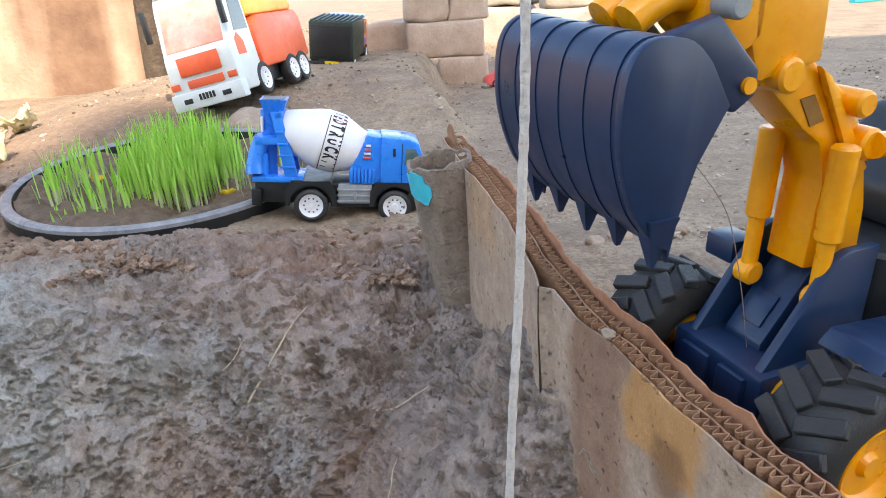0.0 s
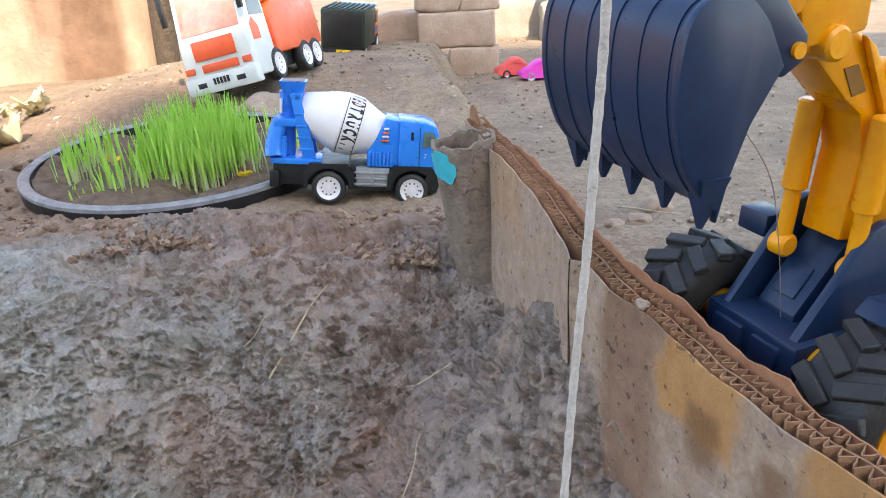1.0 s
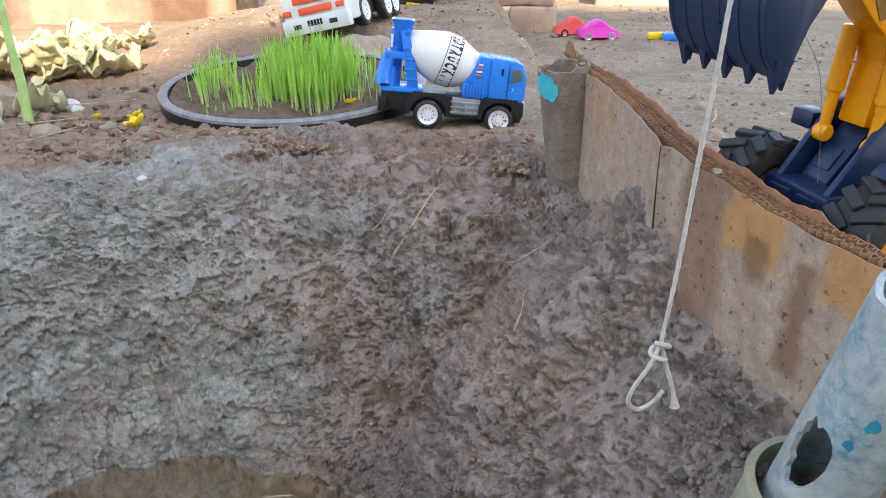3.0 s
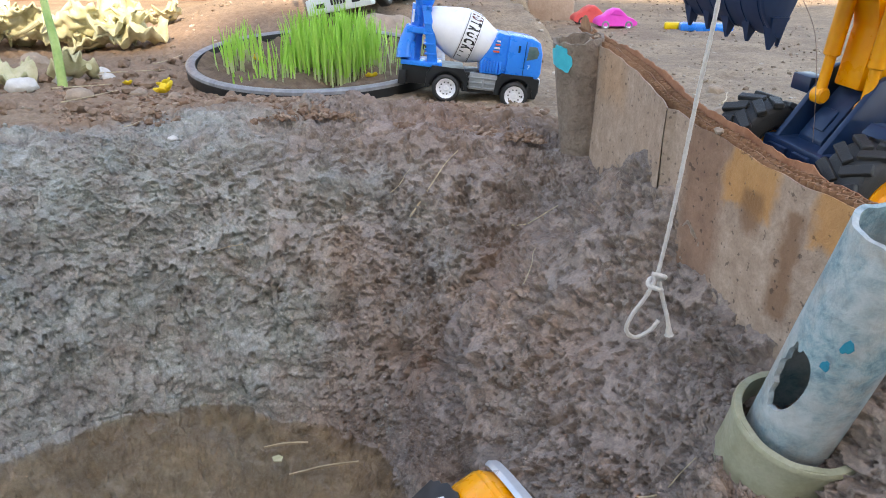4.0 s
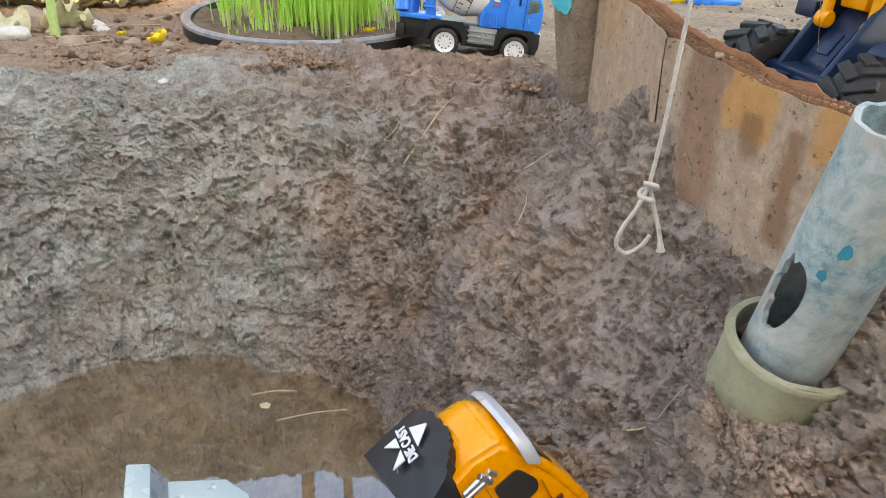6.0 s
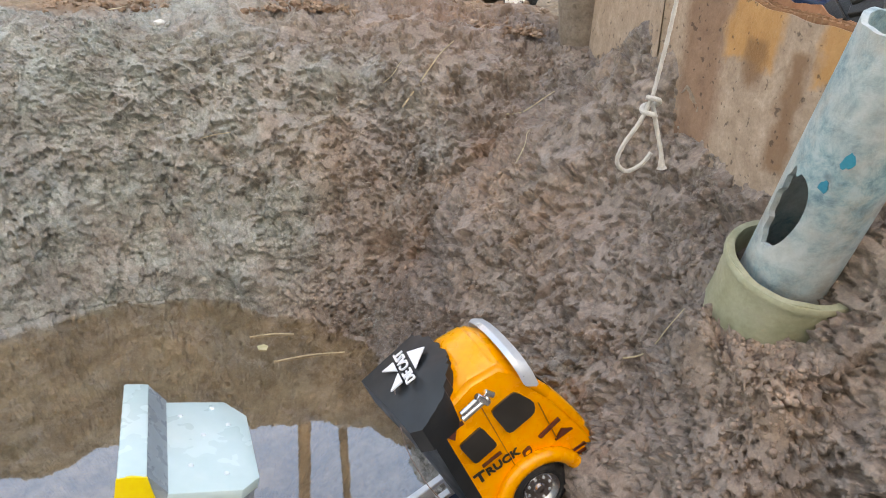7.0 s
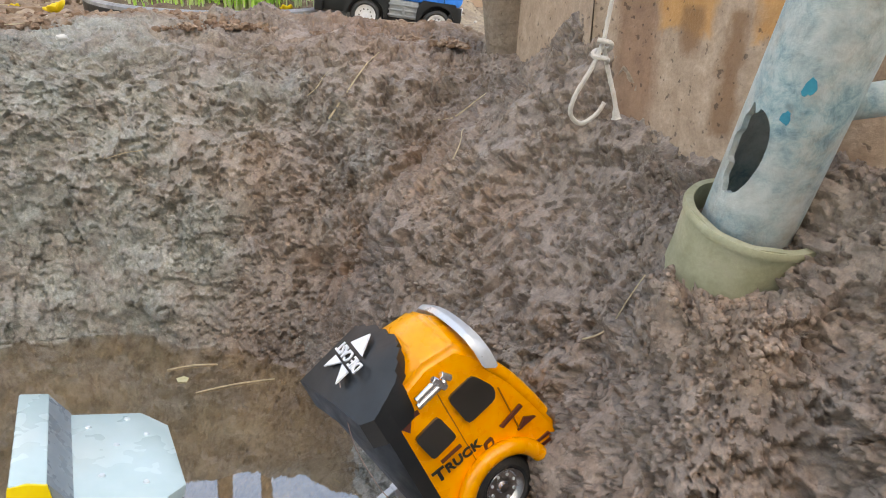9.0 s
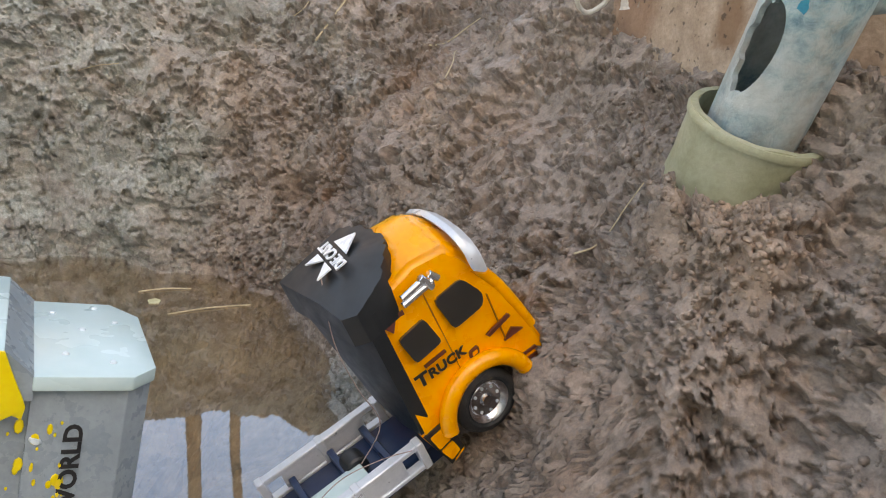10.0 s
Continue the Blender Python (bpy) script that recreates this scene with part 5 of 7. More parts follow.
        for x in (-0.031, -0.068, -0.105):
            faces_box(bm, x - 0.0022, x + 0.0022, y0 - 0.0006, y0 + 0.0066, -0.0535, -0.0364, 0.0006, 1)
        faces_box(bm, -0.094, -0.042, y0 + 0.001, y0 + 0.005, -0.0505, -0.0395, 0.0006, 1)
        part("side_frame", bm, M_SILVER, t, "silver side frame")
    bm = block(-0.150, -0.020, 0.010, 0.050, -0.061, -0.050, 0.001)
    for x in (-0.045, -0.066, -0.09, -0.12):
        faces_box(bm, x - 0.002, x + 0.002, 0.0085, 0.0515, -0.050, -0.044, 0.0006, 1)
    part("chassis", bm, M_NAVY, t)
    part("winch", rod((-0.060, 0.024, -0.045), (-0.060, 0.036, -0.045), 0.0065, seg=20, bevel=0.001), M_BLACK, t)
    part("slider", block(-0.105, -0.058, 0.013, 0.026, -0.049, -0.042, 0.001), M_FLAKE, t)
    wheel(t, (0.0118, 0.0065, -0.0410), 0.0187, 0.013, -1, M_TYRE, M_CHROME, rim_share=0.66, bolts=8)
    wheel(t, (0.0118, W - 0.0065, -0.0410), 0.0187, 0.013, 1, M_TYRE, M_CHROME, rim_share=0.66, bolts=8)
    part("axle", rod((0.0118, 0.004, -0.0410), (0.0118, W - 0.004, -0.0410), 0.003, seg=10), M_BLACK, t)
    part("thread", hose([(-0.0285, 0.0330, 0.0555), (-0.0400, 0.020, 0.030), (-0.0420, 0.014, 0.004), (-0.041, 0.012, -0.020), (-0.058, 0.018, -0.038)], 0.00028, 6), M_THREAD, t, "thin copper thread")
    part("thread", hose([(-0.036, -0.002, -0.034), (-0.052, 0.000, -0.028), (-0.074, 0.008, -0.030), (-0.100, 0.012, -0.041)], 0.00024, 6), M_THREAD, t, "thin copper thread")


build_pit_truck()


# ---- grey tin box in the water ----
def build_tin():
    e, j = Vector((-0.244, 0.112, -0.195)), Vector((-0.206, 0.036, -0.184))
    d = (j - e).normalized()                     # towards the camera, along the long side
    w = (Vector((-0.175, 0.047, -0.191)) - Vector((-0.207, 0.035, -0.184))).normalized()
    w = (w - d * w.dot(d)).normalized()
    up = w.cross(d) * -1
    up = up if up.z > 0 else -up
    # local x = across (w), y = away from the camera (-d), z = up
    y = -d
    t = thing("toy_tipper_body", frame_from(j + w * 0.003, w * 0.92, up, y), "grey toy tipper body standing in the water, splashed with yellow paint", "toy truck part")
    L, W, H = (j - e).length, 0.047, 0.16
    c = 0.010
    top = [(0, 0), (W - c, 0), (W, c), (W, L - 0.016), (W - 0.012, L), (0, L)]
    body = [(0, 0.004), (W - c - 0.001, 0.004), (W - 0.001, c + 0.003), (W - 0.001, L - 0.017), (W - 0.013, L - 0.002), (0, L - 0.002)]
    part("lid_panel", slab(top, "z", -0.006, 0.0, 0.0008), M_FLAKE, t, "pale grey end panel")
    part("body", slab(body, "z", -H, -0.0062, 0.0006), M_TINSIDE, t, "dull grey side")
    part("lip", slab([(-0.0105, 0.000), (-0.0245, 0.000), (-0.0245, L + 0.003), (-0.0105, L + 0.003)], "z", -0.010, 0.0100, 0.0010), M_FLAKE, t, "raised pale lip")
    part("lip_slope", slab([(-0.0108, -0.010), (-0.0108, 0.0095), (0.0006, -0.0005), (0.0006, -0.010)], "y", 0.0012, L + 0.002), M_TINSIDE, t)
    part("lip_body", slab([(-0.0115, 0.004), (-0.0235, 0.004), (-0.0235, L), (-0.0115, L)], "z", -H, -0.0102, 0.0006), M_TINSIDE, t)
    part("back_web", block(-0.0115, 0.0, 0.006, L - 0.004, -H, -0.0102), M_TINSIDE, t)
    # yellow paint: a splash over the lip's end, drips and specks
    part("paint_splash", slab([(-0.0247, 0.0090), (-0.0247, -0.002), (-0.0200, -0.0080), (-0.0150, -0.0135), (-0.0130, -0.019), (-0.0115, -0.027), (-0.0098, -0.017), (-0.0060, -0.0150), (-0.0025, -0.0165), (-0.0015, -0.012), (-0.0030, -0.0080), (-0.0075, 0.0020), (-0.0105, 0.0095), (-0.0180, 0.0102)], "y", -0.0006, 0.0010, 0.0003), M_YELLOW, t, "splash of yellow paint")
    rr = random.Random(3)
    part("paint_drip", slab([(-0.0190, -0.012), (-0.0150, -0.014), (-0.0145, -0.050), (-0.0158, -0.085), (-0.0175, -0.085), (-0.0180, -0.050)], "y", 0.0030, 0.0045, 0.0003), M_YELLOW, t, "yellow paint drip")
    for k in range(22):
        x, z, r = rr.uniform(-0.008, 0.016), rr.uniform(-0.062, -0.020), rr.choice((0.0006, 0.0008, 0.0012, 0.0018))
        part("paint_speck", lathe([(0, -0.0005), (r, -0.0003), (r * 0.8, 0.0003), (0, 0.0006)], pose(x, 0.0038, z, 90, 0, 0) @ Matrix.Diagonal((1, 1 + rr.random(), 1, 1)), 8), M_YELLOW, t)
    part("paint_bead", lathe([(0, -0.0005), (0.0028, -0.0003), (0.0018, 0.0008), (0, 0.0011)], pose(0.0035, 0.0038, -0.0275, 90, 30, 0) @ Matrix.Diagonal((1, 0.6, 1, 1)), 12), M_BUMPERGREY, t)
    letters("WORLD", 0.0098, Matrix.Translation((0.0175, 0.0036, -0.0400)) @ Matrix.Rotation(radians(90), 4, "X") @ Matrix.Rotation(radians(90), 4, "Z"), M_INK, t, "lettering", 1.05, 0.0002, 0.0003)
    for x, yy in ((0.012, 0.022), (0.03, 0.014), (0.02, 0.05), (0.035, 0.06), (0.008, 0.07), (0.027, 0.078)):
        part("water_drop", lathe([(0, 0), (0.0016, 0.0), (0.0012, 0.0006), (0, 0.0009)], pose(x, yy, 0.0), 10), M_BUMPERGREY, t)


build_tin()


# ---- excavator behind the board ----
def build_excavator():
    a, g = Vector((0.401, -0.913, -0.080)).normalized(), Vector((-0.915, -0.402, 0.0)).normalized()
    up = g.cross(a).normalized()
    t = thing("toy_excavator", frame_from((0.132, 0.274, 0.050), g, up, a), "yellow toy wheeled excavator with a navy bucket raised over the board", "toy excavator")
    for x in (0.012, -0.125):
        for s, y in ((-1, -0.047), (1, 0.046)):
            wheel(t, (x, y, -0.0425), 0.0310, 0.031, s, M_TYRE, M_ORANGE, rim_share=0.58, lugs=15, bolts=0, lug_h=0.0024)
    part("axle", rod((0.012, -0.045, -0.0365), (0.012, 0.045, -0.0365), 0.008, seg=16), M_ORANGE, t)
    part("axle", rod((-0.125, -0.045, -0.0365), (-0.125, 0.045, -0.0365), 0.008, seg=16), M_ORANGE, t)
    # blade and front frame
    for y0 in (-0.0245, 0.0120):
        part("side_plate", slab([(-0.030, 0.0185), (-0.0130, 0.0185), (-0.0070, 0.0160), (0.0240, -0.0290), (0.0240, -0.0475), (-0.030, -0.0475)], "y", y0, y0 + 0.0045, 0.0012), M_NAVY, t)
    pan = slab([(-0.020, 0.0060), (-0.0105, 0.0060), (0.0110, -0.0235), (0.0110, -0.030), (-0.020, -0.030)], "y", -0.0155, 0.0040, 0.0012)
    part("front_panel", pan, M_NAVY, t)
    m = Matrix.Translation((0.0035, -0.0058, -0.0125)) @ Matrix.Rotation(radians(54), 4, "Y")
    part("panel_hatch", block(-0.0075, 0.0075, -0.0055, 0.0055, -0.0006, 0.0010, 0.0006, 2, m), M_NAVY, t)
    bm = block(-0.030, 0.0260, -0.0290, 0.0200, -0.0520, -0.0265, 0.0020)
    faces_box(bm, 0.0240, 0.0285, -0.0220, -0.006, -0.0480, -0.0300, 0.001)
    faces_box(bm, 0.0240, 0.0285, -0.0010, 0.0130, -0.0480, -0.0300, 0.001)
    part("front_bumper", bm, M_NAVY, t)
    for y in (-0.040, 0.040):
        part("step", slab([(-0.040, -0.008), (0.004, -0.004), (0.010, -0.010), (-0.040, -0.014)], "y", y - 0.013, y + 0.013, 0.001) if y > 0 else block(-0.012, 0.002, -0.042, -0.026, -0.002, 0.0085, 0.0012), M_NAVY, t)
    part("turntable", rod((-0.065, -0.003, -0.02), (-0.065, -0.003, 0.012), 0.035, seg=36, bevel=0.002), M_BLACK, t)
    part("undercarriage", block(-0.155, -0.02, -0.028, 0.024, -0.050, -0.018, 0.003), M_NAVY, t)
    part("engine_cover", slab([(-0.200, 0.012), (-0.060, 0.012), (-0.060, 0.030), (-0.090, 0.058), (-0.200, 0.060)], "y", -0.042, 0.038, 0.004), M_BLACK, t)
    part("operator_cab", slab([(-0.195, 0.060), (-0.140, 0.060), (-0.146, 0.090), (-0.192, 0.090)], "y", -0.040, -0.004, 0.003), M_ORANGE, t)
    part("cab_glass", slab([(-0.188, 0.066), (-0.1455, 0.066), (-0.150, 0.086), (-0.186, 0.086)], "y", -0.0042, -0.0032), M_GLASSY, t)
    # boom: two cheeks and a box between
    boom = [(-0.0035, 0.0080), (-0.0050, 0.0436), (0.0004, 0.0593), (0.0103, 0.0659), (0.0295, 0.0822), (0.0360, 0.0846), (0.0345, 0.0980), (0.0430, 0.1110), (0.0470, 0.1250), (0.0300, 0.1250), (0.0300, 0.1100), (0.0250, 0.1005), (0.0136, 0.0978), (0.0120, 0.0911), (-0.0100, 0.0760), (-0.0240, 0.0573), (-0.0320, 0.0300), (-0.0340, 0.0040)]
    part("boom", slab(boom, "y", -0.0140, 0.0050, 0.0015), M_ORANGE, t)
    part("boom_rib", slab([(0.0050, 0.0850), (0.0110, 0.0890), (-0.0175, 0.0440), (-0.0235, 0.0480)], "y", 0.0052, 0.0085, 0.0008), M_ORANGE, t)
    part("boom_cheek", slab([(0.0120, 0.0905), (0.0400, 0.0860), (0.0455, 0.1000), (0.0480, 0.1260), (0.0160, 0.1260), (0.0130, 0.1080)], "y", -0.0155, 0.0090, 0.002), M_ORANGE, t)
    # flat brown plate: the slot's inner shade is put into its colour
    part("boom_slot_shade", slab([(0.0150, 0.0775), (0.0085, 0.0785), (0.0015, 0.0685), (0.0080, 0.0670)], "y", 0.0050, 0.0056), surface("shaded_slot_brown", (0.20, 0.09, 0.01), (0.30, 0.14, 0.02), 0.6, 80), t)
    for x, z, r in ((0.0275, 0.0875, 0.0060), (-0.0118, 0.0738, 0.0050), (-0.0190, 0.0582, 0.0062)):
        part("pivot", rod((x, -0.017, z), (x, 0.0120, z), r, seg=24, bevel=0.0012), M_ORANGE, t)
    part("boom_ram", rod((-0.0190, 0.012, 0.0582), (-0.0900, 0.012, 0.0540), 0.0050, seg=18), M_ORANGE, t)
    for y, x0, z0, x1, z1 in ((-0.0150, 0.0035, 0.0005, 0.0025, 0.0620), (0.0120, -0.0050, -0.0018, -0.0043, 0.0600)):
        ram = part("lift_ram", rod((x0 + (x1 - x0) * 0.40, y, z0 + (z1 - z0) * 0.40), (x1, y, z1), 0.0050, seg=20, bevel=0.0008), M_ORANGE, t)
        part("ram_rod", rod((x0, y, z0), (x0 + (x1 - x0) * 0.42, y, z0 + (z1 - z0) * 0.42), 0.0033, seg=16), M_ORANGE, ram)
        part("ram_eye", rod((x0, y - 0.0042, z0), (x0, y + 0.0042, z0), 0.0052, seg=22, bevel=0.0012), M_ORANGE, ram)
    # stick and bucket links
    part("stick", slab([(0.040, 0.100), (0.052, 0.094), (0.066, 0.104), (0.066, 0.122), (0.040, 0.126)], "y", -0.013, 0.009, 0.002), M_ORANGE, t)
    part("link_pin", rod((0.0600, -0.02, 0.1120), (0.0600, 0.018, 0.1120), 0.0042, seg=18, bevel=0.0008), M_GREY, t)
    for y in (-0.0130, 0.0005):
        part("bucket_link", hose([(0.058, y, 0.1130), (0.070, y, 0.1150), (0.080, y, 0.1120), (0.0870, y, 0.1075)], 0.0058, 14), M_ORANGE, t)
    for y in (-0.0240, 0.0130):
        part("bucket_ear", slab([(0.0500, 0.0930), (0.0500, 0.0850), (0.0580, 0.0800), (0.0860, 0.0960), (0.0880, 0.1050), (0.0680, 0.1100)], "y", y, y + 0.0055, 0.0012), M_NAVY, t)
    part("ear_pin", rod((0.0545, -0.022, 0.0885), (0.0545, 0.0200, 0.0885), 0.0026, seg=14), M_ORANGE, t)
    # bucket shell: curved plate with two end plates, ridges and teeth
    bx, bz = 0.0918, 0.0427
    curve = [(0.0005, 0.0050), (0.0055, 0.0080), (0.0139, 0.0191), (0.0195, 0.0376), (0.0189, 0.0561), (0.0119, 0.0640), (0.0000, 0.0632), (-0.0078, 0.0570)]
    fine = []
    for i in range(len(curve) - 1):
        p0, p1, p2, p3 = [Vector(curve[max(0, min(len(curve) - 1, i + d))]) for d in (-1, 0, 1, 2)]
        for k in range(5):
            s = k / 5
            fine.append(tuple(0.5 * (2 * p1 + (p2 - p0) * s + (2 * p0 - 5 * p1 + 4 * p2 - p3) * s * s + (3 * p1 - p0 - 3 * p2 + p3) * s ** 3)))
    fine.append(curve[-1])
    cen = Vector((-0.001, 0.036))

    def shell(y0, y1, k_out, k_in, nm):
        b = bmesh.new()
        ring = [(cen + (Vector(p) - cen) * k_out) for p in fine] + [(cen + (Vector(p) - cen) * k_in) for p in fine[::-1]]
        lo = [b.verts.new((bx + p.x, y0, bz + p.y)) for p in ring]
        hi = [b.verts.new((bx + p.x, y1, bz + p.y)) for p in ring]
        n_ = len(ring)
        for i in range(n_):
            b.faces.new((lo[i], lo[(i + 1) % n_], hi[(i + 1) % n_], hi[i]))
        h = n_ // 2
        for i in range(h - 1):
            b.faces.new((lo[i], lo[n_ - 1 - i], lo[n_ - 2 - i], lo[i + 1]))
            b.faces.new((hi[i], hi[i + 1], hi[n_ - 2 - i], hi[n_ - 1 - i]))
        return part(nm, b, M_NAVY, bucket)
    bucket = new("bucket")
    bucket.parent = t
    shell(-0.0345, 0.0310, 1.0, 0.90, "bucket_shell")
    for k in range(5):
        y = -0.0280 + k * 0.0130
        shell(y - 0.0050, y + 0.0050, 1.016, 0.98, "bucket_ridge")
    plate = [(0.0, 0.0)] + [tuple(cen + (Vector(p) - cen) * 1.02) for p in fine] + [(-0.0160, 0.0451), (-0.0070, 0.0291), (-0.0025, 0.0146)]
    for y0 in (-0.0372, 0.0310):
        part("end_plate", slab([(bx + p, bz + q) for p, q in plate], "y", y0, y0 + 0.0030, 0.0006), M_NAVY, bucket)
    for k in range(5):
        y = -0.0345 + k * 0.0165
        part("tooth", slab([(bx - 0.0015, y - 0.0042), (bx + 0.0090, y - 0.0042), (bx + 0.0090, y + 0.0042), (bx - 0.0015, y + 0.0042)], "z", bz + 0.0150, bz - 0.0015 + 0.001 * (k % 2), 0, taper=0.14), M_NAVY, bucket)
    part("thread", hose([(0.070, 0.018, 0.0650), (0.052, 0.016, 0.045), (0.034, 0.010, 0.012), (0.016, 0.002, -0.024)], 0.00018, 6), M_THREAD, t, "thin dark thread")


build_excavator()


# ---- far toys ----
def build_fire_truck():
    x, y = Vector((-0.20, -0.98, -0.02)).normalized(), Vector((0.95, -0.225, 0.20))
    y = (y - x * y.dot(x)).normalized()
    t = thing("toy_fire_engine", frame_from((-0.384, 1.180, 0.020), x, x.cross(y).normalized(), y), "large white and orange toy fire engine leaning on the path", "toy truck")
    H = 0.063
    cab = [(-0.085, 0.004), (0.0, 0.004), (0.004, 0.020), (0.002, 0.070), (-0.004, 0.090), (-0.020, 0.155), (-0.030, 0.178), (-0.085, 0.186)]
    part("cab", slab(cab, "y", -H, H, 0.006), M_BUMPERGREY, t, "pale grey cab")
    part("roof", slab([(-0.086, 0.178), (-0.022, 0.174), (-0.030, 0.192), (-0.055, 0.200), (-0.086, 0.202)], "y", -H + 0.004, H - 0.004, 0.004), M_WHITE, t, "white roof")
    part("windscreen", slab([(-0.0025, 0.088), (-0.0205, 0.158), (-0.0225, 0.157), (-0.0045, 0.087)], "y", -H + 0.010, H - 0.010, 0.001), surface("red_tinted_window", (0.70, 0.26, 0.20), (0.82, 0.42, 0.35), 0.15, 25, coat=0.8), t, "reddish tinted windscreen")
    part("grille", slab([(0.0035, 0.048), (0.0020, 0.078), (0.0050, 0.078), (0.0065, 0.048)], "y", -H + 0.026, H - 0.024, 0.001), M_REDORANGE, t, "red-orange front panel")
    part("bumper_strip", slab([(0.0040, 0.028), (0.0038, 0.041), (0.0068, 0.041), (0.0070, 0.028)], "y", -H + 0.034, H - 0.026, 0.001), M_REDORANGE, t, "red-orange bumper strip")
    part("bumper", block(-0.010, 0.010, -H - 0.003, H + 0.003, -0.004, 0.024, 0.003), M_BUMPERGREY, t)
    for s in (-1, 1):
        part("headlight", block(0.003, 0.0065, s * (H - 0.010) - 0.008, s * (H - 0.010) + 0.008, 0.030, 0.040, 0.001), M_REDORANGE, t)
        part("fog_lamp", block(0.0095, 0.0105, s * 0.036 - 0.008, s * 0.036 + 0.008, 0.006, 0.014, 0.0008), M_BLACK, t)
        part("side_window", slab([(-0.026, 0.098), (-0.034, 0.150), (-0.074, 0.150), (-0.074, 0.098)], "y", s * H - 0.0006, s * H + 0.0006), M_GLASSY, t)
        part("door_stripe", slab([(-0.018, 0.060), (-0.018, 0.085), (-0.030, 0.095), (-0.045, 0.080), (-0.045, 0.060)], "y", s * H - 0.0006, s * H + 0.0006), M_REDORANGE, t)
        part("mirror", slab([(0.000, 0.110), (0.008, 0.110), (0.004, 0.160), (-0.004, 0.160)], "y", s * (H + 0.006) - 0.004, s * (H + 0.006) + 0.004, 0.001), M_BLACK, t)
    for k in range(5):
        part("print_bar", block(0.0105, 0.0112, -0.014 + k * 0.0062, -0.0098 + k * 0.0062, 0.008, 0.018), M_INK, t)
    part("roof_panel", slab([(-0.024, 0.172), (-0.031, 0.1925), (-0.033, 0.192), (-0.026, 0.171)], "y", -0.035, 0.030, 0.0006), M_CORAL, t)
    part("rear_body", slab([(-0.300, 0.030), (-0.095, 0.030), (-0.095, 0.105), (-0.120, 0.118), (-0.285, 0.118), (-0.300, 0.105)], "y", -H, H, 0.006), M_REDORANGE, t, "red-orange lower body")
    part("tank", slab([(-0.290, 0.118), (-0.098, 0.118), (-0.098, 0.190), (-0.130, 0.200), (-0.270, 0.190)], "y", -H + 0.004, H - 0.004, 0.008), surface("fading_yellow_white_plastic", (0.85, 0.36, 0.02), (0.90, 0.60, 0.20), 0.4, 12), t, "yellow-orange tank")
    part("chassis", block(-0.295, -0.02, -0.045, 0.045, 0.004, 0.034, 0.003), M_BLACK, t)
    for xx in (-0.082, -0.205, -0.252):
        for s in (-1, 1):
            wheel(t, (xx, s * (H - 0.008), 0.014), 0.0275, 0.020, s, M_TYRE, M_WHITE, rim_share=0.68, bolts=8)


build_fire_truck()


def build_refuse_truck():
    x = Vector((0.07, 0.99, 0.07)).normalized()
    y = Vector((-0.99, 0.07, 0.10))
    y = (y - x * y.dot(x)).normalized()
    t = thing("toy_refuse_truck", frame_from((-0.275, 1.735, 0.012), x, x.cross(y).normalized(), y), "toy refuse truck with dark green ribbed box and orange cab", "toy truck")
    part("box", slab([(0.0, 0.018), (0.150, 0.018), (0.150, 0.100), (0.0, 0.106)], "y", -0.052, 0.052, 0.003), M_GREENGREY, t)
    for k in range(9):
        part("roof_rib", block(0.004, 0.148, -0.050 + k * 0.0118, -0.0445 + k * 0.0118, 0.102, 0.1085, 0.001, 1), M_GREENGREY, t)
    part("tailgate", block(-0.004, 0.0005, -0.047, 0.047, 0.024, 0.098, 0.002), M_BLACK, t)
    part("rear_sill", block(-0.008, 0.004, -0.053, 0.053, 0.008, 0.017, 0.001), M_BLACK, t)
    part("plate", block(-0.0095, -0.0078, -0.020, 0.014, 0.010, 0.0175, 0.0005, 1), M_YELLOW, t, "plain yellow plate")
    part("chassis", block(0.0, 0.215, -0.03, 0.03, 0.008, 0.022, 0.002), M_BLACK, t)
    part("cab", slab([(0.160, 0.020), (0.220, 0.020), (0.224, 0.050), (0.216, 0.092), (0.160, 0.096)], "y", -0.048, 0.048, 0.004), surface("orange_plastic", (0.85, 0.20, 0.02), (0.90, 0.26, 0.04), 0.4, 30), t, "orange cab")
    part("cab_roof", block(0.158, 0.210, -0.046, 0.046, 0.096, 0.104, 0.003), M_BLUE, t, "blue cab roof")
    for s in (-1, 1):
        part("side_window", slab([(0.172, 0.060), (0.206, 0.060), (0.202, 0.086), (0.172, 0.088)], "y", s * 0.048 - 0.0006, s * 0.048 + 0.0006), M_GLASSY, t)
        part("door_mark", block(0.176, 0.200, s * 0.0485 - 0.0004, s * 0.0485 + 0.0004, 0.036, 0.052), M_BLUE, t)
        for xx in (0.028, 0.190):
            wheel(t, (xx, s * 0.044, 0.012), 0.0200, 0.014, s, M_TYRE, M_WHITE, rim_share=0.6, bolts=0)


build_refuse_truck()


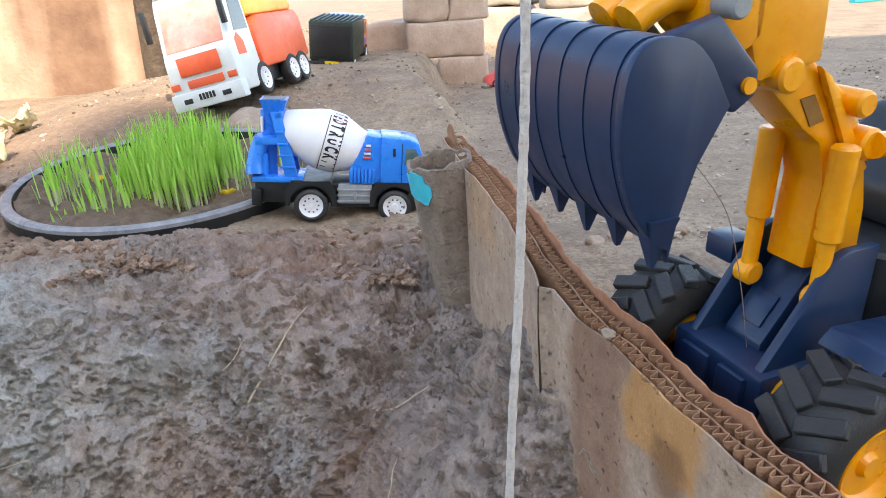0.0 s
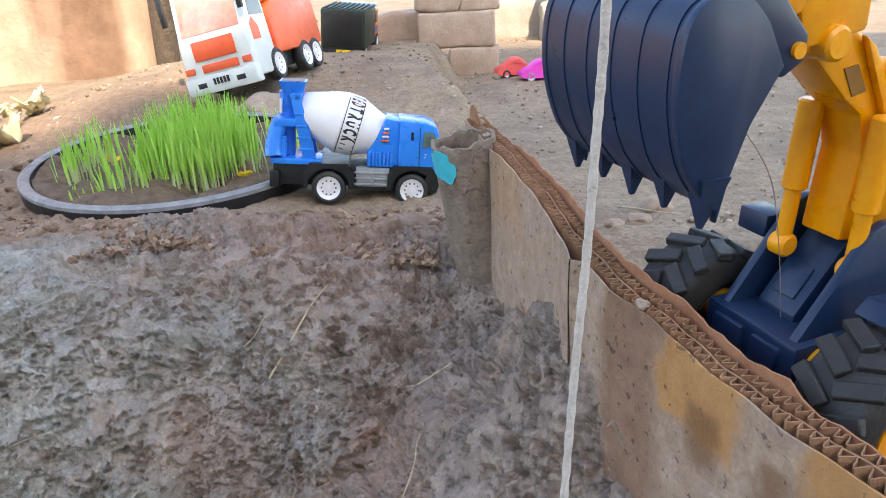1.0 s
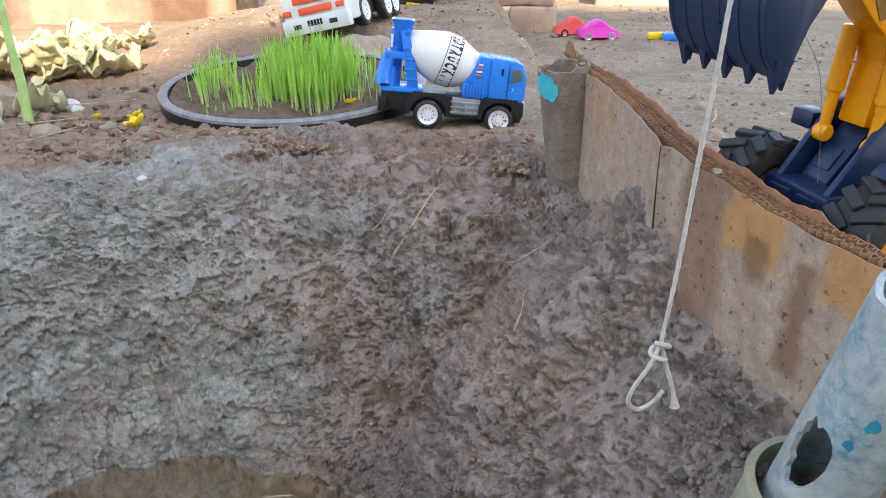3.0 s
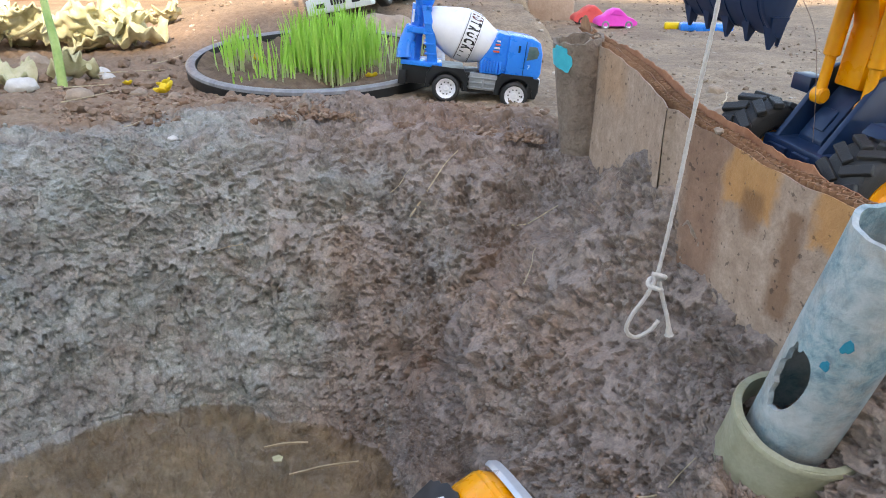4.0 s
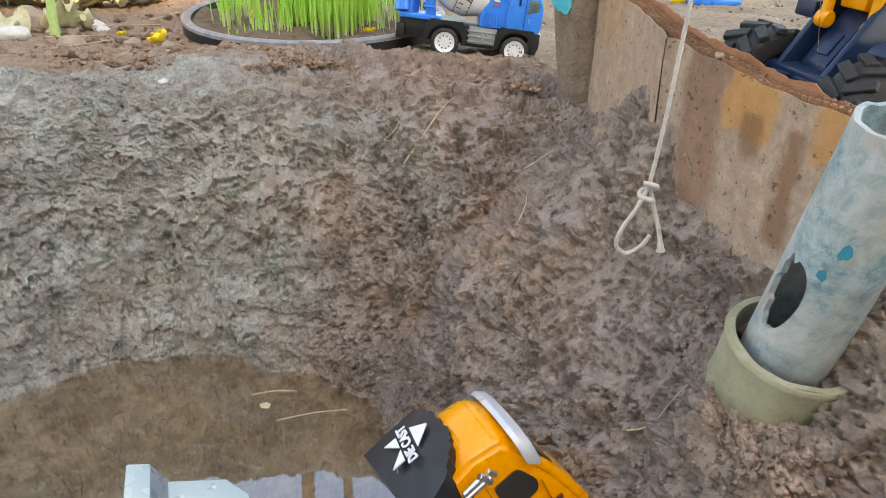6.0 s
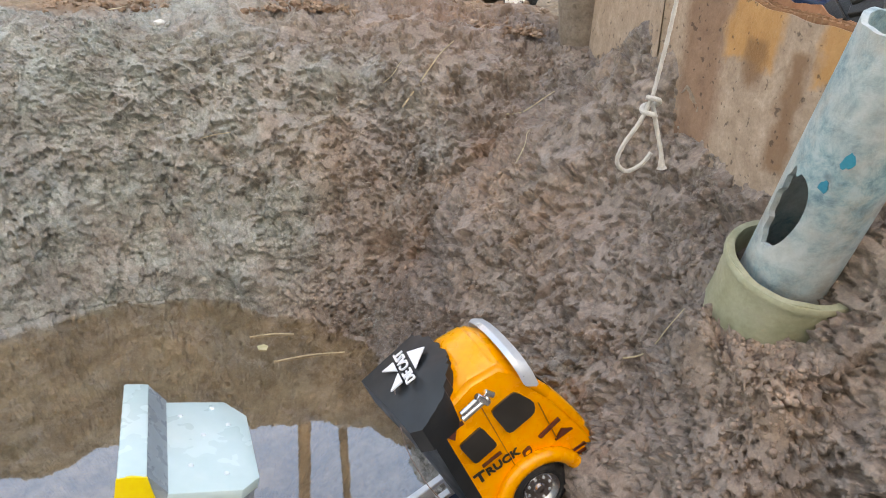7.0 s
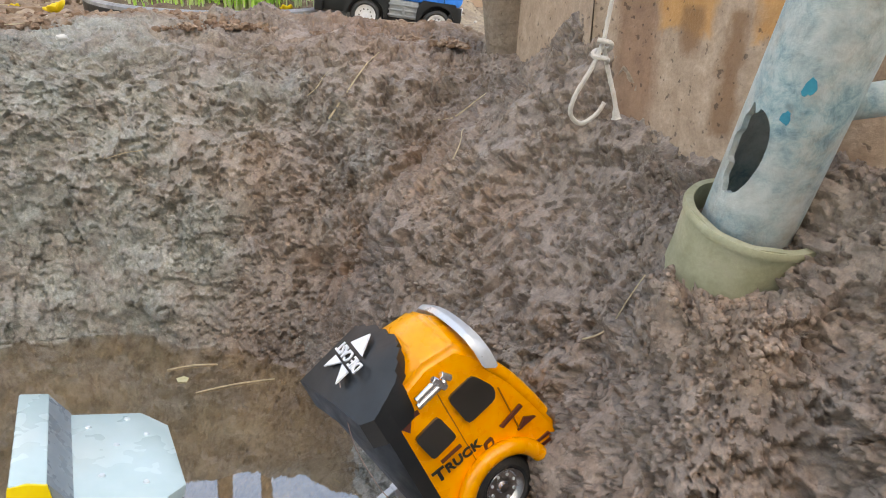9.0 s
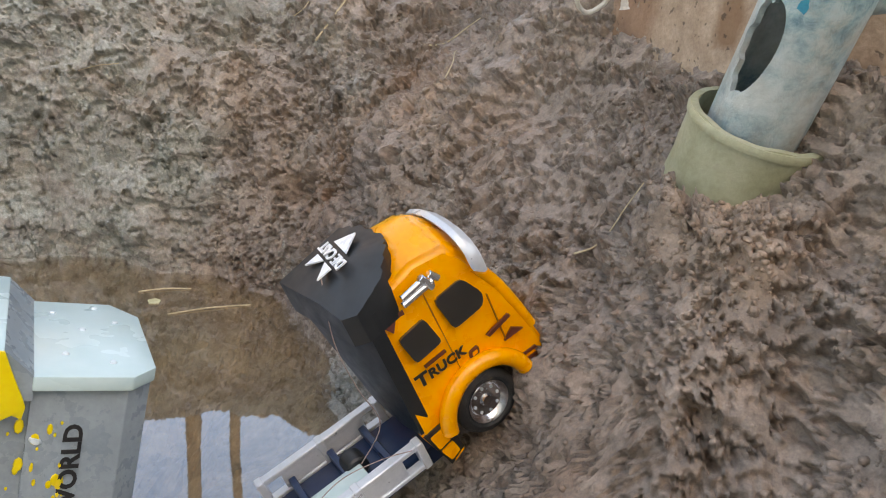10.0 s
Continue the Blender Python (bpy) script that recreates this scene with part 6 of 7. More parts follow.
def small_car(name, at, turn, mat, L, label):
    t = thing(name, pose(at[0], at[1], at[2], 0, 0, turn), label, "toy car", "small toy cars")
    k = L / 0.10
    prof = [(-0.050, 0.012), (-0.049, 0.020), (-0.042, 0.027), (-0.030, 0.032), (-0.020, 0.042), (-0.008, 0.048), (0.006, 0.047), (0.017, 0.039), (0.026, 0.030), (0.040, 0.025), (0.049, 0.018), (0.050, 0.011), (0.040, 0.007), (-0.042, 0.007)]
    bm = bmesh.new()
    rings = []
    for y, s in ((-0.022, 0.90), (-0.019, 0.97), (-0.010, 1.0), (0.010, 1.0), (0.019, 0.97), (0.022, 0.90)):
        rings.append([bm.verts.new((a * k * (0.97 + 0.03 * s), y * k * (1.0 if b < 0.03 else 0.78), (0.007 + (b - 0.007) * s) * k)) for a, b in prof])
    n_ = len(prof)
    for p, q in zip(rings, rings[1:]):
        for i in range(n_):
            bm.faces.new((p[i], p[(i + 1) % n_], q[(i + 1) % n_], q[i]))
    bm.faces.new(rings[0]), bm.faces.new(rings[-1][::-1])
    part("body", bm, mat, t)
    for s in (-1, 1):
        part("side_window", slab([(-0.017 * k, 0.0335 * k), (-0.007 * k, 0.044 * k), (0.006 * k, 0.043 * k), (0.015 * k, 0.0335 * k)], "y", s * 0.0182 * k - 0.0006, s * 0.0182 * k + 0.0006), mat, t)
        for x in (-0.028, 0.029):
            wheel(t, (x * k, s * 0.0190 * k, 0.0095 * k), 0.0100 * k, 0.007 * k, s, M_GREY if mat == M_PINK else M_TYRE, M_CHROME, rim_share=0.6, bolts=0)


small_car("toy_car", (0.195, 1.765, ground_z(0.195, 1.765)), 8, M_PINK, 0.105, "small magenta toy beetle car on the sandy yard")
small_car("toy_car", (0.142, 1.845, ground_z(0.142, 1.845)), 10, M_CORAL, 0.105, "small coral-red toy beetle car beside the magenta one")
small_car("toy_car", (2.10, 4.25, ground_z(2.10, 4.25)), 60, M_CORAL, 0.16, "red toy car on the far yard")


def rough_block(name, c, size, turn, mat, label, category, group="", salt=0):
    bm = block(-size[0] / 2, size[0] / 2, -size[1] / 2, size[1] / 2, 0, size[2], min(size) * 0.10, 3)
    bmesh.ops.subdivide_edges(bm, edges=[e for e in bm.edges if e.calc_length() > min(size) * 0.35], cuts=5, use_grid_fill=True)
    P = np.array([v.co[:] for v in bm.verts])
    d = 0.05 * min(size) * fbm(P + salt * 3.1, 18, 3, 0.5, salt)
    for v, q, s in zip(bm.verts, P, d):
        v.co += Vector((q[0] / size[0], q[1] / size[1], (q[2] - size[2] / 2) / size[2])) * float(s) * 2
    ob = part(name, bm, mat)
    ob.matrix_world = pose(*c, 0, 0, turn)
    return tagged(ob, label, category, group)


def build_blocks():
    z0 = -0.075
    g = "rough stone blocks of the pillar"
    lab = "rough sandstone block in a dry-stacked pillar"
    rough_block("stone_block", (0.045, 2.03, z0), (0.13, 0.16, 0.078), -4, M_ADOBE, lab, "stone block", g, 1)
    rough_block("stone_block", (0.000, 2.04, z0 + 0.080), (0.20, 0.17, 0.088), -3, M_ADOBE, lab, "stone block", g, 2)
    rough_block("stone_block", (-0.055, 2.05, z0 + 0.170), (0.115, 0.17, 0.11), 2, M_ADOBE, "sunlit sandstone block on top of the pillar", "stone block", g, 3)
    rough_block("stone_block", (0.062, 2.05, z0 + 0.170), (0.105, 0.16, 0.10), -3, M_ADOBE, "sunlit sandstone block on top of the pillar", "stone block", g, 4)
    rough_block("stone_block", (-0.18, 2.12, z0 + 0.05), (0.17, 0.16, 0.12), 5, M_ADOBE, lab, "stone block", g, 5)
    g = "rough stone blocks of the far wall"
    far = surface("grey_stone_block", (0.30, 0.26, 0.22), (0.42, 0.37, 0.32), 0.9, 14, relief=0.003, relief_scale=90)
    for k, (x, y, w, h) in enumerate(((0.44, 2.75, 0.26, 0.15), (0.72, 2.80, 0.27, 0.16), (1.01, 2.84, 0.28, 0.15), (0.20, 3.0, 0.30, 0.16))):
        rough_block("stone_block", (x, y, ground_z(x, y) - 0.02), (w, 0.2, h), -3 + 2 * k, far, "grey rough stone block of the far low wall", "stone block", g, 11 + k)
        if k != 1:
            rough_block("stone_block", (x + 0.03, y + 0.01, ground_z(x, y) - 0.02 + h + 0.002), (w * 0.93, 0.18, 0.13), 2 * k - 2, far, "grey rough stone block of the far low wall", "stone block", g, 21 + k)


build_blocks()


# ---- tray of sprouting grass ----
TRAY = pose(-0.350, 0.868, -0.022, 5.4, 0, 0)


def build_tray():
    t = thing("seed_tray", TRAY, "round black tray with a worn grey rim, filled with soil", "tray")
    R = 0.181
    part("shell", lathe([(0, -0.06), (R - 0.012, -0.06), (R - 0.004, -0.002), (R + 0.001, -0.002), (R + 0.001, -0.016), (R + 0.004, -0.016), (R + 0.0045, 0.0), (R - 0.0085, 0.0005), (R - 0.014, -0.05), (0, -0.05)], seg=96), M_BLACK, t)
    part("rim", lathe([(R - 0.0078, 0.0008), (R - 0.004, 0.0030), (R + 0.001, 0.0034), (R + 0.0046, 0.0010), (R + 0.0047, -0.003), (R + 0.0040, -0.0030), (R - 0.0070, 0.0)], seg=96), M_POTRIM, t, "worn grey rim")
    # lumpy soil
    n, q = 60, 120
    r = np.linspace(0, R - 0.010, n)
    a = np.linspace(0, 2 * np.pi, q + 1)
    RR, AA = np.meshgrid(r, a, indexing="ij")
    p = np.stack([RR.ravel() * np.cos(AA.ravel()), RR.ravel() * np.sin(AA.ravel()), np.zeros(RR.size)], 1)
    p[:, 2] = -0.014 + 0.008 * fbm(p, 22, 3, 0.5, 51) + 0.010 * (clods(p, 50, 52) - 0.4) + 0.006 * (clods(p, 110, 53) - 0.4)
    soil = new("soil", grid_mesh("soil", p, q + 1, n))
    soil.data.materials.append(surface("tray_soil", (0.10, 0.065, 0.042), (0.22, 0.15, 0.10), 0.9, 90, relief=0.002, relief_scale=300))
    soil.parent = t
    tagged(soil, "dark crumbly soil")
    # blades
    rr = random.Random(11)
    verts, faces, mats = [], [], []

    def blade(x, y, h, lean, turn, w, pale):
        seg = 5
        base = len(verts)
        dx, dy = math.cos(turn), math.sin(turn)
        sx, sy = -dy, dx
        for k in range(seg + 1):
            s = k / seg
            off = lean * h * s * s
            ww = w * (0.75 + 0.5 * s if s < 0.5 else 1.0 * (1 - ((s - 0.5) / 0.5) ** 2) + 0.08)
            px, py, pz = x + dx * off, y + dy * off, -0.016 + h * s
            cup = w * 0.35
            verts.extend([(px - sx * ww, py - sy * ww, pz), (px + dx * cup, py + dy * cup, pz), (px + sx * ww, py + sy * ww, pz)])
            if k:
                b = base + 3 * (k - 1)
                for j in (0, 1):
                    faces.append((b + j, b + j + 1, b + j + 4, b + j + 3))
                    mats.append(1 if s <= pale else 0)

    def clump(n_, cx, cy, ax, ay, h0, h1, pale=0.3, edge=1.0):
        for _ in range(n_):
            while True:
                u, v = rr.uniform(-1, 1), rr.uniform(-1, 1)
                if u * u + v * v < edge:
                    break
            blade(cx + u * ax, cy + v * ay, rr.uniform(h0, h1) * (1 - 0.2 * (u * u + v * v)), rr.uniform(0.0, 0.20), rr.uniform(0, 6.28), rr.uniform(0.0009, 0.0018), pale if rr.random() < 0.7 else 0.5)
    clump(640, 0.030, -0.030, 0.066, 0.072, 0.060, 0.102)
    clump(45, -0.030, -0.100, 0.030, 0.035, 0.040, 0.070, 0.45)
    clump(70, -0.112, -0.020, 0.026, 0.070, 0.035, 0.072, 0.4)
    clump(18, -0.075, -0.110, 0.035, 0.030, 0.012, 0.030, 0.6)
    clump(50, 0.122, 0.0, 0.042, 0.10, 0.030, 0.080, 0.65)
    clump(30, 0.0, 0.09, 0.12, 0.05, 0.03, 0.07, 0.5)
    me = bpy.data.meshes.new("grass")
    me.from_pydata(verts, [], faces)
    me.materials.append(M_LEAF), me.materials.append(M_STEM)
    me.polygons.foreach_set("material_index", mats)
    me.polygons.foreach_set("use_smooth", [True] * len(faces))
    gr = new("grass", me)
    gr.matrix_world = TRAY
    tagged(gr, "dense young green wheat grass sprouting from the tray", "grass", kind="stuff")


build_tray()


def petals(at, size, turn, label):
    t = bmesh.new()
    for k in range(5):
        a = 2 * math.pi * k / 5
        m = Matrix.Rotation(a, 4, "Z") @ Matrix.Translation((size * 0.35, 0, size * 0.18)) @ Matrix.Rotation(radians(-35), 4, "Y")
        b = bmesh.ops.create_icosphere(t, subdivisions=2, radius=1.0)
        bmesh.ops.transform(t, matrix=m @ Matrix.Diagonal((size * 0.48, size * 0.34, size * 0.16, 1)), verts=b["verts"])
    ob = part("flower", t, M_FLOWER)
    ob.matrix_world = pose(at[0], at[1], at[2] + size * 0.15, 20, 10, turn)
    return tagged(ob, label, "flower", "fallen yellow flowers")


for x, y, s in ((-0.502, 0.690, 0.0185), (-0.525, 0.735, 0.0140), (-0.575, 0.735, 0.009)):
    petals((x, y, ground_z(x, y) + 0.006), s, x * 900, "fallen yellow flower on the loose soil")
for x, y, s in ((-0.258, 0.800, 0.013), (-0.448, 0.880, 0.013)):
    petals((x, y, -0.034 + (y - 0.862) * 0.094), s, x * 700, "yellow flower lying in the tray's soil")


# ---- loose bits on the ground ----
def straw(p, q, r, group="bits of dry straw", lift=0.0055, sag=0.0):
    pts = []
    for k in range(5):
        s = k / 4
        x, y = p[0] + (q[0] - p[0]) * s, p[1] + (q[1] - p[1]) * s
        pts.append((x + 0.002 * math.sin(s * 5), y, ground_z(x, y) + lift + sag * math.sin(math.pi * s)))
    ob = part("straw", hose(pts, lambda u: r * (1 - 0.5 * u), 6), M_STRAW)
    return tagged(ob, "thin piece of dry straw on the mud", "straw", group)


for p, q, r in (((-0.162, 0.474), (-0.117, 0.518), 0.0009), ((-0.062, 0.442), (-0.020, 0.425), 0.0008), ((-0.185, 0.495), (-0.165, 0.508), 0.0005),
                ((-0.100, 0.345), (-0.082, 0.372), 0.0006), ((-0.052, 0.340), (-0.040, 0.375), 0.0005), ((-0.470, 0.520), (-0.462, 0.545), 0.0006),
                ((-0.33, 0.46), (-0.36, 0.452), 0.0005), ((0.02, 0.17), (0.045, 0.150), 0.0006), ((-0.60, 0.62), (-0.57, 0.70), 0.0009), ((-0.66, 0.70), (-0.60, 0.74), 0.0010),
                ((-0.70, 0.80), (-0.58, 0.86), 0.0010), ((0.13, 0.62), (0.17, 0.56), 0.0009), ((0.20, 0.75), (0.23, 0.83), 0.0012), ((-0.62, 0.90), (-0.60, 0.97), 0.0009)):
    straw(p, q, r)
for p, q in (((-0.255, 0.325), (-0.195, 0.350)), ((-0.29, 0.36), (-0.25, 0.372))):
    ob = part("straw", hose([(p[0], p[1], WATER + 0.0006), ((p[0] + q[0]) / 2, (p[1] + q[1]) / 2 + 0.002, WATER + 0.0012), (q[0], q[1], WATER + 0.0005)], 0.0007, 6), M_STRAW)
    tagged(ob, "dry straw floating on the water", "straw", "floating straws")
ob = part("leaf_scrap", slab([(-0.004, -0.003), (0.003, -0.005), (0.005, 0.001), (0.001, 0.005), (-0.005, 0.003)], "z", 0, 0.0008), M_CABBAGE)
ob.matrix_world = pose(-0.272, 0.345, WATER + 0.0002, 0, 0, 20)
tagged(ob, "small pale leaf scrap floating on the water", "leaf")

rs = random.Random(8)
PALE = surface("pale_pebble", (0.55, 0.52, 0.48), (0.70, 0.67, 0.62), 0.7, 120)
for x, y, r, m in ((-0.415, 0.513, 0.0045, PALE), (-0.665, 0.830, 0.013, PALE), (-0.690, 0.775, 0.015, PALE), (-0.64, 0.80, 0.009, PALE), (-0.80, 0.88, 0.024, M_STONE), (-0.60, 0.66, 0.016, M_STONE), (-0.545, 0.70, 0.010, M_STONE), (-0.48, 0.665, 0.009, M_STONE), (-0.70, 0.70, 0.020, PALE), (0.165, 0.62, 0.014, M_STONE), (0.135, 0.56, 0.010, M_STONE), (0.11, 0.54, 0.008, M_STONE), (0.19, 0.58, 0.008, M_STONE), (0.22, 0.86, 0.012, M_STONE)):
    lump(r, (x, y, ground_z(x, y) - r * 0.2), "pebble" if r < 0.012 else "stone", m, "rounded pebble lying on loose soil" if r < 0.012 else "dusty rough stone lying on loose soil", "stone", "loose stones", int(abs(x * 1000)) % 97)
lump(0.060, (-0.285, 1.095, ground_z(-0.285, 1.095) - 0.030), "boulder", M_STONE, "brown clod of earth wedged before the fire engine", "clod", "", 13, 0.8, 4)
for k in range(230):
    x, y = rs.uniform(-0.75, -0.02), rs.uniform(0.60, 0.69)
    if x < -0.42:
        y = rs.uniform(0.55, 0.95)
    if math.hypot(x + 0.355, y - 0.862) < 0.20 or (-0.22 < x and y > 0.69):
        continue
    r = rs.choice((0.003, 0.004, 0.006, 0.009) if x < -0.4 else (0.0020, 0.0028, 0.0038, 0.005))
    lump(r, (x, y, ground_z(x, y) + r * 0.1), "clod", CLOD_MAT if k else (CLOD_MAT := surface("crumbly_soil", (0.19, 0.12, 0.078), (0.34, 0.235, 0.165), 0.95, 140, relief=0.0012, relief_scale=500)), "crumbly clod of brown soil on the pit's lip", "clod", "soil clods on the lip", k % 97, 0.8, 2, 0.55)


# ---- wilted cabbage leaves and stalk ----
def cabbage_leaf(at, size, turn, tilt, salt):
    n = 22
    u = np.linspace(-1, 1, n)
    U, V = np.meshgrid(u, u)
    U, V = U * np.sqrt(1 - V ** 2 / 2), V * np.sqrt(1 - U ** 2 / 2)
    r, a = np.hypot(U, V).ravel(), np.arctan2(V, U).ravel()
    ring = np.stack([np.cos(a), np.sin(a), np.full(a.size, salt * 1.7)], 1)
    frill = 1 + r ** 2 * (0.45 * fbm(ring, 1.3, 3, 0.6, salt) - 0.1)
    p = np.stack([U.ravel() * size * frill, V.ravel() * size * 0.8 * frill, np.zeros(U.size)], 1)
    p[:, 2] = size * 0.16 * r ** 2 + size * (0.42 * fbm(p / size + salt, 1.3, 4, 0.6, salt) + 0.35 * r ** 3 * fbm(ring, 2.6, 2, 0.6, salt + 5))
    me = grid_mesh("leaf", p, n, n)
    me.materials.append(M_CABBAGE)
    ob = new("cabbage_leaf", me)
    md = ob.modifiers.new("thickness", "SOLIDIFY")
    md.thickness = 0.002
    ob.matrix_world = pose(*at, tilt, tilt * 0.4, turn)
    tagged(ob, "wilted pale cabbage leaf in a heap on the soil", "leaf", "wilted cabbage leaves")
    part("midrib", hose([(-size * 0.9, 0, size * 0.22), (-size * 0.3, 0.0, size * 0.03), (size * 0.3, 0, size * 0.03), (size * 0.8, 0, size * 0.2)], lambda s: 0.005 * (1 - 0.6 * s), 8), M_CABBAGE, ob)


for k in range(34):
    x, y = -0.86 + rs.uniform(-0.20, 0.15), 1.16 + rs.uniform(-0.14, 0.12)
    cabbage_leaf((x, y, ground_z(x, y) + rs.uniform(0.008, 0.060)), rs.uniform(0.028, 0.058), rs.uniform(0, 360), rs.uniform(-50, 60), k)
ob = part("onion_stalk", hose([(-0.655, 0.715, ground_z(-0.655, 0.715) - 0.003), (-0.67, 0.74, 0.0), (-0.70, 0.78, 0.05), (-0.725, 0.82, 0.12)], lambda u: 0.0065 - 0.002 * u, 12), surface("green_stalk", (0.20, 0.34, 0.06), (0.42, 0.52, 0.16), 0.4, 30))
tagged(ob, "green onion stalk sticking up from the soil", "plant")
for k in range(3):
    x, y = -0.80 + 0.06 * k, 0.68 + 0.05 * k
    cabbage_leaf((x, y, ground_z(x, y) + 0.012), 0.040, 80 * k, 8, 40 + k)


# ---- far yard odds and ends ----
def far_bits():
    bm = slab([(-0.07, -0.02), (0.0, -0.03), (0.07, -0.015), (0.06, 0.02), (0.0, 0.012), (-0.06, 0.03)], "z", 0, 0.02, 0.006)
    ob = part("toy_part", bm, M_BLUE)
    ob.matrix_world = pose(0.425, 1.775, ground_z(0.425, 1.775) - 0.002, 0, 0, 5)
    tagged(ob, "flat blue plastic toy piece lying on the sand", "toy")
    bm = slab([(-0.03, -0.012), (0.03, -0.010), (0.025, 0.012), (-0.02, 0.016)], "z", 0, 0.018, 0.005)
    ob = part("toy_part", bm, M_YELLOW)
    ob.matrix_world = pose(0.350, 1.795, ground_z(0.350, 1.795) - 0.002, 0, 0, 12)
    tagged(ob, "small yellow plastic toy piece lying on the sand", "toy")
    for k, (x, y) in enumerate(((1.75, 4.3), (1.86, 4.38), (1.95, 4.3))):
        lump(0.07, (x, y, ground_z(x, y) - 0.03), "cloth_scrap", M_BLUE, "crumpled blue cloth on the far yard", "cloth", "blue scraps", 60 + k, 0.6, 3, 0.4)
    ob = part("pipe_piece", rod((2.25, 4.2, ground_z(2.25, 4.2) + 0.02), (2.75, 4.45, ground_z(2.75, 4.45) + 0.02), 0.02, seg=14), M_TURQ)
    tagged(ob, "cyan plastic pipe lying on the far yard", "pipe")


far_bits()


def build_tree(at, h, r, salt, crown):
    rt = random.Random(salt)
    t = thing("tree", pose(*at), "slim dark tree trunk standing by the garden wall", "tree", "trees by the wall")
    pts = [(0, 0, -0.1), (0.01, 0.01, h * 0.25), (-0.015, 0.02, h * 0.5), (0.02, 0.0, h * 0.75), (0.0, 0.03, h)]
    bm = hose(pts, lambda u: r * (1.25 - 0.75 * u), 12, steps=8, wobble=0.06, salt=salt)
    tips = []
    for k in range(9):
        z = h * rt.uniform(0.78, 1.0)
        a, ln = rt.uniform(0, 6.28), rt.uniform(0.35, 0.8)
        q = [(0, 0, z), (ln * 0.4 * math.cos(a), ln * 0.4 * math.sin(a), z + 0.15), (ln * math.cos(a), ln * math.sin(a), z + 0.4)]
        hose(q, lambda u: r * 0.45 * (1 - 0.75 * u), 7, bm, 5)
        tips += [q[1], q[2]]
    part("trunk", bm, M_BARK, t)
    verts, faces = [], []
    for k in range(crown):
        c = rt.choice(tips)
        p = Vector(c) + Vector((rt.gauss(0, 0.2), rt.gauss(0, 0.2), rt.gauss(0.05, 0.16)))
        m = Matrix.Translation(p) @ Euler((rt.uniform(0, 6), rt.uniform(0, 6), rt.uniform(0, 6))).to_matrix().to_4x4()
        b = len(verts)
        verts.extend([tuple(m @ Vector(v)) for v in ((-0.05, 0, 0), (0, -0.02, 0.006), (0.055, 0, 0), (0, 0.02, 0.006))])
        faces.append((b, b + 1, b + 2, b + 3))
    me = bpy.data.meshes.new("crown")
    me.from_pydata(verts, [], faces)
    me.materials.append(surface("tree_leaf", (0.045, 0.08, 0.02), (0.08, 0.13, 0.03), 0.5, 8))
    ob = new("crown", me)
    ob.parent = t


build_tree((-0.735, 1.845, -0.05), 3.6, 0.024, 3, 420)
build_tree((-0.80, 2.75, -0.05), 3.8, 0.028, 4, 420)


# ---- hanging cord ----
def build_gravel():
    rg = np.random.RandomState(4)
    bm = bmesh.new()
    bmesh.ops.create_icosphere(bm, subdivisions=1, radius=1.0)
    V = np.array([v.co[:] for v in bm.verts])
    F = np.array([[v.index for v in f.verts] for f in bm.faces])
    bm.free()
    n = 7000
    x, y = rg.uniform(-0.75, 1.3, n), 0.55 + 2.6 * rg.uniform(0, 1, n) ** 1.6
    keep = (np.hypot(x + 0.35, y - 0.868) > 0.195) & ((x > board_x(y) + 0.03) | (y > 0.60))
    x, y = x[keep], y[keep]
    z = land(x, y)
    r = 0.0009 + 0.0040 * rg.uniform(0, 1, len(x)) ** 5 + 0.0006 * y
    verts, faces = [], []
    for k in range(len(x)):
        q = V * (r[k] * rg.uniform(0.6, 1.3, (len(V), 1))) * np.array([1.0, rg.uniform(0.6, 1.0), 0.62])
        a = rg.uniform(0, 6.28)
        q = np.stack([q[:, 0] * math.cos(a) - q[:, 1] * math.sin(a), q[:, 0] * math.sin(a) + q[:, 1] * math.cos(a), q[:, 2]], 1)
        verts.append(q + np.array([x[k], y[k], z[k] + r[k] * 0.25]))
        faces.append(F + k * len(V))
    me = bpy.data.meshes.new("gravel")
    me.from_pydata(np.concatenate(verts).tolist(), [], np.concatenate(faces).tolist())
    m, nt, b = node_mat("grit")
    g = nt.nodes.new("ShaderNodeNewGeometry")
    nt.links.new(ramp(nt, g.outputs["Random Per Island"], [(0.0, (0.17, 0.12, 0.085)), (0.4, (0.28, 0.21, 0.15)), (0.75, (0.38, 0.30, 0.225)), (1.0, (0.52, 0.46, 0.39))]), b.inputs["Base Color"])
    b.inputs["Roughness"].default_value = 0.9
    me.materials.append(m)
    tagged(new("gravel", me), "scattered grit and small brown crumbs on the sandy ground", "gravel", kind="stuff")


build_gravel()


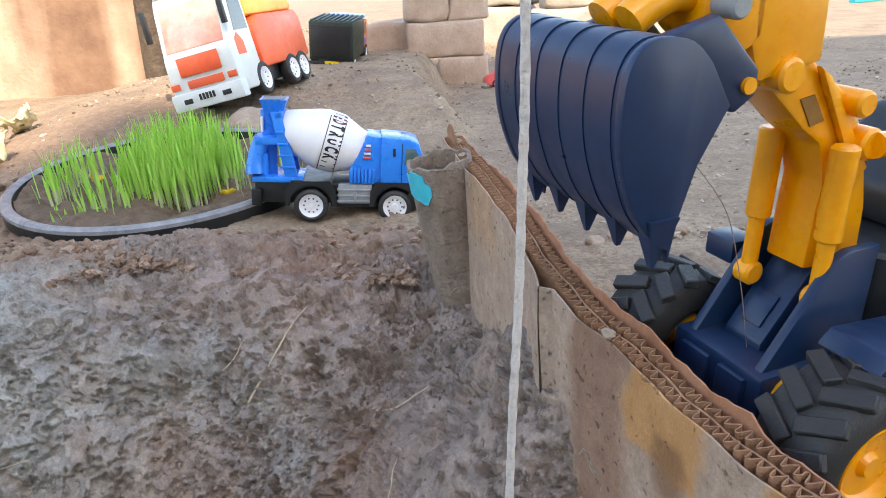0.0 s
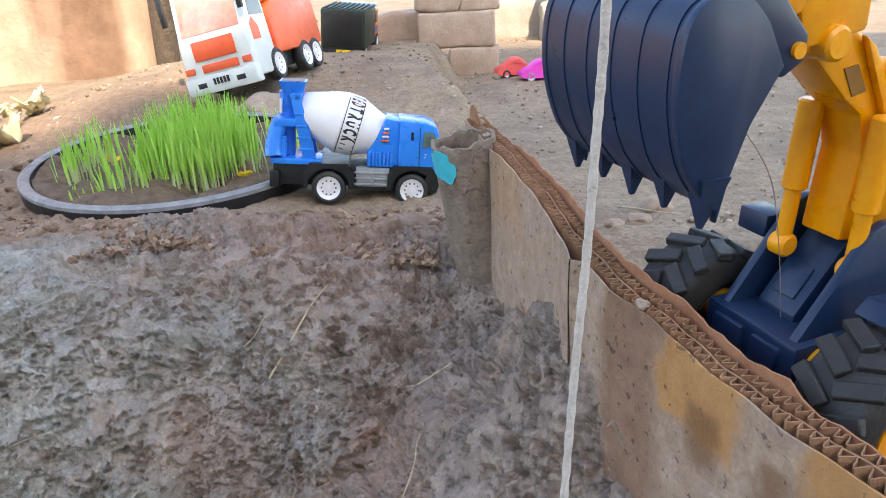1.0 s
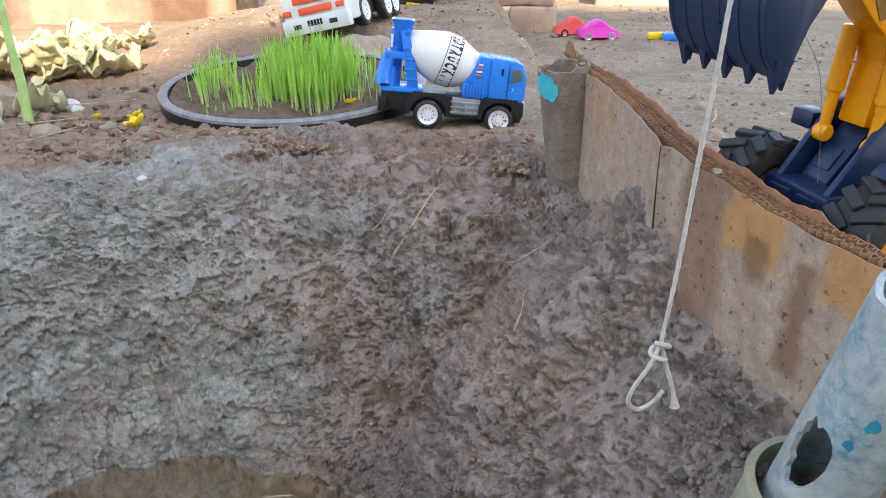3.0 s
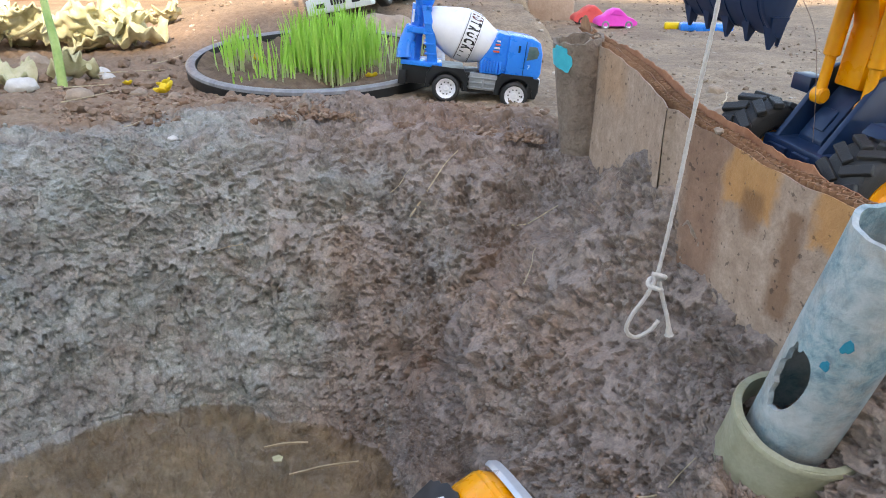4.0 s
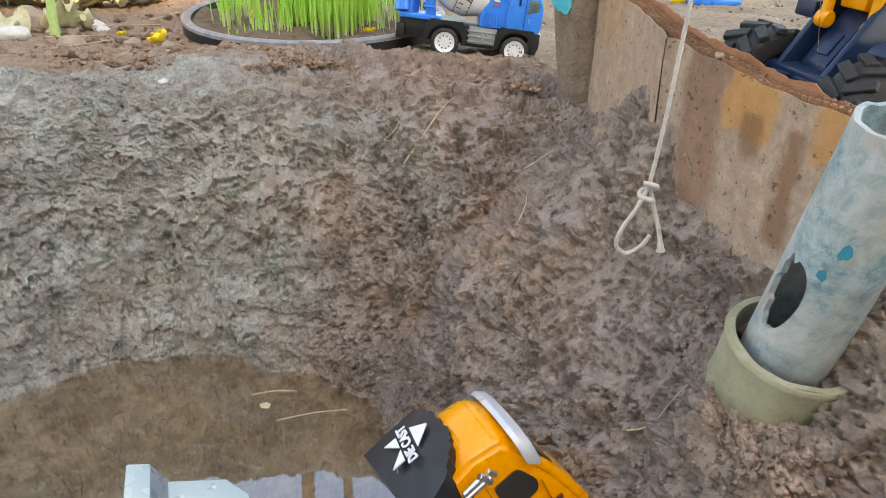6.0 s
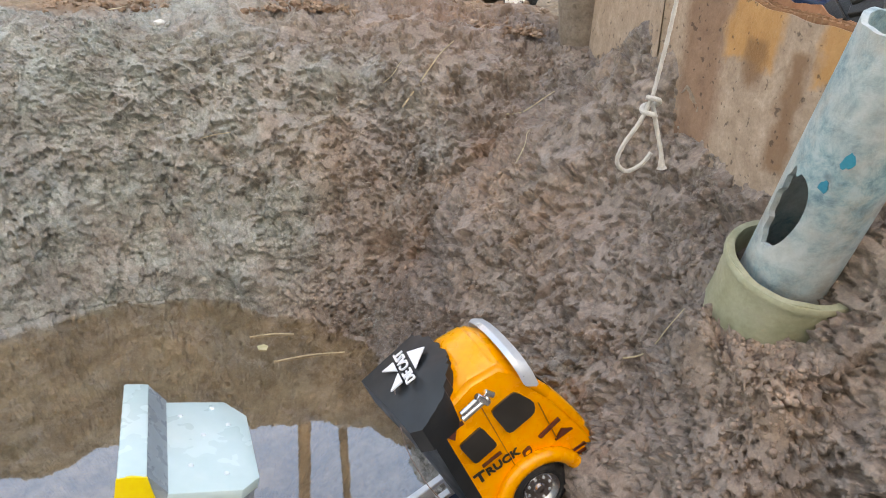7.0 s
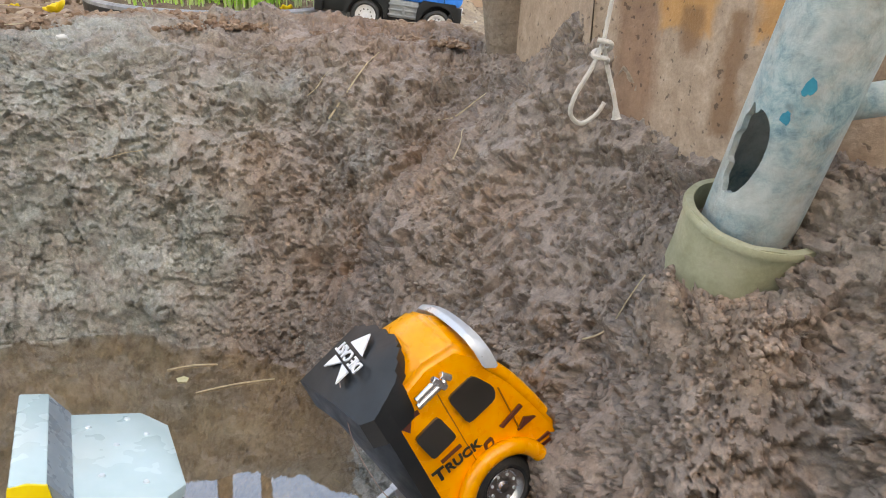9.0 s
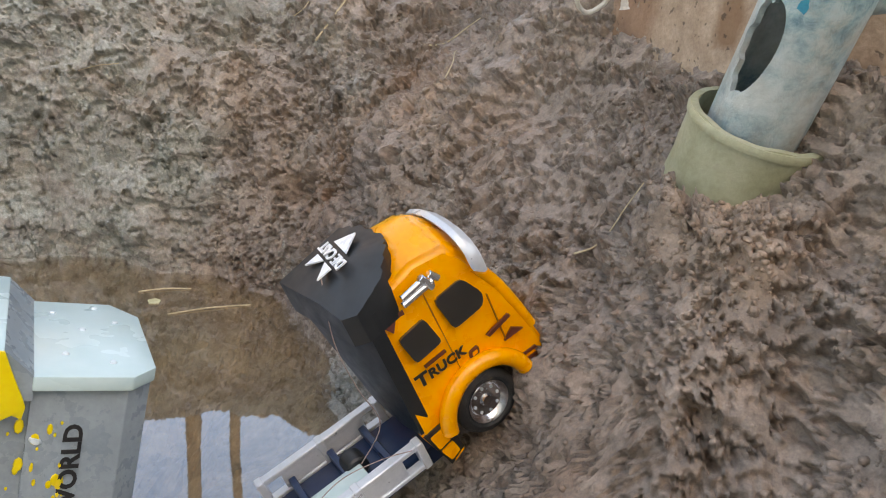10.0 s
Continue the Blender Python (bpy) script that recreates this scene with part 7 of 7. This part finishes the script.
def build_crumbs():
    """Loose crumbs of turned soil along the pit's lip and beside the tray."""
    rg = np.random.RandomState(9)
    bm = bmesh.new()
    bmesh.ops.create_icosphere(bm, subdivisions=2, radius=1.0)
    V = np.array([v.co[:] for v in bm.verts])
    F = np.array([[v.index for v in f.verts] for f in bm.faces])
    bm.free()
    n = 5200
    a = np.radians(rg.uniform(48, 125, n))
    deg = np.degrees(a)
    rim = np.interp(deg, PIT_TURN, PIT_RIM)
    rr = rim + rg.uniform(0.004, 0.100, n) + np.where(deg > 103, rg.uniform(0, 0.22, n), 0)
    x, y = PIT[0] + rr * np.cos(a), PIT[1] + rr * np.sin(a)
    keep = (np.hypot(x + 0.35, y - 0.868) > 0.196) & (x < board_x(y) - 0.03) & ((x < -0.19) | (y < 0.665))
    x, y = x[keep], y[keep]
    z = land(x, y)
    r = 0.0010 + 0.0050 * rg.uniform(0, 1, len(x)) ** 5
    verts, faces = [], []
    for k in range(len(x)):
        q = V * (1 + 0.60 * fbm(V + k * 3.7, 1.6, 2, 0.8, 71))[:, None] * r[k] * np.array([1.0, rg.uniform(0.7, 1.0), 0.75])
        verts.append(q + np.array([x[k], y[k], z[k] + r[k] * 0.15]))
        faces.append(F + k * len(V))
    me = bpy.data.meshes.new("soil_crumbs")
    me.from_pydata(np.concatenate(verts).tolist(), [], np.concatenate(faces).tolist())
    m, nt, b = node_mat("turned_soil")
    g = nt.nodes.new("ShaderNodeNewGeometry")
    col = ramp(nt, g.outputs["Random Per Island"], [(0.0, (0.17, 0.098, 0.062)), (0.5, (0.27, 0.168, 0.112)), (1.0, (0.38, 0.27, 0.195))])
    nt.links.new(mix(nt, 0.4, col, ramp(nt, tex_noise(nt, coords(nt), 420, 3), [(0.3, 0.2), (0.7, 0.8)]), "OVERLAY"), b.inputs["Base Color"])
    b.inputs["Roughness"].default_value = 0.95
    bump(nt, b, tex_noise(nt, coords(nt), 600, 3), 0.0008)
    me.materials.append(m)
    tagged(new("soil_crumbs", me), "loose reddish-brown soil crumbs along the pit's lip", "soil", kind="stuff")


build_crumbs()


def build_mud_crumbs():
    """Small torn crumbs of wet clay lying in drifts on the pit's slope."""
    rg = np.random.RandomState(21)
    me0 = ground.data
    n = len(me0.vertices)
    P, mud, grey = np.empty(n * 3, np.float32), np.empty(n, np.float32), np.empty(n, np.float32)
    me0.vertices.foreach_get("co", P)
    me0.attributes["mud"].data.foreach_get("value", mud)
    me0.attributes["grey"].data.foreach_get("value", grey)
    P = P.reshape(-1, 3).astype(float)
    ok = np.where((mud > 0.6) & (P[:, 2] > WATER + 0.004) & (P[:, 1] > -0.05) & (P[:, 0] < board_x(P[:, 1]) - 0.006))[0]
    ok = rg.choice(ok, 60000, replace=False)
    q = P[ok]
    w = smooth(-0.05, 0.45, fbm(q, 15, 3, 0.6, 81)) * 0.9 + 0.06
    ok = ok[rg.uniform(0, 1, len(ok)) < w][:13000]
    bm = bmesh.new()
    bmesh.ops.create_icosphere(bm, subdivisions=1, radius=1.0)
    V = np.array([v.co[:] for v in bm.verts])
    F = np.array([[v.index for v in f.verts] for f in bm.faces])
    bm.free()
    r = 0.0007 + 0.0019 * rg.uniform(0, 1, len(ok)) ** 3
    K = V[None] * rg.uniform(0.6, 1.25, (len(ok), len(V), 1)) * r[:, None, None] * rg.uniform(0.65, 1.2, (len(ok), 1, 3))
    K = K + P[ok][:, None] + np.array([0, 0, 0.15]) * r[:, None, None]
    me = bpy.data.meshes.new("clay_crumbs")
    me.from_pydata(K.reshape(-1, 3).tolist(), [], (F[None] + (np.arange(len(ok)) * len(V))[:, None, None]).reshape(-1, 3).tolist())
    me.polygons.foreach_set("use_smooth", [True] * len(me.polygons))
    for key, v in (("rust", np.zeros(len(ok))), ("mud", np.ones(len(ok))), ("lip", np.zeros(len(ok))), ("wet", np.zeros(len(ok))), ("grey", grey[ok])):
        at = me.attributes.new(key, "FLOAT", "POINT")
        at.data.foreach_set("value", np.repeat(v, len(V)).astype(np.float32))
    me.materials.append(me0.materials[0])
    tagged(new("clay_crumbs", me), "small wet clay crumbs strewn over the pit's slope", "mud", kind="stuff")


build_mud_crumbs()


def build_cord():
    k = Vector((0.006, 0.145, -0.016))
    t = thing("cord", Matrix.Translation(k), "off-white cotton cord with a knotted loop hanging over the pit", "rope")
    part("strand", hose([(0.016, 0.0, 1.10), (0.013, 0.0, 0.55), (0.011, 0.0, 0.22), (0.009, 0, 0.14), (0.006, 0, 0.09), (0.003, 0.0, 0.035), (0.0, 0.0, 0.0)], 0.0010, 10, steps=24, wobble=0.10), M_ROPE, t)
    part("loop", hose([(0.0, 0, 0.002), (-0.004, -0.002, -0.008), (-0.010, -0.002, -0.020), (-0.0115, -0.001, -0.029), (-0.006, 0.001, -0.034), (0.001, 0.002, -0.030), (0.0045, 0.002, -0.024)], 0.0011, 10, steps=8, wobble=0.08), M_ROPE, t)
    part("tail", hose([(0.001, 0.001, 0.001), (0.0045, 0.001, -0.010), (0.0085, 0.0, -0.022), (0.0105, 0.0, -0.031)], lambda u: 0.0011 + (0.0012 * max(0, u - 0.75) / 0.25), 10, steps=8, wobble=0.08), M_ROPE, t)
    bm = hose([(-0.003, -0.002, 0.004), (0.003, -0.0025, 0.003), (0.0035, 0.002, 0.0), (-0.002, 0.003, -0.001), (-0.0035, -0.001, -0.003), (0.002, -0.003, -0.004), (0.003, 0.001, -0.006)], 0.0012, 9, steps=6)
    part("knot", bm, M_ROPE, t)


build_cord()
